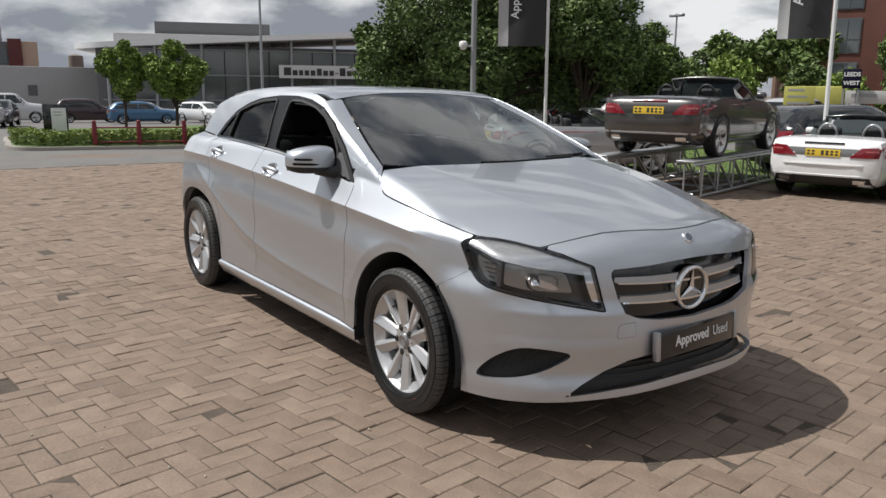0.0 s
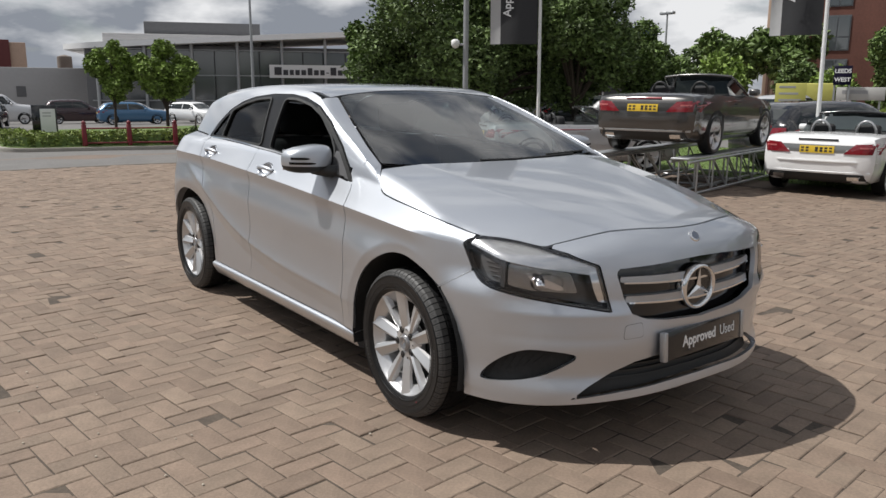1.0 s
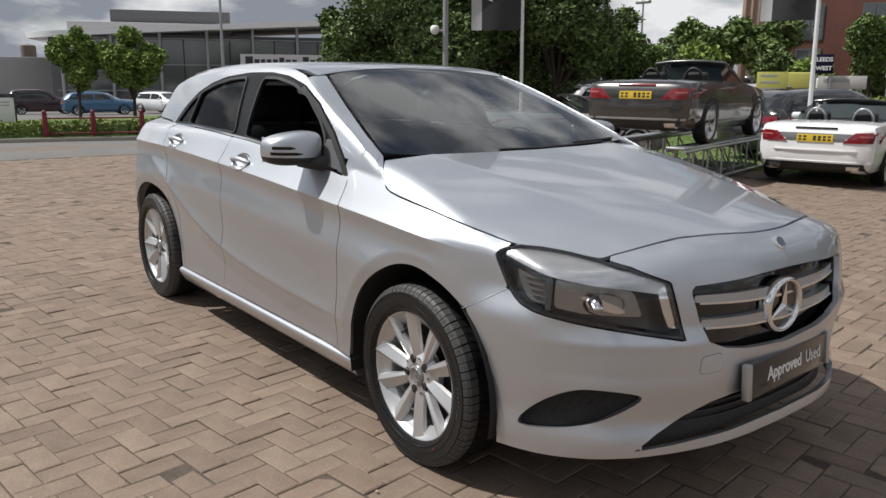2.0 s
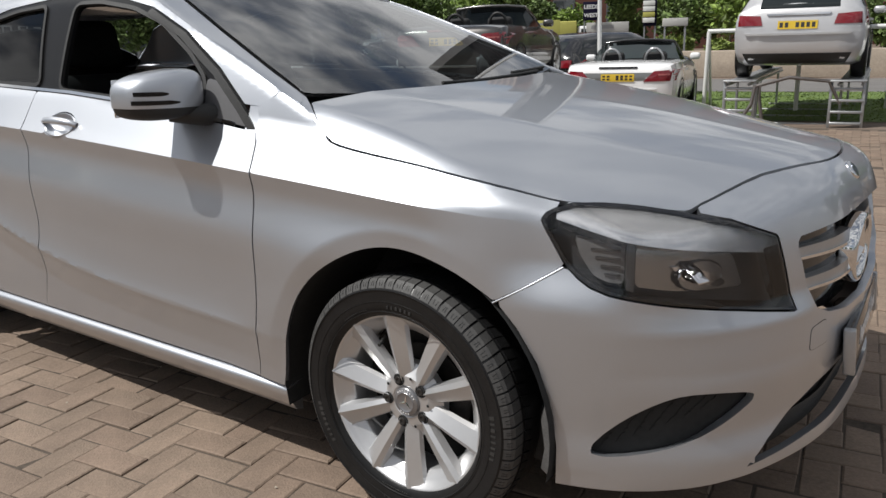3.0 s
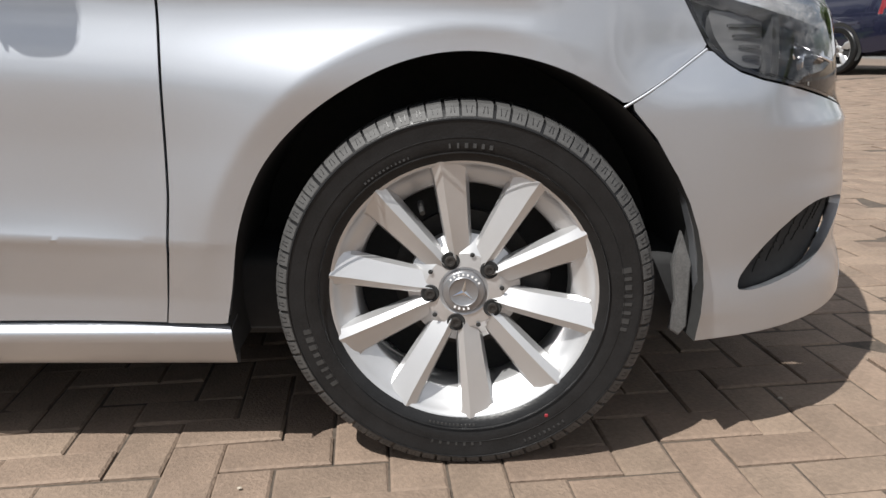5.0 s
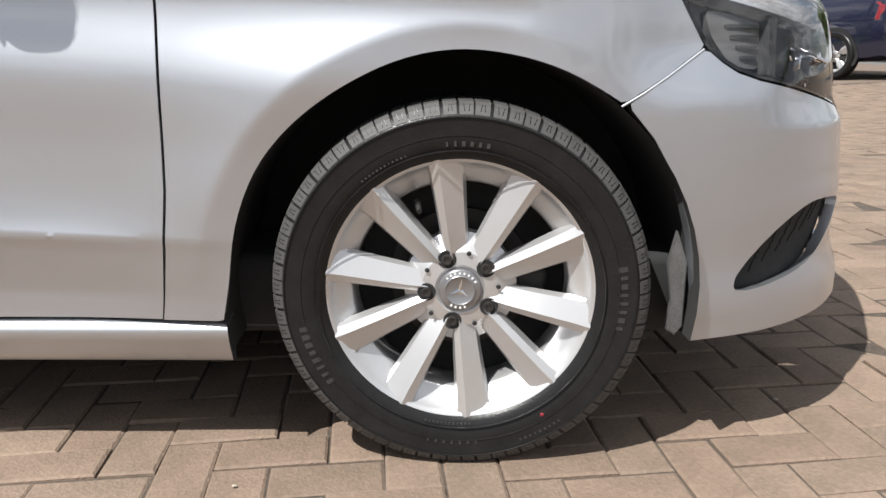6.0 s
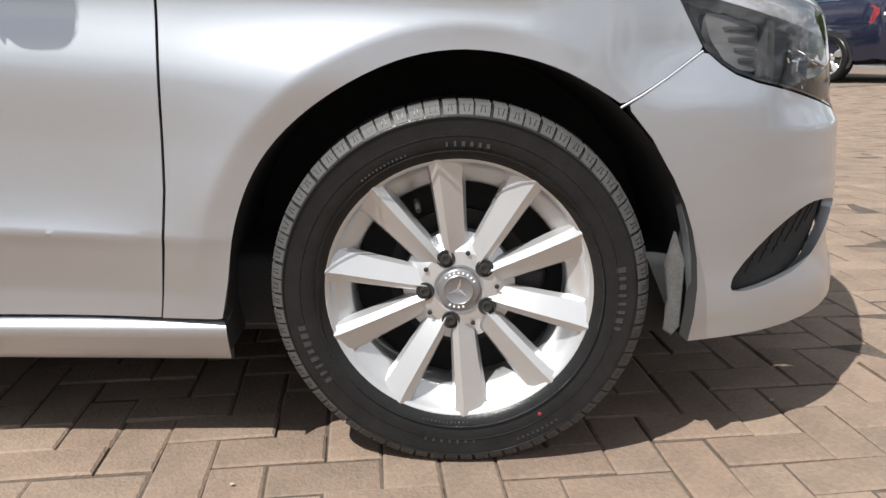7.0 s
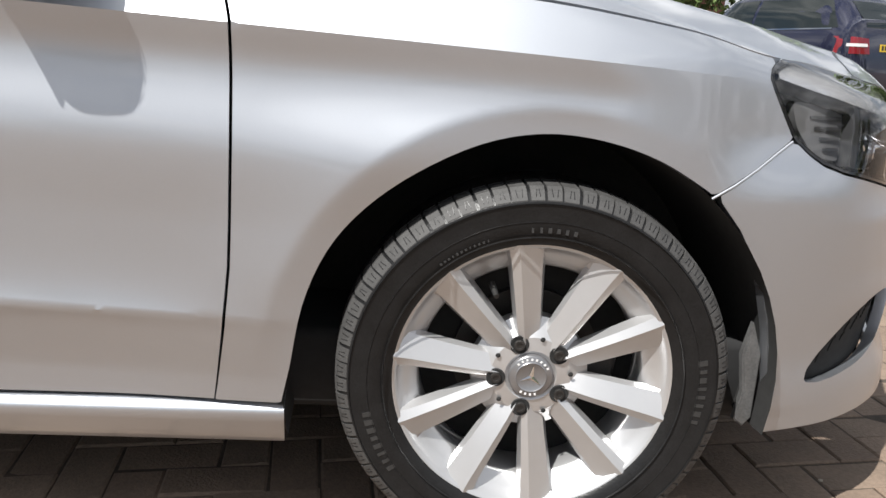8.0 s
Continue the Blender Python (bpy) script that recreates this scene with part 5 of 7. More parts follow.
me = bpy.data.meshes.new("paving_bricks")
me.from_pydata(verts.tolist(), [], faces.tolist())
me.materials.append(BRICK_MATS[1])
tagged(part("paving_bricks", me, BRICK_MATS[1], paving, "brown paving blocks farther off"), kind="stuff")


# loose grit lying on the bricks
gr = np.random.default_rng(17)
grit = bmesh.new()
for k in range(90):
    x, y = gr.uniform(-3.5, 2.6), gr.uniform(-3.2, -0.6)
    r = gr.uniform(0.002, 0.006)
    got = bmesh.ops.create_icosphere(grit, subdivisions=1, radius=1.0)
    for v in got["verts"]:
        v.co = Vector((x + v.co.x * r * gr.uniform(0.8, 1.6), y + v.co.y * r, float(ground_z(x, y)) + 0.003 + (v.co.z + 0.6) * r * 0.6))
me = bpy.data.meshes.new("grit")
grit.to_mesh(me)
grit.free()
me.materials.append(material("pale grit", (0.36, 0.32, 0.26), 0.9, vary=0.2))
tagged(new("grit", me), "small pale grit scattered over the paving", "grit", kind="stuff")
# ---- other cars ----
from mathutils.bvhtree import BVHTree

WHITE_PAINT = material("white paint", (0.82, 0.82, 0.82), 0.25, 0, 0.8, vary=0.015)
GREY_PAINT = material("brown-grey metallic paint", (0.092, 0.088, 0.085), 0.26, 0.75, 0.9, vary=0.02)
BLACK_PAINT = material("black paint", (0.012, 0.012, 0.014), 0.2, 0, 0.9, vary=0.05)
NAVY_PAINT = material("dark navy paint", (0.012, 0.014, 0.035), 0.2, 0.2, 0.9, vary=0.05)
SILVER2 = material("silver paint of other cars", (0.58, 0.58, 0.59), 0.36, 0.5, 0.9, vary=0.02)
GREY2 = material("steel grey paint", (0.22, 0.225, 0.24), 0.33, 0.7, 0.9, vary=0.02)
BLUE_PAINT = material("blue paint", (0.05, 0.14, 0.26), 0.3, 0.3, 0.8, vary=0.03)
MAROON = material("dark maroon paint", (0.035, 0.012, 0.016), 0.25, 0.2, 0.8, vary=0.03)
DARK_GLASS = material("dark car glass", (0.012, 0.016, 0.016), 0.04, 0, 0.0, ior=1.6)


def section(w, zl, zb, rw, zt):
    h = zb - zl
    return [(0, zl), (0.80 * w, zl), (0.93 * w, zl + 0.05), (0.985 * w, zl + 0.28 * h), (w, zl + 0.55 * h), (0.985 * w, zl + 0.85 * h), (0.945 * w, zb),
            (0.945 * w * 0.55 + rw * 0.45, zb + 0.50 * (zt - zb)), (rw * 1.02, zt - 0.16 * (zt - zb) - 0.005), (rw * 0.86, zt - 0.03 * (zt - zb)), (rw * 0.45, zt), (0, zt + 0.008)]


class CarShape:
    """A lofted car body with means to lay pieces on its skin."""

    def __init__(self, name, label, stations, paint, m, group=""):
        self.thing = thing(name, label, "car", m, group)
        st = np.array(stations, float)
        xs = np.unique(np.concatenate([np.linspace(st[0, 0], st[-1, 0], 40), st[:, 0]]))
        cols = [curve(xs, st[:, 0], st[:, k]) for k in range(1, 6)]
        bm = bmesh.new()
        rings = []
        for i, x in enumerate(xs):
            s = section(*(c[i] for c in cols))
            loop = s + [(-y, z) for y, z in reversed(s[1:-1])]
            rings.append([bm.verts.new((x, y, z)) for y, z in loop])
        n = len(rings[0])
        for a, b in zip(rings, rings[1:]):
            for k in range(n):
                bm.faces.new((a[k], a[(k + 1) % n], b[(k + 1) % n], b[k]))
        bm.faces.new(rings[0])
        bm.faces.new(rings[-1][::-1])
        bmesh.ops.recalc_face_normals(bm, faces=bm.faces)
        self.tree = BVHTree.FromBMesh(bm)
        self.body = part("body", bm, paint, self.thing, flat_angle=50)

    def lay(self, name, corners, way, mat, lift=0.006, label="", n=6, parent=None):
        """A piece on the skin: four corners in the plane seen along way ('x' from behind, 'X' from ahead, 'y' and 'Y' from the sides, 'z' from above)."""
        far = 8.0
        bm = bmesh.new()
        grid = []
        (a, b, c, d) = (Vector(q) for q in corners)
        for i in range(n + 1):
            for j in range(n + 1):
                u, v = i / n, j / n
                q = (a * (1 - u) + b * u) * (1 - v) + (d * (1 - u) + c * u) * v
                o, r = {"x": (Vector((-far, q[0], q[1])), Vector((1, 0, 0))), "X": (Vector((far, q[0], q[1])), Vector((-1, 0, 0))),
                        "y": (Vector((q[0], -far, q[1])), Vector((0, 1, 0))), "Y": (Vector((q[0], far, q[1])), Vector((0, -1, 0))),
                        "z": (Vector((q[0], q[1], far)), Vector((0, 0, -1)))}[way]
                hit, nrm, _, _ = self.tree.ray_cast(o, r)
                if hit is None:
                    near_hit = self.tree.find_nearest(o + r * far)
                    hit, nrm = near_hit[0], near_hit[1]
                grid.append(bm.verts.new(hit + nrm * lift))
        for i in range(n):
            for j in range(n):
                k = i * (n + 1) + j
                bm.faces.new((grid[k], grid[k + 1], grid[k + n + 2], grid[k + n + 1]))
        bmesh.ops.recalc_face_normals(bm, faces=bm.faces)
        bm.normal_update()
        ref = {"x": Vector((-1, 0, 0)), "X": Vector((1, 0, 0)), "y": Vector((0, -1, 0)), "Y": Vector((0, 1, 0)), "z": Vector((0, 0, 1))}[way]
        if sum(f.normal.dot(ref) for f in bm.faces) < 0:
            bmesh.ops.reverse_faces(bm, faces=bm.faces)
        bm.normal_update()
        lipped(bm, lift + 0.006)
        return part(name, bm, mat, parent or self.thing, label)

    def both(self, name, corners, mat, **kw):
        self.lay(name, corners, "y", mat, **kw)
        return self.lay(name, corners, "Y", mat, **kw)

    def pair(self, name, corners, way, mat, **kw):
        self.lay(name, corners, way, mat, **kw)
        return self.lay(name, [(-a, b) for a, b in corners], way, mat, **kw)

    def wheels(self, xs, y, radius=0.32, rim=0.235, spokes=5, mat=ALLOY):
        for x in xs:
            for s in (-1, 1):
                arch = [(x + (radius + 0.055) * math.cos(t), radius + (radius + 0.055) * math.sin(t)) for t in np.linspace(-0.6, math.pi + 0.6, 17)]
                bm = bmesh.new()
                ring = []
                for q in arch + [(x, radius)]:
                    hit, nrm, _, _ = self.tree.ray_cast(Vector((q[0], s * 8, max(q[1], 0.21))), Vector((0, -s, 0)))
                    p = hit + nrm * 0.005 if hit else Vector((q[0], s * (y + 0.06), max(q[1], 0.2)))
                    ring.append(bm.verts.new(p))
                for k in range(len(arch) - 1):
                    bm.faces.new((ring[k], ring[k + 1], ring[-1]))
                bm.normal_update()
                if sum(f.normal.y for f in bm.faces) * s < 0:
                    bmesh.ops.reverse_faces(bm, faces=bm.faces)
                # black patch on the unbroken skin, the hollow's shade put into its colour
                part("wheel_arch", bm, LINER, self.thing, "dark wheel arch")
                car_wheel(self.thing, x, s * y, s, radius=radius, rim_r=rim, detail=False, rim_mat=mat, spokes=spokes)

    def plate(self, way, y, z, w=0.26, h=0.056, mat=YELLOW_PLATE, x=None):
        p = self.lay("number_plate", [(y - w, z - h), (y + w, z - h), (y + w, z + h), (y - w, z + h)], way, mat, lift=0.012, label="yellow number plate" if mat is YELLOW_PLATE else "dark display plate", n=2)
        for k in range(7):
            if k == 4:
                continue
            c = y - w * 0.8 + k * w * 0.27
            self.lay("plate_bar", [(c - 0.022, z - h * 0.6), (c + 0.022, z - h * 0.6), (c + 0.022, z + h * 0.6), (c - 0.022, z + h * 0.6)], way, MATT_BLACK if mat is YELLOW_PLATE else WHITE_PRINT, lift=0.015, n=1, parent=p)


def place(x, y, heading, z=None):
    """Pose of a car standing at x, y with its nose towards heading degrees, on the slope."""
    z0 = gz(x, y) if z is None else z
    return Matrix.Translation((x, y, z0)) @ pose(0, 0, 0, 0, 0, heading)


def roadster(name, label, paint, m, group=""):
    st = [(-2.07, 0.50, 0.42, 0.72, 0.42, 0.75), (-2.03, 0.74, 0.30, 0.86, 0.58, 0.895), (-1.90, 0.84, 0.23, 0.92, 0.64, 0.95), (-1.55, 0.885, 0.20, 0.94, 0.66, 0.975), (-1.1, 0.90, 0.19, 0.945, 0.64, 0.98), (-0.7, 0.885, 0.18, 0.93, 0.62, 0.95),
          (0.1, 0.875, 0.18, 0.93, 0.60, 0.95), (0.55, 0.88, 0.18, 0.905, 0.60, 0.96), (1.2, 0.895, 0.19, 0.85, 0.60, 0.90), (1.7, 0.86, 0.20, 0.75, 0.55, 0.79), (1.97, 0.74, 0.26, 0.62, 0.48, 0.66), (2.06, 0.5, 0.36, 0.55, 0.3, 0.58)]
    car = CarShape(name, label, st, paint, m, group)
    car.wheels((-1.215, 1.215), 0.80, 0.325, 0.245, 6)
    car.lay("cockpit", [(-0.82, -0.60), (0.42, -0.62), (0.42, 0.62), (-0.82, 0.60)], "z", CABIN, 0.004, "dark open cockpit")
    car.lay("rear_deck_seam", [(-0.86, -0.60), (-0.83, -0.60), (-0.83, 0.60), (-0.86, 0.60)], "z", SHADOW_GAP, 0.006)
    for s in (-1, 1):
        hoop = [(-0.62 - 0.12 * math.sin(a) * 0.4, s * 0.36 + 0.15 * math.cos(a), 0.96 + 0.20 * math.sin(a)) for a in np.linspace(0, math.pi, 11)]
        part("roll_hoop", tube_bm(hoop, 0.022, 8), MATT_BLACK if paint is not WHITE_PAINT else SILVER_TRIM, car.thing, "roll hoop behind the seat")
        part("seat_back", box_bm(-0.62, -0.44, s * 0.36 - 0.20, s * 0.36 + 0.20, 0.70, 1.10, 0.06, 3), CABIN, car.thing, "dark seat back")
        part("mirror", box_bm(0.30, 0.42, s * 0.94 - 0.09, s * 0.94 + 0.09, 0.93, 1.05, 0.045, 3), paint, car.thing)
        part("screen_pillar", tube_bm([(0.72, s * 0.70, 0.93), (0.42, s * 0.665, 1.10), (0.10, s * 0.60, 1.255)], 0.026, 8), GLOSS_BLACK if paint is not GREY_PAINT else paint, car.thing)
        part("side_window", mesh_of("side_window", [(0.62, s * 0.73, 0.93), (-0.35, s * 0.76, 0.94), (-0.30, s * 0.68, 1.12), (0.12, s * 0.62, 1.22)], [(0, 1, 2, 3)], PANE), PANE, car.thing, "clear raised side window")
    part("screen_header", tube_bm([(0.10, -0.60, 1.255), (0.06, -0.3, 1.285), (0.05, 0, 1.292), (0.06, 0.3, 1.285), (0.10, 0.60, 1.255)], 0.026, 8), GLOSS_BLACK if paint is not GREY_PAINT else paint, car.thing)
    part("windscreen", mesh_of("windscreen", [(0.72, -0.70, 0.93), (0.80, 0, 0.95), (0.72, 0.70, 0.93), (0.10, 0.60, 1.255), (0.05, 0, 1.292), (0.10, -0.60, 1.255)], [(0, 1, 4, 5), (1, 2, 3, 4)], SCREEN), SCREEN, car.thing, "raked windscreen glass")
    car.lay("boot_recess", [(-0.52, 0.70), (0.52, 0.70), (0.60, 0.82), (-0.60, 0.82)], "x", material("dull chrome recess", (0.28, 0.28, 0.27), 0.3, 0.8) if paint is WHITE_PAINT else MATT_BLACK, 0.004, "plate recess in the boot lid")
    car.plate("x", 0.0, 0.745)
    car.pair("tail_lamp", [(0.40, 0.685), (0.86, 0.69), (0.88, 0.86), (0.56, 0.84)], "x", RED_LENS, lift=0.012, label="red wedge-shaped tail lamp")
    car.pair("lamp_band", [(0.62, 0.775), (0.86, 0.775), (0.87, 0.80), (0.62, 0.80)], "x", material("pink lamp band", (0.45, 0.12, 0.12), 0.2), lift=0.016, label="paler band in the lamp", n=3)
    car.lay("high_brake_lamp", [(-0.30, 0.885), (0.30, 0.885), (0.30, 0.905), (-0.30, 0.905)], "x", RED_LENS if paint is GREY_PAINT else GLOSS_BLACK, 0.012, "narrow high brake lamp")
    car.lay("bumper_step", [(-0.84, 0.555), (0.84, 0.555), (0.84, 0.575), (-0.84, 0.575)], "x", paint, 0.022)
    car.lay("diffuser", [(-0.76, 0.235), (0.76, 0.235), (0.70, 0.375), (-0.70, 0.375)], "x", MATT_BLACK, 0.012, "black lower rear skirt")
    car.lay("skirt_strip", [(-0.78, 0.380), (0.78, 0.380), (0.78, 0.405), (-0.78, 0.405)], "x", SILVER_TRIM if paint is GREY_PAINT else paint, 0.022, "pale strip over the skirt")
    car.pair("exhaust", [(0.48, 0.295), (0.64, 0.295), (0.64, 0.34), (0.48, 0.34)], "x", CHROME, lift=0.03, label="oval exhaust tip", n=2)
    car.both("door_seam", [(-0.42, 0.28), (-0.41, 0.28), (-0.46, 0.92), (-0.47, 0.92)], SHADOW_GAP, lift=0.003, n=3)
    car.both("door_seam", [(0.66, 0.28), (0.67, 0.28), (0.70, 0.88), (0.69, 0.88)], SHADOW_GAP, lift=0.003, n=3)
    car.both("door_handle", [(-0.30, 0.78), (-0.12, 0.78), (-0.12, 0.805), (-0.30, 0.805)], paint, lift=0.03, n=2)
    car.both("side_vent", [(0.86, 0.62), (1.0, 0.60), (1.0, 0.74), (0.86, 0.72)], MATT_BLACK, lift=0.006, n=2, label="dark wing vent")
    car.both("side_crease", [(-0.9, 0.60), (0.85, 0.50), (0.85, 0.52), (-0.9, 0.625)], paint, lift=0.014, n=5)
    return car


def saloon(name, label, paint, m, L=4.4, W=1.79, H=1.50, wb=2.70, fo=0.86, tailgate=True, group="", far=False, spokes=10, low=0.19, lamp_z=(0.80, 0.96)):
    h, xr, xf = W / 2, -wb / 2 - (L - wb - fo), wb / 2 + fo
    k = H / 1.5
    if tailgate:
        back = [(xr, 0.58 * h, 0.42, 0.66, 0.45 * h, 0.70), (xr + 0.05, 0.86 * h, 0.30, 0.90 * k, 0.62 * h, 0.98 * k), (xr + 0.20, 0.95 * h, low + 0.04, 1.0 * k, 0.68 * h, 1.16 * k), (xr + 0.50, 0.985 * h, low, 1.0 * k, 0.69 * h, H - 0.10), (xr + 0.95, h, low, 0.985 * k, 0.70 * h, H - 0.02)]
    else:
        back = [(xr, 0.58 * h, 0.42, 0.66, 0.45 * h, 0.70), (xr + 0.05, 0.86 * h, 0.30, 0.90 * k, 0.62 * h, 0.95 * k), (xr + 0.25, 0.95 * h, low + 0.04, 0.97 * k, 0.68 * h, 1.02 * k), (xr + 0.60, 0.985 * h, low, 0.98 * k, 0.69 * h, 1.08 * k), (xr + 1.3, h, low, 0.97 * k, 0.70 * h, H - 0.03)]
    front = [(-0.25, h, low, 0.965 * k, 0.71 * h, H), (0.28, h, low, 0.95 * k, 0.70 * h, H - 0.07), (0.62, h, low, 0.94 * k, 0.70 * h, 1.24 * k), (1.02, h, low, 0.92 * k, 0.74 * h, 1.02 * k), (wb / 2, h, low, 0.89 * k, 0.74 * h, 0.98 * k), (xf - 0.35, 0.95 * h, low + 0.02, 0.83 * k, 0.70 * h, 0.92 * k), (xf - 0.08, 0.80 * h, low + 0.06, 0.72 * k, 0.62 * h, 0.82 * k), (xf, 0.58 * h, 0.36, 0.60, 0.40 * h, 0.68)]
    car = CarShape(name, label, back + front, paint, m, group)
    r = 0.32 if H < 1.7 else 0.37
    car.wheels((-wb / 2, wb / 2), h - 0.10, r, r * 0.72, spokes)
    car.both("front_window", [(0.80, 1.0 * k), (-0.36, 1.0 * k), (-0.36, H - 0.12), (0.32, H - 0.15)], DARK_GLASS, label="dark front side window", n=4)
    tip = xr + (0.34 if tailgate else 1.0)
    car.both("rear_window", [(-0.42, 1.0 * k), (tip, 1.03 * k), (tip + 0.30, H - 0.15), (-0.42, H - 0.12)], DARK_GLASS, label="dark rear side window", n=4)
    car.lay("windscreen", [(1.0, -0.66 * h), (1.0, 0.66 * h), (0.36, 0.60 * h), (0.36, -0.60 * h)], "z", DARK_GLASS, 0.006, "dark windscreen")
    car.lay("rear_screen", [(-0.58 * h, 1.04 * k), (0.58 * h, 1.04 * k), (0.56 * h, H - 0.17), (-0.56 * h, H - 0.17)], "x", DARK_GLASS, 0.006, "dark rear screen")
    for s in (-1, 1):
        part("mirror", box_bm(0.58, 0.72, s * (h + 0.08) - 0.09, s * (h + 0.08) + 0.09, 0.96 * k, 1.08 * k, 0.045, 3), paint, car.thing)
    car.pair("tail_lamp", [(0.52 * h, lamp_z[0] * k), (0.97 * h, lamp_z[0] * k), (0.95 * h, lamp_z[1] * k), (0.56 * h, (lamp_z[1] - 0.02) * k)], "x", RED_LENS, lift=0.012, label="red tail lamp")
    car.plate("x", 0.0, 0.80 * k)
    car.lay("rear_skirt", [(-0.72 * h, 0.24), (0.72 * h, 0.24), (0.80 * h, 0.38), (-0.80 * h, 0.38)], "x", MATT_BLACK, 0.010, "black rear skirt")
    car.pair("headlamp", [(0.55 * h, 0.645 * k), (0.80 * h, 0.67 * k), (0.87 * h, 0.81 * k), (0.59 * h, 0.775 * k)], "X", REFLECTOR if not far else WHITE_PRINT, lift=0.012, label="clear headlamp")
    if not far:
        car.both("sill_line", [(-wb / 2 + 0.45, low + 0.04), (wb / 2 - 0.45, low + 0.04), (wb / 2 - 0.45, low + 0.10), (-wb / 2 + 0.45, low + 0.10)], paint, lift=0.02, n=3)
        for x in (-0.40, 0.86, -1.12):
            car.both("door_seam", [(x, 0.30), (x + 0.008, 0.30), (x + 0.008, 0.96 * k), (x, 0.96 * k)], SHADOW_GAP, lift=0.003, n=4)
        for x in (-0.30, -1.08):
            car.both("door_handle", [(x, 0.84 * k), (x + 0.20, 0.84 * k), (x + 0.20, 0.865 * k), (x, 0.865 * k)], paint, lift=0.03, n=2)
    return car


# the two roadsters on show
roadster("roadster", "white open-top roadster with black skirt and yellow plate", WHITE_PAINT, place(-3.74, 11.33, 101.5), group="roadsters")
ramp_z = 0.46
roadster("roadster", "brown-grey open-top roadster standing on a metal ramp", GREY_PAINT, Matrix.Translation((-5.60, 9.20, ramp_z)) @ pose(0, 0, 0, 0, 0, 103), group="roadsters")
roadster("roadster", "pale silver open-top roadster parked behind the hatchback", SILVER2, place(-8.52, 9.33, 62), group="roadsters")

# compact people carrier on its ramp
carrier_m = Matrix.Translation((-1.02, 11.87, 0.52)) @ pose(0, 0, 0, 0, 0, 95)
carrier = saloon("people_carrier", "silver people carrier raised on a metal ramp", SILVER2, carrier_m, L=4.39, W=1.79, H=1.44, wb=2.70, fo=0.86)
carrier.lay("tailgate_strip", [(-0.40, 0.90), (0.40, 0.90), (0.42, 0.925), (-0.42, 0.925)], "x", CHROME, 0.02, "chrome tailgate strip")
carrier.lay("bumper_shelf", [(-0.66, 0.63), (0.66, 0.63), (0.70, 0.66), (-0.70, 0.66)], "x", SILVER2, 0.04)

# saloon facing the forecourt
sal = saloon("saloon_car", "steel grey saloon car with chrome louvred grille", GREY2, place(2.06, 8.06, -97), L=4.59, W=1.77, H=1.45, wb=2.76, fo=0.80, tailgate=False)
grille2 = sal.lay("grille", [(-0.42, 0.575), (0.42, 0.575), (0.50, 0.765), (-0.50, 0.765)], "X", GLOSS_BLACK, 0.012, "chrome louvred grille")
for z in (0.60, 0.642, 0.684, 0.726):
    sal.lay("louvre", [(-0.45, z), (0.45, z), (0.455, z + 0.014), (-0.455, z + 0.014)], "X", CHROME, 0.028, "chrome louvre", parent=grille2)
sal.pair("grille_side", [(0.42, 0.575), (0.44, 0.575), (0.52, 0.775), (0.50, 0.775)], "X", CHROME, lift=0.026, label="chrome grille edge", n=3)
badge_m = Matrix.Translation((2.20, 0, 0.672)) @ Matrix(((0, 0, 1, 0), (1, 0, 0, 0), (0, 1, 0, 0), (0, 0, 0, 1)))
ring2 = part("grille_badge", lathe_bm([(0.075, -0.01), (0.075, 0.008), (0.09, 0.008), (0.09, -0.02)], 32, badge_m), SILVER_TRIM, sal.thing, "chrome ring badge")
part("badge_disc", lathe_bm([(0.0, -0.006), (0.076, -0.006), (0.076, -0.03)], 32, badge_m), GLOSS_BLACK, ring2)
tri2 = bmesh.new()
for q in range(3):
    a = radians(90 + 120 * q)
    v = [tri2.verts.new((rr * math.cos(a + da), rr * math.sin(a + da), hh)) for rr, da, hh in ((0.078, 0, 0.002), (0.014, 1.05, 0.0), (0, 0, 0.010), (0.014, -1.05, 0.0))]
    tri2.faces.new((v[0], v[1], v[2]))
    tri2.faces.new((v[0], v[2], v[3]))
bmesh.ops.transform(tri2, matrix=badge_m, verts=tri2.verts)
part("badge_blades", tri2, SILVER_TRIM, ring2, smooth=False)
board = part("display_plate", box_bm(2.20, 2.225, -0.26, 0.26, 0.430, 0.540, 0.004), GLOSS_BLACK, sal.thing, "black display plate with white lettering")
turn2 = Matrix(((0, 0, 1, 0), (1, 0, 0, 0), (0, 1, 0, 0), (0, 0, 0, 1)))
words("plate_lettering", "Approved", 0.058, WHITE_PRINT, board, Matrix.Translation((2.2262, -0.045, 0.485)) @ turn2, bold=0.001, narrow=0.92)
words("plate_lettering", "Used", 0.058, WHITE_PRINT, board, Matrix.Translation((2.2262, 0.14, 0.485)) @ turn2, narrow=0.86)
part("plate_clip", box_bm(2.20, 2.23, 0.262, 0.295, 0.430, 0.540, 0.003), WHITE_PRINT, board, "white end clip")
sal.lay("lower_intake", [(-0.50, 0.25), (0.50, 0.25), (0.58, 0.42), (-0.58, 0.42)], "X", MATT_BLACK, 0.012, "black lower intake")
sal.lay("chin_strip", [(-0.46, 0.235), (0.46, 0.235), (0.46, 0.255), (-0.46, 0.255)], "X", CHROME, 0.03, "bright chin strip")
sal.pair("intake_edge", [(0.47, 0.235), (0.50, 0.24), (0.60, 0.37), (0.57, 0.37)], "X", CHROME, lift=0.03, label="bright intake edge", n=3)
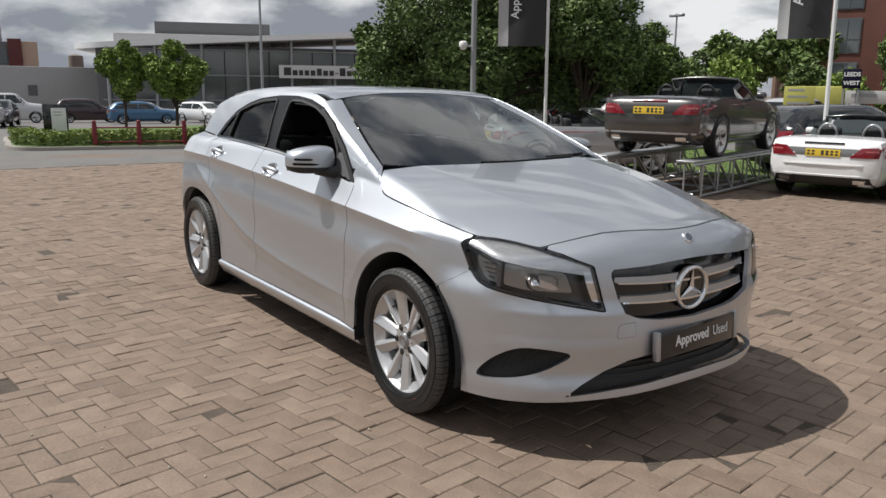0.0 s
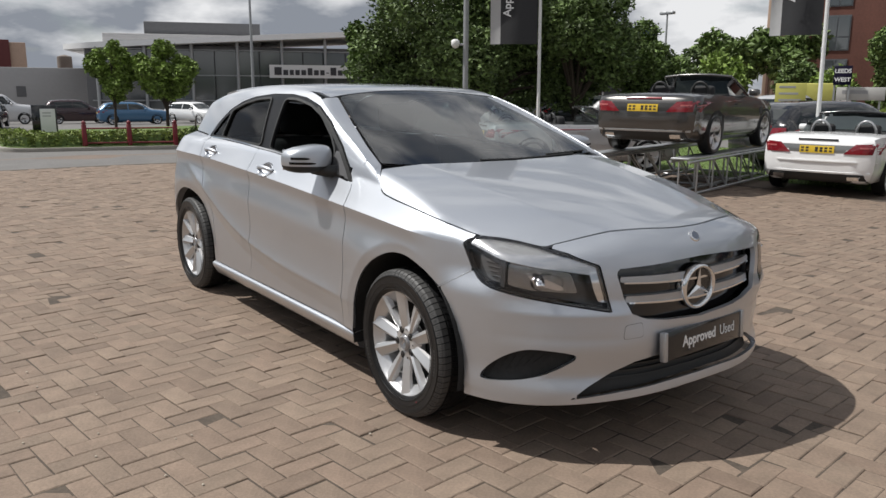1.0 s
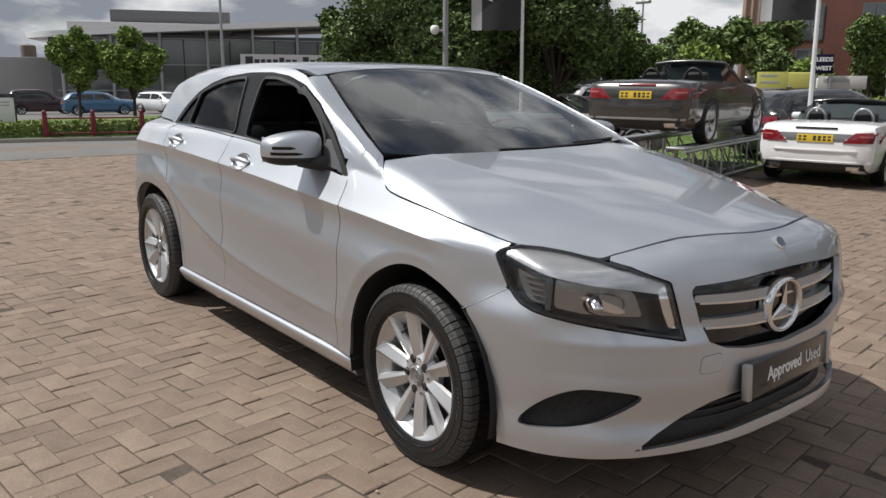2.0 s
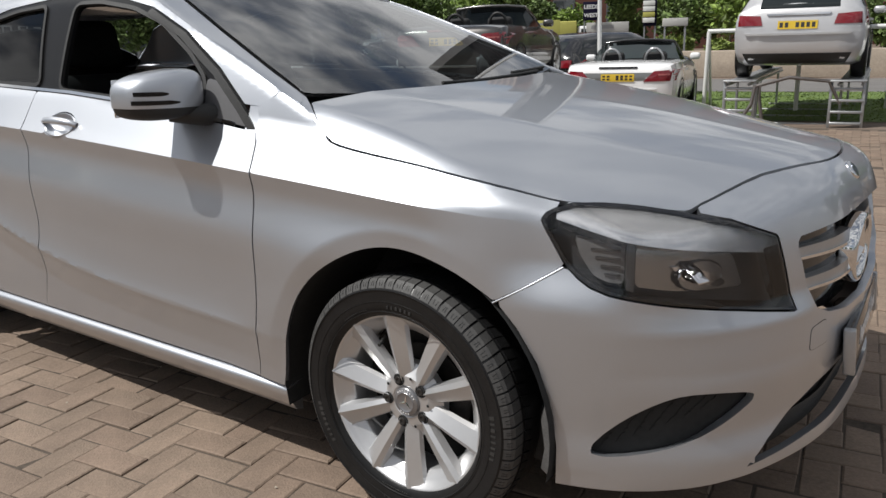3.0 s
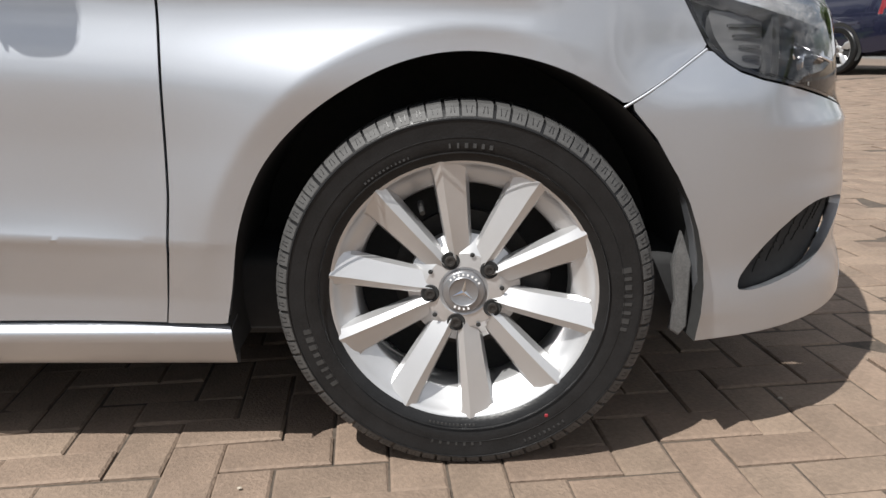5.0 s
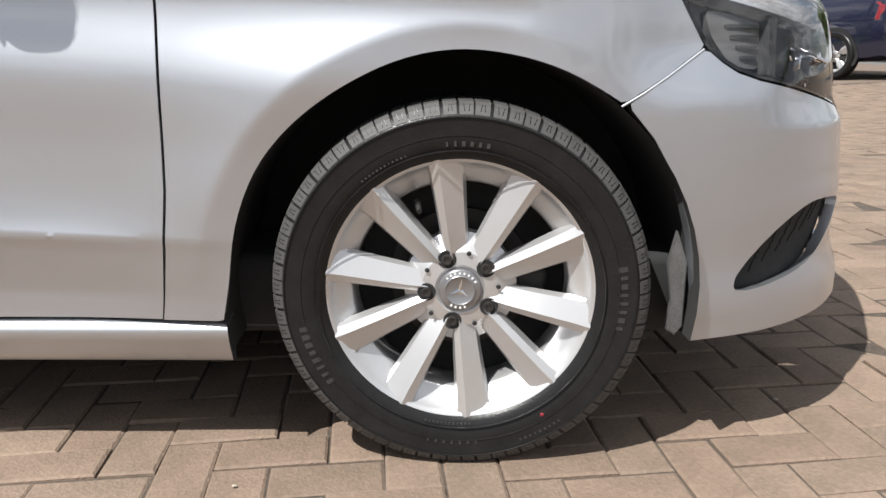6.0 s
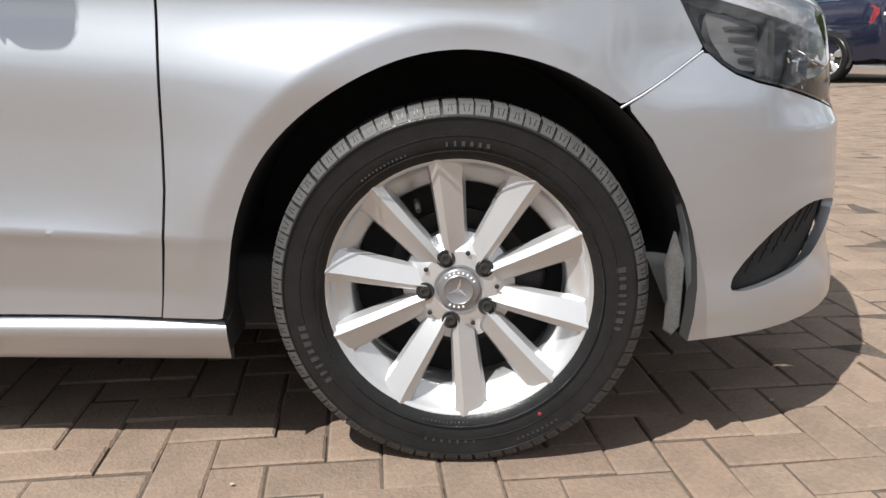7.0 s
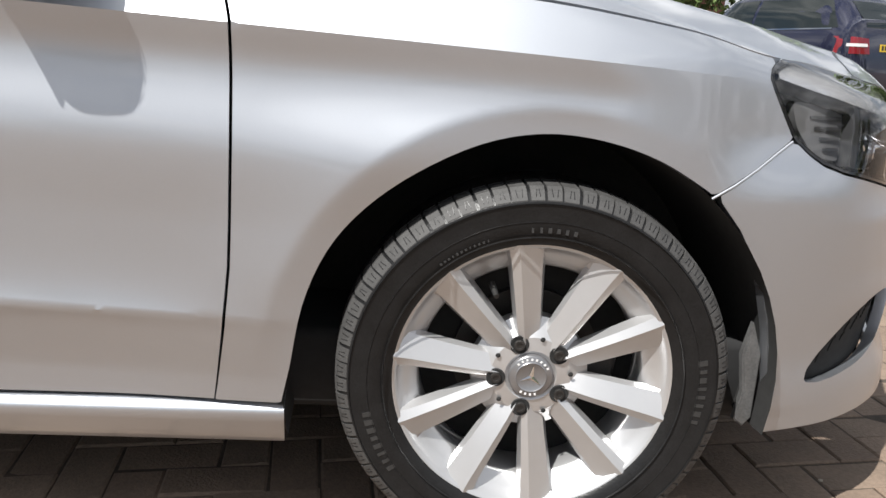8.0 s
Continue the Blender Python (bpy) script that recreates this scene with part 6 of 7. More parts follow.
sal.pair("fog_lamp_slot", [(0.60, 0.31), (0.80, 0.33), (0.80, 0.37), (0.60, 0.36)], "X", GLOSS_BLACK, lift=0.016, label="dark fog lamp slot", n=3)

# white hatchback, black estate, dark off-roader
saloon("compact_car", "white compact car parked beside the saloon", WHITE_PAINT, place(1.35, 13.24, 110), L=3.95, W=1.76, H=1.56, wb=2.57, fo=0.76)
saloon("estate_car", "black estate car with red tail lamps behind the roadster", BLACK_PAINT, place(-5.55, 14.5, 74), L=4.6, H=1.45)
suv = saloon("off_road_car", "dark navy off-road car with silver tailpipes", NAVY_PAINT, place(6.76, 12.10, 112.5), L=4.8, W=1.93, H=1.86, wb=2.92, fo=0.88, spokes=5, low=0.28, lamp_z=(0.72, 0.925))
suv.pair("lamp_band", [(0.56, 1.00), (0.91, 1.00), (0.91, 1.045), (0.57, 1.045)], "x", WHITE_PRINT, lift=0.02, label="white reversing lamp band", n=3)
suv.pair("rear_reflector", [(0.60, 0.60), (0.84, 0.60), (0.84, 0.65), (0.60, 0.65)], "x", RED_LENS, lift=0.014, label="red bumper reflector", n=3)
suv.both("window_trim", [(0.80, 1.222), (-2.02, 1.256), (-2.02, 1.270), (0.80, 1.236)], CHROME, lift=0.014, n=5, label="bright strip under the side windows")
suv.both("sill_strip", [(-0.95, 0.400), (0.95, 0.400), (0.95, 0.425), (-0.95, 0.425)], CHROME, lift=0.035, n=4, label="bright strip on the running board")
suv.pair("exhaust", [(0.50, 0.40), (0.70, 0.40), (0.70, 0.46), (0.50, 0.46)], "x", CHROME, lift=0.03, label="chrome exhaust tip", n=2)

# parked cars beyond the hedge
for nm, lab, paint, x, y, hd, hh, ll in (("van", "pale grey panel van parked by the wall", SILVER2, -57.5, 5.6, 80, 2.0, 5.0), ("off_road_car", "dark maroon off-road car parked by the wall", MAROON, -56.6, 10.2, 84, 1.65, 4.5), ("hatchback", "pale blue hatchback parked beyond the hedge", BLUE_PAINT, -50.5, 12.2, 82, 1.45, 4.4),
                                         ("saloon_car", "white saloon car parked beyond the hedge", WHITE_PAINT, -50.0, 16.2, 20, 1.42, 4.5), ("hatchback", "pale silver hatchback parked beyond the hedge", SILVER2, -58.0, 14.6, 86, 1.45, 4.2), ("hatchback", "dark hatchback parked at the road edge", BLACK_PAINT, -46.0, 3.2, -15, 1.45, 4.2), ("hatchback", "white hatchback parked at the road edge", WHITE_PAINT, -42.5, 2.0, -15, 1.45, 4.2)):
    saloon(nm, lab, paint, place(x, y, hd), L=ll, H=hh, far=True, spokes=5, group="cars beyond the hedge")
for k in range(7):
    px_, py_ = -20.5 + 1.6 * k, 19.5 + 1.2 * k
    saloon("parked_car", "small pale car parked under the trees", (WHITE_PAINT, SILVER2, BLACK_PAINT, SILVER2, WHITE_PAINT, GREY2, SILVER2)[k], place(px_ - 2.5, py_, 40 + 9 * k), H=1.45, far=True, spokes=5, group="cars under the trees")

# ---- display ramps ----
GALV = material("galvanised tube", (0.42, 0.43, 0.44), 0.42, 0.75, vary=0.15, scale=12)
WHITE_TUBE = material("white painted tube", (0.72, 0.72, 0.70), 0.45, vary=0.06)


def truss_ramp(m, length, drop, label, tracks=(-0.75, 0.75), bays=6, lattice=True):
    ramp = thing("display_ramp", label, "ramp", m)
    for y in tracks:
        part("track", box_bm(-length / 2, length / 2, y - 0.15, y + 0.15, -0.034, -0.004, 0.006), GALV, ramp, "metal wheel track")
        for dy in (-0.15, 0.15):
            part("top_rail", tube_bm([(-length / 2, y + dy, -0.065), (length / 2, y + dy, -0.065)], 0.024, 8), GALV, ramp)
            if not lattice:
                for x0 in (-length / 2 + 0.9, length / 2 - 0.6):
                    part("leg", tube_bm([(x0, y + dy, -drop + 0.03), (x0, y + dy, -0.07)], 0.022, 6), GALV, ramp)
                continue
            part("bottom_rail", tube_bm([(-length / 2 + 0.35, y + dy, -drop + 0.03), (length / 2 - 0.2, y + dy, -drop + 0.03)], 0.024, 8), GALV, ramp)
            for k in range(bays):
                x0 = -length / 2 + 0.35 + (length - 0.55) * k / bays
                x1 = x0 + (length - 0.55) / bays
                part("strut", tube_bm([(x0, y + dy, -drop + 0.03), (x0, y + dy, -0.07)], 0.016, 6), GALV, ramp)
                part("brace", tube_bm([(x0, y + dy, -0.07), (x1, y + dy, -drop + 0.03)], 0.015, 6), GALV, ramp)
    for k in range(4):
        x0 = -length / 2 + 0.4 + (length - 0.8) * k / 3
        part("cross_bar", tube_bm([(x0, tracks[0], -drop + 0.03), (x0, tracks[1], -drop + 0.03)], 0.02, 6), GALV, ramp)
    return ramp


truss_ramp(Matrix.Translation((-5.60, 9.20, ramp_z)) @ pose(0, 0, 0, 0, 0, 103), 4.5, 0.60, "silver lattice display ramp under the brown-grey roadster")
truss_ramp(carrier_m, 4.2, 0.70, "silver metal display ramp on legs under the people carrier", lattice=False)
for k, (y0, top) in enumerate(((-0.72, -0.02), (0.72, -0.02))):
    ladder = thing("ramp_ladder", "grey aluminium step ladder at the end of the ramp", "ladder", carrier_m @ Matrix.Translation((-2.16, y0, 0)), group="ramp ladders")
    for dy in (-0.21, 0.21):
        part("stile", box_bm(-0.03, 0.03, dy - 0.02, dy + 0.02, -0.665, top, 0.006), GALV, ladder)
    for j in range(4):
        part("rung", box_bm(-0.05, 0.05, -0.20, 0.20, -0.62 + 0.16 * j, -0.585 + 0.16 * j, 0.006), GALV, ladder)
    part("landing", box_bm(-0.10, 0.16, -0.23, 0.23, top, top + 0.02, 0.005), GALV, ladder)
hoop_stand = thing("bent_stand", "bent dark steel stand on the ground by the ramp", "stand", Matrix.Translation((-1.15, 9.3, gz(-1.15, 9.3))))
part("leg", tube_bm([(-0.35, 0, 0.01), (-0.15, 0.05, 0.35), (-0.12, 0.08, 0.62)], 0.025, 8), STEEL, hoop_stand)
part("leg", tube_bm([(0.02, 0.1, 0.01), (-0.05, 0.1, 0.4), (-0.06, 0.1, 0.62)], 0.025, 8), STEEL, hoop_stand)
part("arm", tube_bm([(-0.12, 0.08, 0.60), (0.3, 0.25, 0.72), (0.8, 0.4, 0.66), (0.95, 0.45, 0.35)], 0.025, 8), STEEL, hoop_stand)
goal = thing("tube_frame", "white tubular frame standing on the lawn", "frame", Matrix.Translation((-1.2, 11.6, -0.09)) @ pose(0, 0, 0, 0, 0, 8))
for x in (-1.35, 0.10, 1.45):
    part("post", tube_bm([(x * 1.02, 0, 0.0), (x, 0, 1.32)], 0.035, 8), WHITE_TUBE, goal)
part("crossbar", tube_bm([(-1.37, 0, 1.32), (1.47, 0, 1.32)], 0.035, 8), WHITE_TUBE, goal)
for x in (-1.35, 1.45):
    part("back_stay", tube_bm([(x, 0, 1.32), (x, 0.7, 0.0)], 0.025, 8), WHITE_TUBE, goal)
    part("net_panel", mesh_of("net_panel", [(x, 0.02, 0.02), (x, 0.68, 0.02), (x, 0.05, 1.25)], [(0, 1, 2)], clear("pale netting", (0.75, 0.75, 0.74), 0.3)), WHITE_TUBE, goal, "pale netting")
wall_low = thing("garden_wall", "low pale stone wall behind the lawn", "wall", kind="structure")
part("wall_body", box_bm(-11.0, 40.0, 22.6, 23.0, -0.2, 0.62, 0.03), material("pale stone", (0.36, 0.30, 0.24), 0.9, vary=0.2, scale=2.5, bump=0.4), wall_low)

# ---- poles and flags ----
POLE = material("white pole paint", (0.70, 0.70, 0.69), 0.35, vary=0.05)
POLE_GREY = material("grey lamp column", (0.33, 0.34, 0.35), 0.45, 0.4, vary=0.08)
FLAG = material("black flag cloth", (0.018, 0.018, 0.020), 0.6, vary=0.15, scale=2)
FLAG_BAND = material("grey flag band", (0.42, 0.42, 0.42), 0.7, vary=0.06)


def flag_pole(x, y, lean, flag_low, side, width, label):
    base = gz(x, y)
    pole = thing("flag_pole", label, "flag pole", Matrix.Translation((x, y, base)), group="flag poles")
    top = 8.2
    part("shaft", tube_bm([(0, 0, 0), (lean * 0.5, 0, top / 2), (lean, 0, top)], 0.044, 12, taper=0.7), POLE, pole)
    part("foot", lathe_bm([(0.0, 0.06), (0.12, 0.06), (0.14, 0.0)], 20), POLE_GREY, pole)
    rng2 = random.Random(7)
    d = Vector((side[0], side[1], 0)).normalized()
    nx, nz_ = 14, 22
    h0, h1 = flag_low - base, top - 0.1
    def spot(i, j):
        u, v = i / nx, j / nz_
        wob = 0.07 * math.sin(5 * u + 3.0 * v) * u + 0.03 * math.sin(11 * v + 4 * u) * u
        z = h0 + (h1 - h0) * v
        n = Vector((-d.y, d.x, 0))
        return Vector((lean * z / top, 0, z)) + d * (0.06 + width * u) + n * wob
    for name, i0, i1, mat, lab in (("flag_cloth", 0, 11, FLAG, "hanging black flag"), ("flag_band", 11, 14, FLAG_BAND, "pale band along the flag edge")):
        vs = [spot(i, j) for i in range(i0, i1 + 1) for j in range(nz_ + 1)]
        n = nz_ + 1
        fs = [(a * n + b, a * n + n + b, a * n + n + b + 1, a * n + b + 1) for a in range(i1 - i0) for b in range(nz_)]
        cloth = part(name, mesh_of(name, vs, fs, mat), mat, pole, lab)
        if name == "flag_cloth":
            turned = Matrix(((d.x * 0, d.x * -1, 0, 0), (0, 0, 0, 0), (0, 0, 0, 0), (0, 0, 0, 1)))
            n_out = Vector((d.y, -d.x, 0))
            if n_out.dot(Vector((2.8, -2.7, 0)) - Vector((x, y, 0))) < 0:
                n_out = -n_out
            up_text, right_text = Vector((-d.x, -d.y, 0)) if n_out.cross(Vector((0, 0, 1))).dot(d) > 0 else -d, Vector((0, 0, 1))
            up_text = -up_text
            right_text = up_text.cross(n_out)
            rot = Matrix((right_text, up_text, n_out)).transposed().to_4x4()
            mid = spot(9, 0) + n_out * 0.10 + Vector((0, 0, 1.15))
            words("flag_lettering", "Approved", 0.26, WHITE_PRINT, pole, Matrix.Translation(mid) @ rot, "white lettering running up the flag", bold=0.004)
    part("rope_cleat", box_bm(-0.09, -0.04, -0.03, 0.03, 2.4, 2.5, 0.01), POLE_GREY, pole)
    return pole


flag_pole(-10.9, 10.5, -0.10, 2.55, (-0.67, -0.74), 1.12, "white flag pole with a black flag before the trees")
flag_pole(-4.95, 12.44, -0.14, 2.56, (-0.86, -0.5), 0.95, "white flag pole with a black flag beside the roadsters")
cctv = thing("camera_pole", "grey steel column with a white camera on a bracket", "camera column", Matrix.Translation((-13.16, 10.03, gz(-13.16, 10.03))))
part("shaft", tube_bm([(0, 0, 0), (0, 0, 7.5)], 0.075, 12, taper=0.85), POLE_GREY, cctv)
part("bracket", tube_bm([(0, 0, 2.7), (-0.14, -0.17, 2.72)], 0.03, 8), POLE_GREY, cctv)
part("dome", lathe_bm([(0.0, -0.11), (0.07, -0.09), (0.11, -0.02), (0.11, 0.08), (0.06, 0.12), (0.0, 0.12)], 18, Matrix.Translation((-0.17, -0.21, 2.72))), WHITE_TUBE, cctv, "white camera dome")


def lamp_column(x, y, z0, top, arm, label, heads=2):
    col = thing("street_lamp", label, "street lamp", Matrix.Translation((x, y, z0)), group="street lamps")
    part("column", tube_bm([(0, 0, 0), (0, 0, top)], 0.10, 10, taper=0.6), POLE_GREY, col)
    for s in (-1, 1)[:heads]:
        part("lamp_head", box_bm(min(0, s * arm), max(0, s * arm), -0.16, 0.16, top - 0.06, top + 0.16, 0.06, 2), POLE_GREY, col, "flat lamp head")
    return col


lamp_column(-43.0, 17.35, gz(-43, 17.35), 9.5, 0.7, "tall grey street lamp before the showroom", 1)
lamp_column(-33.5, 45.1, -0.4, 7.3, 0.6, "grey street lamp with two heads among the trees")
lamp_column(-13.2, 40.1, -0.2, 4.6, 0.5, "pale street lamp before the brick building", 1)
mast = thing("thin_mast", "thin grey mast above the trees", "mast", Matrix.Translation((-40, 46, 0)))
part("shaft", tube_bm([(0, 0, 0), (0, 0, 9.6)], 0.08, 8), POLE_GREY, mast)

# ---- trees, hedge and shrubs ----
BARK = material("dark bark", (0.055, 0.042, 0.032), 0.95, vary=0.3, scale=6, bump=0.5, bump_scale=20)


def leaf_mat(name, c):
    return material(name, c, 0.68, vary=0.3, scale=0.8, per="island", spread=0.6)


LEAF_BRIGHT = leaf_mat("bright young leaves", (0.17, 0.245, 0.048))
LEAF_MID = leaf_mat("green leaves", (0.105, 0.16, 0.038))
LEAF_DARK = leaf_mat("dark green leaves", (0.105, 0.155, 0.045))
LEAF_HEDGE = leaf_mat("clipped hedge leaves", (0.17, 0.22, 0.047))


def leaf_cloud(points, size, rng, droop=0.0):
    """Small folded leaves at points."""
    n = len(points)
    ax = rng.normal(0, 1, (n, 3))
    ax[:, 2] = ax[:, 2] * 0.7 - droop
    ax /= np.linalg.norm(ax, axis=1)[:, None]
    ot = np.cross(ax, rng.normal(0, 1, (n, 3)))
    ot /= np.maximum(np.linalg.norm(ot, axis=1), 1e-6)[:, None]
    s = size * rng.uniform(0.6, 1.35, (n, 1))
    up = np.cross(ax, ot)
    v = np.stack([points - ax * s, points + ot * s * 0.48 + up * s * 0.15, points + ax * s, points - ot * s * 0.48 + up * s * 0.15], 1).reshape(-1, 3)
    f = [(4 * i, 4 * i + 1, 4 * i + 2, 4 * i + 3) for i in range(n)]
    return v, f


def blob_points(blobs, count, rng, shell=0.45):
    b = np.array(blobs, float)
    wt = b[:, 3] ** 2.2
    which = rng.choice(len(b), count, p=wt / wt.sum())
    d = rng.normal(0, 1, (count, 3))
    d /= np.linalg.norm(d, axis=1)[:, None]
    r = b[which, 3] * (shell + (1 - shell) * rng.random(count) ** 0.6)
    lump = 1 + 0.22 * np.sin(d[:, 0] * 7 + which) * np.cos(d[:, 2] * 6 + which * 2)
    return b[which, :3] + d * (r * lump)[:, None] * np.array((1, 1, 0.9))


def tree(name, label, x, y, z0, blobs, trunk_r, leaf, size, count, seed, category="tree", droop=0.0, group=""):
    rng2 = np.random.default_rng(seed)
    t = thing(name, label, category, Matrix.Translation((x, y, z0)), group)
    hi = max(b[2] for b in blobs)
    lowest = min(b[2] - b[3] for b in blobs)
    bm = tube_bm([(0, 0, -0.3), (0.03, 0.02, lowest * 0.6), (0.0, 0.05, max(lowest, 0.4) + 0.3), (0.05, 0.0, hi * 0.85)], trunk_r, 10, taper=0.35)
    for b in blobs:
        start = Vector((0.02, 0.02, max(0.3, min(b[2] * 0.55, lowest + 0.4))))
        end = Vector(b[:3])
        mid = start.lerp(end, 0.5) + Vector((0, 0, 0.12 * (end - start).length))
        tube_bm([start, mid, end], trunk_r * 0.4, 6, bm, taper=0.3)
    part("trunk", bm, BARK, t, "branching dark trunk")
    v, f = leaf_cloud(blob_points(blobs, count, rng2), size, rng2, droop)
    tagged(part("crown", mesh_of("crown", v, f, leaf, smooth=False), leaf, t, "uneven crown of small leaves"), kind="stuff")
    return t


def lumps(cx, cy, cz, rx, ry, rz, n, r, seed):
    rr = random.Random(seed)
    out = []
    while len(out) < n:
        a = [rr.uniform(-1, 1) for _ in range(3)]
        if sum(q * q for q in a) < 1:
            out.append((cx + a[0] * rx, cy + a[1] * ry, cz + a[2] * rz, r * rr.uniform(0.6, 1.2)))
    return out


tree("young_tree", "young leafy tree with a narrow bright green crown", -29.2, 5.45, -0.42, lumps(0, 0, 2.62, 0.5, 0.80, 1.15, 30, 0.34, 1), 0.07, LEAF_BRIGHT, 0.085, 10500, 11, group="young trees")
tree("young_tree", "young leafy tree with a round green crown", -28.7, 7.3, -0.42, lumps(0, 0, 2.52, 0.6, 1.08, 0.98, 38, 0.36, 2), 0.08, LEAF_BRIGHT, 0.085, 14500, 12, group="young trees")
big = lumps(0, 0, 4.1, 2.0, 3.6, 2.0, 26, 1.15, 3) + lumps(-1.0, -2.9, 2.7, 0.8, 0.9, 0.8, 6, 0.75, 4) + lumps(0.6, 2.6, 2.4, 0.9, 1.2, 0.9, 7, 0.85, 5)
tree("broad_tree", "tall broad tree with a dense dark green crown", -17.4, 13.9, -0.5, big, 0.22, LEAF_DARK, 0.085, 64000, 13, group="broad trees")
tree("broad_tree", "leafy tree with a dark crown behind the flag pole", -15.0, 16.1, -0.3, lumps(0, 0, 3.4, 1.5, 1.7, 1.9, 18, 0.85, 6), 0.18, LEAF_DARK, 0.085, 26000, 14, group="broad trees")
tree("broad_tree", "leafy tree with lighter outer leaves", -15.9, 20.7, -0.3, lumps(0, 0, 2.6, 1.1, 1.3, 1.3, 12, 0.85, 7), 0.14, LEAF_MID, 0.085, 20000, 15, group="broad trees")
tree("broad_tree", "pale leafy edge of the tree beside the showroom", -20.3, 11.4, -0.4, lumps(0, 0, 3.1, 0.6, 0.6, 0.8, 9, 0.42, 17), 0.10, LEAF_MID, 0.13, 3600, 25, group="broad trees")
tree("broad_tree", "leafy tree with a dark crown behind the broad tree", -21.5, 21.5, -0.3, lumps(0, 0, 3.4, 2.2, 3.2, 2.2, 20, 1.2, 21), 0.18, LEAF_DARK, 0.2, 9000, 26, group="broad trees")
for k, (x, y, h, rad, leaf, seed) in enumerate(((-31.5, 41.5, 3.0, 1.7, LEAF_MID, 16), (-28.0, 44.5, 3.4, 1.9, LEAF_MID, 17), (-25.0, 46.5, 3.8, 2.0, LEAF_MID, 18), (-35.5, 40.5, 2.6, 1.8, LEAF_DARK, 19), (-39.5, 37.5, 2.8, 2.0, LEAF_MID, 27), (-31.0, 49.0, 3.6, 2.3, LEAF_DARK, 28))):
    tree("far_tree", "leafy tree in the row behind the car park", x, y, 0.2, lumps(0, 0, h, rad, rad, rad * 0.65, 12, rad * 0.55, seed), 0.15, leaf, 0.24, 4200, seed, group="far trees")
tree("weeping_tree", "pale green weeping tree with drooping leaves", -22.0, 35.0, 0.2, lumps(0, 0, 1.9, 1.3, 1.3, 1.0, 12, 0.75, 8), 0.14, LEAF_BRIGHT, 0.17, 6000, 20, droop=0.9)
tree("conifer", "narrow dark green tree before the brick building", -18.7, 36.8, 0.2, lumps(0, 0, 2.0, 0.8, 0.8, 1.1, 10, 0.62, 9), 0.12, LEAF_DARK, 0.15, 4200, 21)
tree("young_tree", "green leafy tree before the brick building", -13.3, 35.0, 0.3, lumps(0, 0, 3.0, 0.85, 0.85, 1.7, 16, 0.6, 10), 0.10, LEAF_MID, 0.11, 9000, 22)
for k, (x, y, w, h, leaf) in enumerate(((-16.2, 36.0, 1.6, 1.8, LEAF_BRIGHT), (-13.9, 36.6, 1.5, 1.5, LEAF_MID), (-10.8, 35.8, 1.8, 2.2, LEAF_MID), (-8.2, 36.6, 2.0, 2.6, LEAF_BRIGHT), (-5.2, 37.0, 2.2, 2.8, LEAF_MID), (-7.9, 26.4, 1.0, 0.5, LEAF_HEDGE), (-6.2, 27.0, 1.0, 0.45, LEAF_HEDGE), (-9.4, 25.9, 0.8, 0.45, LEAF_HEDGE), (-1.5, 36.0, 2.2, 1.8, LEAF_MID), (3.0, 34.0, 2.4, 2.0, LEAF_DARK), (8.0, 32.0, 2.4, 2.0, LEAF_MID), (13.5, 28.0, 2.6, 2.2, LEAF_DARK))):
    tree("shrub", "rounded green shrub on the far verge", x, y, 0.35, lumps(0, 0, h * 0.6, w * 0.6, w * 0.6, h * 0.4, 8, h * 0.5, 40 + k), 0.05, leaf, 0.16, 2200, 40 + k, category="shrub", group="shrubs")

tufts = np.random.default_rng(61)
spots = np.stack([tufts.uniform(-12, 3, 20000), tufts.uniform(10.95, 16.95, 20000)], 1)
v, f = leaf_cloud(np.column_stack([spots, ground_z(spots[:, 0], spots[:, 1]) + 0.01]), 0.02, tufts)
tagged(new("grass", mesh_of("grass", v, f, material("mown grass blades", (0.14, 0.20, 0.045), 0.8, vary=0.15, scale=0.5, per="island", spread=0.15), smooth=False)), "short mown grass blades on the lawn", "grass", kind="stuff")

# kerbed island with its hedge
island = [(-17.15, 3.95), (-17.55, 2.4), (-17.95, 0.9), (-18.25, 0.25), (-18.9, -0.05), (-20.2, 0.05), (-24.0, 1.3), (-24.0, 9.0), (-16.3, 9.0)]
island = smooth_line(island, 3)
kerb = thing("traffic_island", "kerbed island of grass beside the road", "traffic island", kind="structure")
iz = gz(-18.5, 3) - 0.02
part("kerb", prism_bm(island, 0.13, Matrix.Translation((0, 0, iz)), 0.02), CONCRETE, kerb, "grey concrete kerb")
part("island_grass", prism_bm(grow(island, -0.16), 0.02, Matrix.Translation((0, 0, iz + 0.125))), GRASS_SOIL, kerb, "rough grass on the island")
part("grass_mound", prism_bm(grow(island, -1.1), 0.20, Matrix.Translation((0, 0, iz + 0.13)), 0.08), GRASS_SOIL, kerb, "raised grass behind the hedge")
hedge = thing("hedge", "clipped low green hedge along the island", "hedge", Matrix.Translation((0, 0, iz + 0.13)))
rng3 = np.random.default_rng(9)
run_pts = np.array([(-20.4, 0.45), (-19.2, 0.4), (-18.65, 0.75), (-18.35, 2.2), (-17.95, 3.6), (-17.4, 5.6), (-16.9, 8.5)])
seg = np.linalg.norm(np.diff(run_pts, axis=0), axis=1)
cum = np.concatenate([[0], np.cumsum(seg)])
d = rng3.uniform(0, cum[-1], 16000)
cx = np.interp(d, cum, run_pts[:, 0]) + rng3.uniform(-0.36, 0.36, len(d))
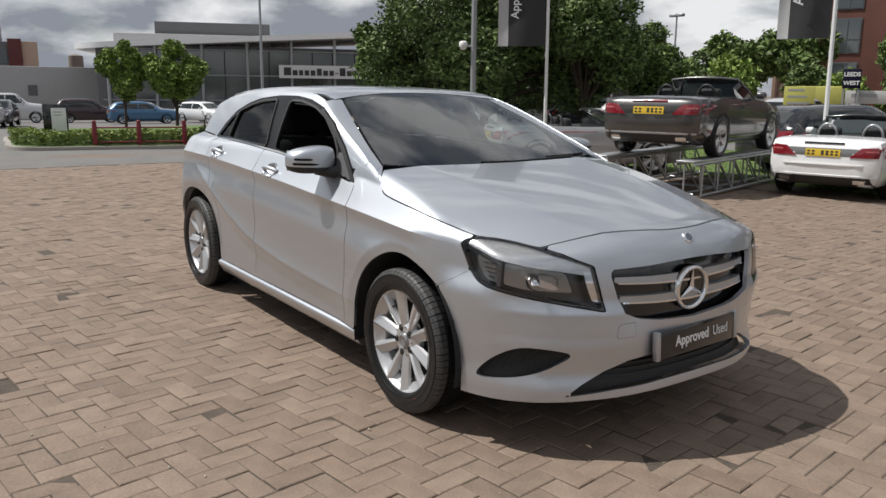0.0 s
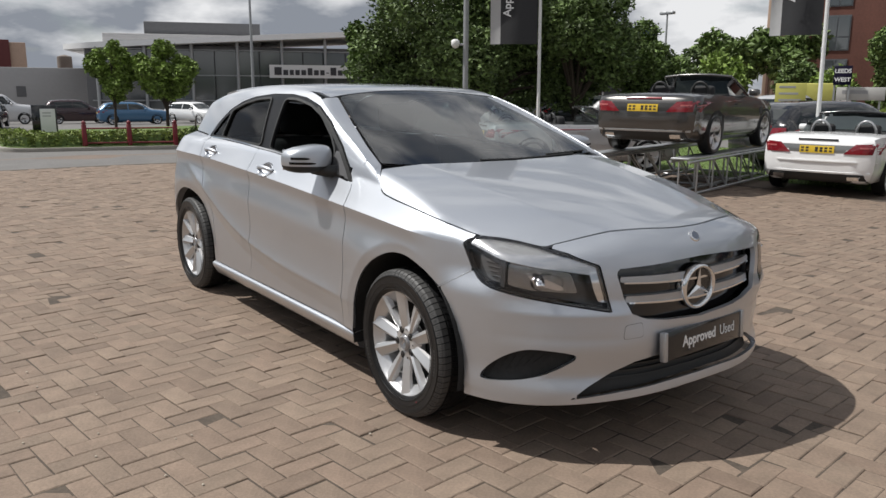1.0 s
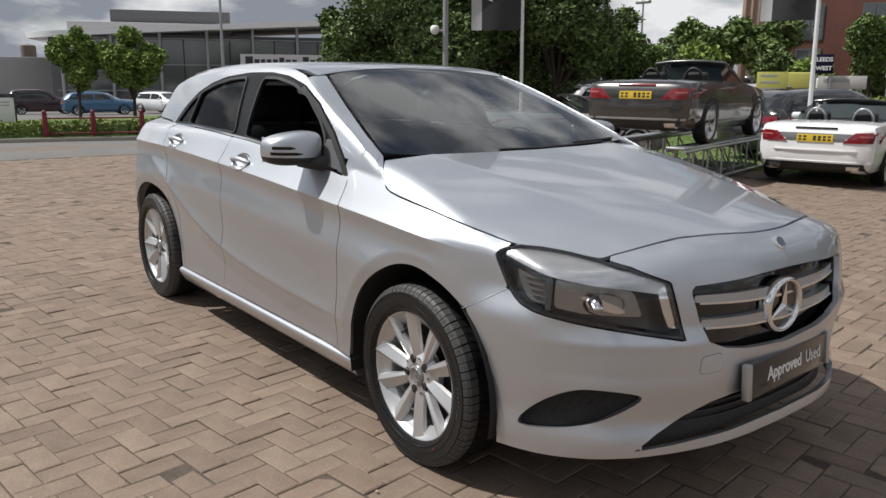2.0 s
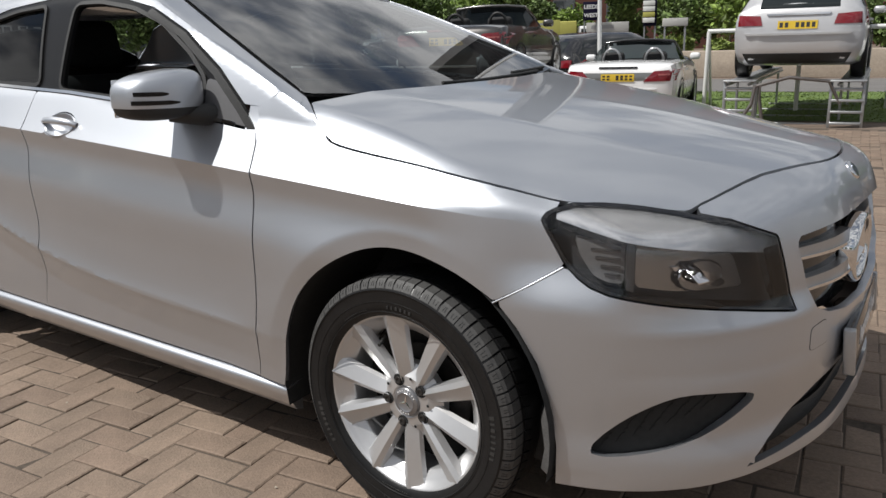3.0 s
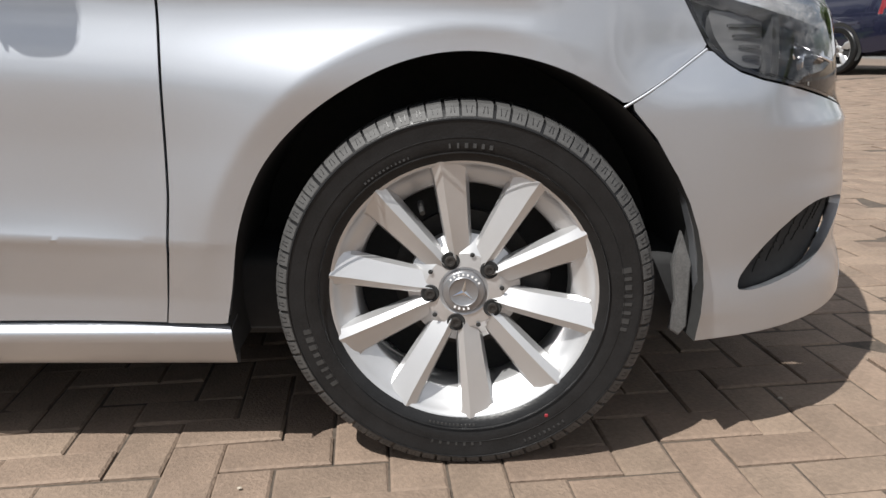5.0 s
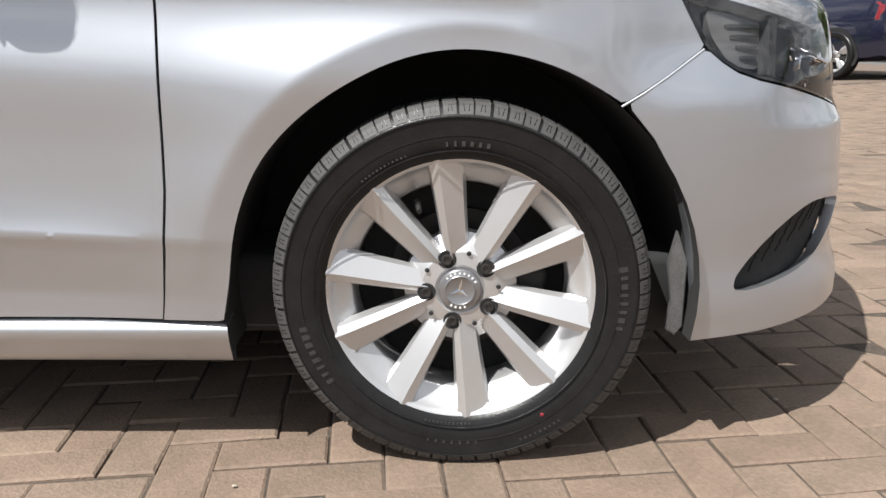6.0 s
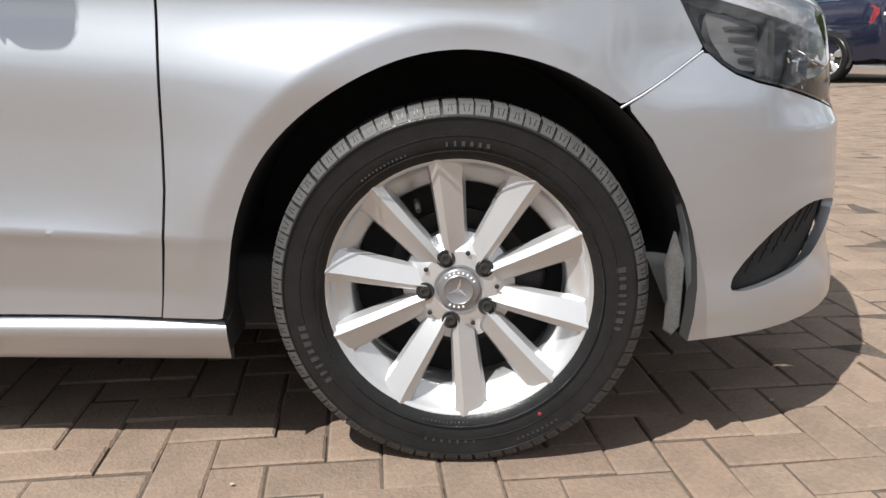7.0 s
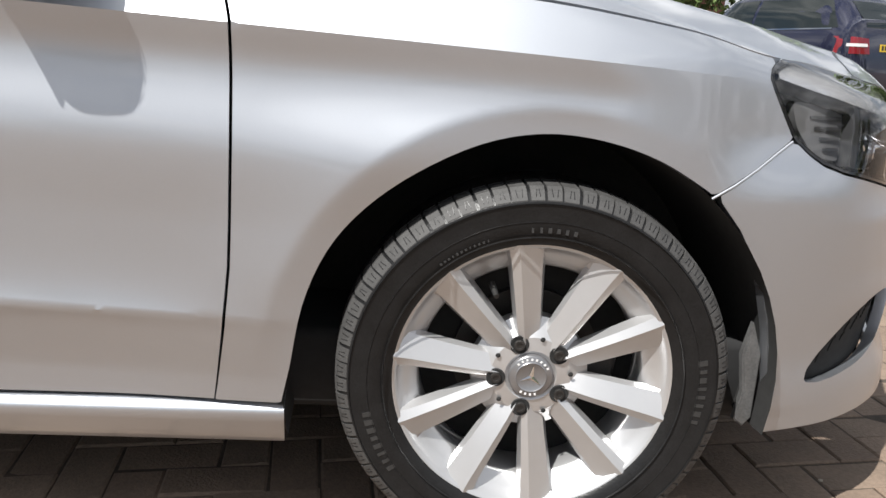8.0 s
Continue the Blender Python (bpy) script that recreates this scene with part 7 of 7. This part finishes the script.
cy = np.interp(d, cum, run_pts[:, 1]) + rng3.uniform(-0.30, 0.30, len(d))
cz = 0.36 * rng3.random(len(d)) ** 0.6 + 0.03 * np.sin(d * 5)
v, f = leaf_cloud(np.stack([cx, cy, cz], 1), 0.045, rng3)
tagged(part("hedge_leaves", mesh_of("hedge_leaves", v, f, LEAF_HEDGE, smooth=False), LEAF_HEDGE, hedge, "dense small hedge leaves"), kind="stuff")
core = bmesh.new()
for a, b in zip(run_pts, run_pts[1:]):
    p, q = Vector((*a, 0.0)), Vector((*b, 0.0))
    way = (q - p).normalized()
    side = Vector((-way.y, way.x, 0)) * 0.26
    vs = [core.verts.new(c) for c in (p - side, p + side, q + side, q - side)]
    vt = [core.verts.new(c.co + Vector((0, 0, 0.27))) for c in vs]
    core.faces.new(vt)
    for k in range(4):
        core.faces.new((vs[k], vs[(k + 1) % 4], vt[(k + 1) % 4], vt[k]))
bmesh.ops.recalc_face_normals(core, faces=core.faces)
part("hedge_core", core, LEAF_DARK, hedge, "dark twigs inside the hedge")
tree("shrub", "small dark clipped cone at the hedge end", -16.95, 4.15, iz + 0.1, [(0, 0, 0.12, 0.17), (0, 0, 0.3, 0.14), (0, 0, 0.45, 0.09)], 0.03, LEAF_DARK, 0.04, 1500, 61, category="shrub")
RED_PAINT = material("dark red fence paint", (0.16, 0.012, 0.02), 0.5, vary=0.15)
fence = thing("red_fence", "low dark red post-and-rail fence before the hedge", "fence", Matrix.Translation((0, 0, iz + 0.12)))
posts = [(-18.02, 1.75), (-17.72, 2.75), (-17.38, 3.80)]
for x, y in posts:
    part("post", box_bm(x - 0.05, x + 0.05, y - 0.05, y + 0.05, -0.02, 0.56, 0.012), RED_PAINT, fence)
    part("post_cap", lathe_bm([(0.0, 0.66), (0.045, 0.63), (0.055, 0.58), (0.03, 0.555)], 14, Matrix.Translation((x, y, 0))), RED_PAINT, fence)
for (x0, y0), (x1, y1) in zip(posts, posts[1:]):
    for z in (0.10, 0.46):
        part("rail", tube_bm([(x0, y0, z), (x1, y1, z)], 0.022, 6), RED_PAINT, fence)
info = thing("information_board", "black standing sign with a pale notice panel", "sign", Matrix.Translation((-20.0, 1.25, gz(-20, 1.25))) @ pose(0, 0, 0, 0, 0, 78))
part("frame", box_bm(-0.30, 0.30, -0.05, 0.05, 0.2, 1.12, 0.015), GLOSS_BLACK, info)
part("foot", box_bm(-0.28, -0.06, -0.06, 0.06, 0.0, 0.25, 0.01), GLOSS_BLACK, info)
part("notice", box_bm(-0.10, 0.26, -0.056, -0.048, 0.32, 1.02, 0.003), PAPER, info, "pale notice")
for k in range(2):
    part("notice_bar", box_bm(-0.04, 0.16, -0.058, -0.0555, 0.90 - 0.08 * k, 0.925 - 0.08 * k), GREY_PRINT, info)

# ---- signs on the far verge ----
NAVY_SIGN = material("dark navy sign", (0.014, 0.012, 0.03), 0.85, ior=1.2)


def verge_sign(name, x, y, z0, w, z_low, z_top, mat, label, bars=0, text=(), heading=-25):
    s = thing(name, label, "sign", Matrix.Translation((x, y, z0)) @ pose(0, 0, 0, 0, 0, heading))
    for dx in (-w * 0.4, w * 0.4):
        part("leg", box_bm(dx - 0.03, dx + 0.03, -0.03, 0.03, 0, z_low - z0 + 0.05), POLE_GREY, s)
    part("panel", box_bm(-w / 2, w / 2, -0.06, -0.0, z_low - z0, z_top - z0, 0.01), mat, s)
    for k in range(bars):
        zz = z_top - z0 - (z_top - z_low) * (k + 0.7) / (bars + 0.4)
        part("text_bar", box_bm(-w * 0.38, w * (0.15 + 0.2 * ((k * 7) % 3) / 2), -0.064, -0.058, zz, zz + (z_top - z_low) * 0.28 / max(1, bars)), GREY_PRINT if mat is not NAVY_SIGN else WHITE_PRINT, s)
    flat = Matrix(((1, 0, 0, 0), (0, 0, -1, 0), (0, 1, 0, 0), (0, 0, 0, 1)))
    for k, (line, size, dz) in enumerate(text):
        words("sign_lettering", line, size, WHITE_PRINT, s, Matrix.Translation((0, -0.064, dz - z0)) @ flat, "white capital lettering", bold=0.006)
    return s


YELLOW_BOARD = material("yellow board", (0.46, 0.44, 0.11), 0.6, vary=0.06)
GREY_SIGN = material("pale grey sign", (0.50, 0.49, 0.47), 0.6, vary=0.04)
verge_sign("notice_board", -11.85, 23.75, 0.14, 1.0, 0.75, 1.75, YELLOW_BOARD, "yellow notice board with small faint text", 4, heading=28)
verge_sign("place_sign", -10.42, 24.45, 0.2, 0.56, 1.70, 2.34, NAVY_SIGN, "dark navy place sign with white capitals", 0, (("LEEDS", 0.19, 2.16), ("WEST", 0.19, 1.87)), heading=25)
verge_sign("name_sign", -9.97, 24.9, 0.2, 1.5, 1.18, 1.62, GREY_SIGN, "pale grey name sign with dark bars", 1, heading=25)
verge_sign("roadside_board", -12.9, 22.9, 0.14, 0.7, 0.75, 1.15, PAPER, "white roadside board with dark bars", 1, heading=28)
verge_sign("sign_totem", -9.42, 27.75, 0.14, 0.50, 1.46, 2.62, NAVY_SIGN, "dark sign totem with pale panels", 0, heading=20)
totem = thing("totem_panel", "pale panels on the dark totem", "sign", Matrix.Translation((-9.44, 27.66, 0.3)) @ pose(0, 0, 0, 0, 0, 20))
for k in range(4):
    part("panel", box_bm(-0.22, 0.22, -0.03, -0.01, 1.28 + 0.21 * k, 1.46 + 0.21 * k, 0.005), (PAPER, YELLOW_BOARD, PAPER, PAPER)[k], totem)
verge_sign("roadside_board", -7.3, 24.25, 0.14, 0.82, 1.40, 1.66, GREY_SIGN, "pale grey roadside board", 0, heading=20)
lorry = thing("small_lorry", "white-cabbed lorry with a yellow body on the far road", "lorry", Matrix.Translation((-16.0, 33.6, 0.35)) @ pose(0, 0, 0, 0, 0, 27))
part("cargo_body", box_bm(-1.3, 0.75, -0.7, 0.7, 0.45, 1.5, 0.05), YELLOW_BOARD, lorry, "yellow cargo body")
part("cab", box_bm(0.80, 1.45, -0.65, 0.65, 0.35, 1.25, 0.12, 3), WHITE_PAINT, lorry, "white cab")
part("cab_window", box_bm(0.95, 1.40, -0.66, 0.66, 0.85, 1.12, 0.03), DARK_GLASS, lorry)
for x in (-0.9, 1.1):
    for s in (-1, 1):
        part("wheel", lathe_bm([(0.0, 0.08), (0.2, 0.08), (0.25, 0.05), (0.25, -0.08), (0.0, -0.08)], 20, Matrix.Translation((x, s * 0.6, 0.25)) @ pose(0, 0, 0, 90, 0, 0)), RUBBER, lorry)

# ---- buildings ----
GREY_WALL = material("grey cladding", (0.387, 0.378, 0.378), 0.7, vary=0.05, scale=0.3)
DARK_CLAD = material("dark cladding", (0.12, 0.12, 0.125), 0.6, vary=0.08, scale=0.4)
WHITE_EDGE = material("pale roof edge", (0.80, 0.80, 0.80), 0.5, vary=0.04)
SHOP_GLASS = material("showroom glass", (0.07, 0.08, 0.085), 0.08, 0, 0, ior=1.9)
SIGN_WHITE = material("white sign board", (0.62, 0.62, 0.62), 0.5)
SIGN_INK = material("dark sign ink", (0.03, 0.03, 0.035), 0.6)
RED_BRICK = material("red brick", (0.125, 0.052, 0.038), 0.9, vary=0.22, scale=0.8, bump=0.2, bump_scale=12)
BEIGE_CLAD = material("beige cladding", (0.42, 0.30, 0.23), 0.8, vary=0.1, scale=0.5)

UF, NF = Vector((0.371, 0.928, 0)), Vector((0.928, -0.371, 0))
facade = Matrix.Translation((-83.2, 16.05, -2.6)) @ Matrix((UF, -NF, Vector((0, 0, 1)))).transposed().to_4x4()
show = thing("showroom", "glazed car showroom with a pale curved roof edge", "showroom", facade)
part("wall", box_bm(1.0, 62, 0.6, 16, 0, 8.4, 0.05), DARK_CLAD, show, "dark inner wall")
roof_pts = [(-1.0, 1.2), (2, -0.4), (10, -1.6), (20, -2.0), (34, -1.8), (50, -0.5), (63, 1.5), (63, 16), (-1.0, 16)]
rb = prism_bm(roof_pts, 0.55, Matrix.Translation((0, 0, 7.9)), 0.0)
for vv in rb.verts:
    vv.co.z += 0.058 * vv.co.x
part("roof", rb, WHITE_EDGE, show, "pale overhanging roof")
for k in range(13):
    x = 2.2 + 4.6 * k
    part("column", tube_bm([(x, -0.3, 0), (x, -0.3, 8.0 + 0.058 * x)], 0.16, 10), POLE_GREY, show)
    for j in range(3):
        part("window_pane", box_bm(x + 0.12, x + 2.20, 0.35, 0.45, 0.3 + 2.6 * j, 2.7 + 2.6 * j), SHOP_GLASS, show, "dark showroom pane")
        part("window_pane", box_bm(x + 2.32, x + 4.48, 0.35, 0.45, 0.3 + 2.6 * j, 2.7 + 2.6 * j), SHOP_GLASS, show, "dark showroom pane")
for j in range(3):
    part("transom", box_bm(1.5, 62, 0.28, 0.36, 2.75 + 2.6 * j, 2.87 + 2.6 * j), POLE_GREY, show)
signb = part("sign_board", box_bm(19.2, 28.6, -1.2, -1.0, 5.2, 6.55), SIGN_WHITE, show, "white sign board")
widths = (0.75, 0.5, 0.42, 0.46, 0.5, 0.5, 0.5, 0.46, 0.3, 0.62, 0.5, 0.5, 0.46)
xx = 19.7
for k, w in enumerate(widths):
    tall = 0.82 if k in (0, 9) else (0.74 if k == 5 else 0.54)
    part("sign_bar", box_bm(xx, xx + w, -1.24, -1.2, 5.50 if k != 8 else 5.70, 5.50 + tall if k != 8 else 5.80), SIGN_INK, signb, "dark sign bar")
    xx += w + 0.17
part("plant_room", box_bm(6.6, 18.6, 3.5, 14, 8.6, 11.0, 0.05), DARK_CLAD, show, "dark plant room on the roof")
part("roof_terrace", box_bm(2.5, 18.6, 3.0, 14, 8.4, 9.7, 0.05), GREY_WALL, show)
wallb = thing("grey_warehouse", "long plain grey clad wall beyond the car park", "warehouse", Matrix.Translation((-91.4, 9.0, -2.6)) @ pose(0, 0, 0, 0, 0, 80))
part("wall", box_bm(-45, 16, 0, 10, 0, 6.15, 0.05), GREY_WALL, wallb)
part("wall_vent", box_bm(3.0, 3.9, -0.06, 0.02, 3.1, 4.2), DARK_CLAD, wallb)
part("door", box_bm(6.5, 12, -0.06, 0.02, 0, 1.9), DARK_CLAD, wallb)
off = thing("office_block", "grey and dark red office block behind the wall", "office block", Matrix.Translation((-116, 12.5, -2.6)) @ pose(0, 0, 0, 0, 0, 82))
part("wing", box_bm(-20, 1.9, 0, 12, 0, 9.8, 0.05), DARK_CLAD, off)
part("stair_tower", box_bm(1.5, 3.1, -0.3, 12, 0, 10.2, 0.05), material("dark red cladding", (0.10, 0.02, 0.02), 0.7), off)
part("end_block", box_bm(3.1, 5.0, 0, 12, 0, 9.9, 0.05), BEIGE_CLAD, off)
part("roof_box", box_bm(-20, 0.9, 1, 10, 9.8, 12.0, 0.05), GREY_WALL, off)
for j in range(2):
    part("window_band", box_bm(-19, 1.3, -0.06, 0.02, 4.4 + 2.6 * j, 6.2 + 2.6 * j), SHOP_GLASS, off)
chim = thing("round_tower", "small brown round tower on the skyline", "tower", Matrix.Translation((-134.2, 26.1, -3)))
part("drum", lathe_bm([(0.0, 9.6), (1.05, 9.3), (1.1, 8.9), (1.1, 0)], 24), material("brown tower", (0.17, 0.14, 0.12), 0.8, vary=0.1), chim)

bb = thing("brick_building", "red brick building of several storeys with dark windows", "building", Matrix.Translation((-30.5, 53.3, -0.3)) @ pose(0, 0, 0, 0, 0, 24))
part("wall", box_bm(2.2, 70, 0, 14, 0, 14.5, 0.04), RED_BRICK, bb, "red brick wall")
part("end_bay", box_bm(0, 2.3, -0.5, 14, 0, 12.5, 0.04), BEIGE_CLAD, bb, "beige clad end bay")
for k in range(4):
    part("bay_fin", box_bm(0.25 + 0.5 * k, 0.40 + 0.5 * k, -0.58, -0.48, 0, 12.5), material("brown fin", (0.16, 0.09, 0.07), 0.8), bb)
FRAME_GREY = material("grey window frame", (0.12, 0.13, 0.14), 0.5)
for k in range(14):
    x = 3.9 + 4.1 * k
    for j in range(4):
        z = 1.6 + 3.1 * j
        win = part("window", box_bm(x, x + 1.7, -0.05, 0.03, z, z + 2.5), FRAME_GREY, bb, "grey framed window")
        for a in range(2):
            for b, (lo, hi) in enumerate(((0.08, 0.9), (1.0, 2.42))):
                part("pane", box_bm(x + 0.08 + 0.82 * a, x + 0.80 + 0.82 * a, -0.075, -0.045, z + lo, z + hi), SHOP_GLASS, win)
    part("string_course", box_bm(x - 1.9, x + 2.2, -0.10, 0.0, 13.4, 13.7), CONCRETE, bb)
part("roof", box_bm(2.0, 70.2, -0.3, 14.2, 14.5, 15.0), DARK_CLAD, bb, "dark flat roof")
office = thing("blue_box_building", "small blue-grey block on the skyline", "building", Matrix.Translation((-35, 44.2, -0.3)))
part("block", box_bm(-0.6, 0.8, -0.6, 0.8, 0, 6.3), material("blue-grey cladding", (0.06, 0.11, 0.18), 0.6, vary=0.05), office)
for x, y, h, seed in ((11.5, 19.5, 3.2, 71), (16.0, 17.0, 3.6, 72), (8.0, 23.5, 3.4, 73)):
    tree("broad_tree", "leafy dark tree behind the parked cars", x, y, gz(x, y), lumps(0, 0, h, 1.9, 1.9, 1.7, 14, 1.1, seed), 0.16, LEAF_DARK, 0.13, 9000, seed, group="broad trees")

# unseen trees added behind the camera for paint and glass to reflect
for k in range(16):
    a = radians(195 + 10.5 * k)
    x, y = 45 * math.cos(a), 45 * math.sin(a)
    tree("far_tree", "unseen leafy tree added behind the camera", x, y, gz(x, y), lumps(0, 0, 3.6, 2.6, 2.6, 1.8, 9, 1.7, 80 + k), 0.2, LEAF_MID if k % 2 else LEAF_DARK, 0.42, 1300, 80 + k, group="trees round the forecourt")
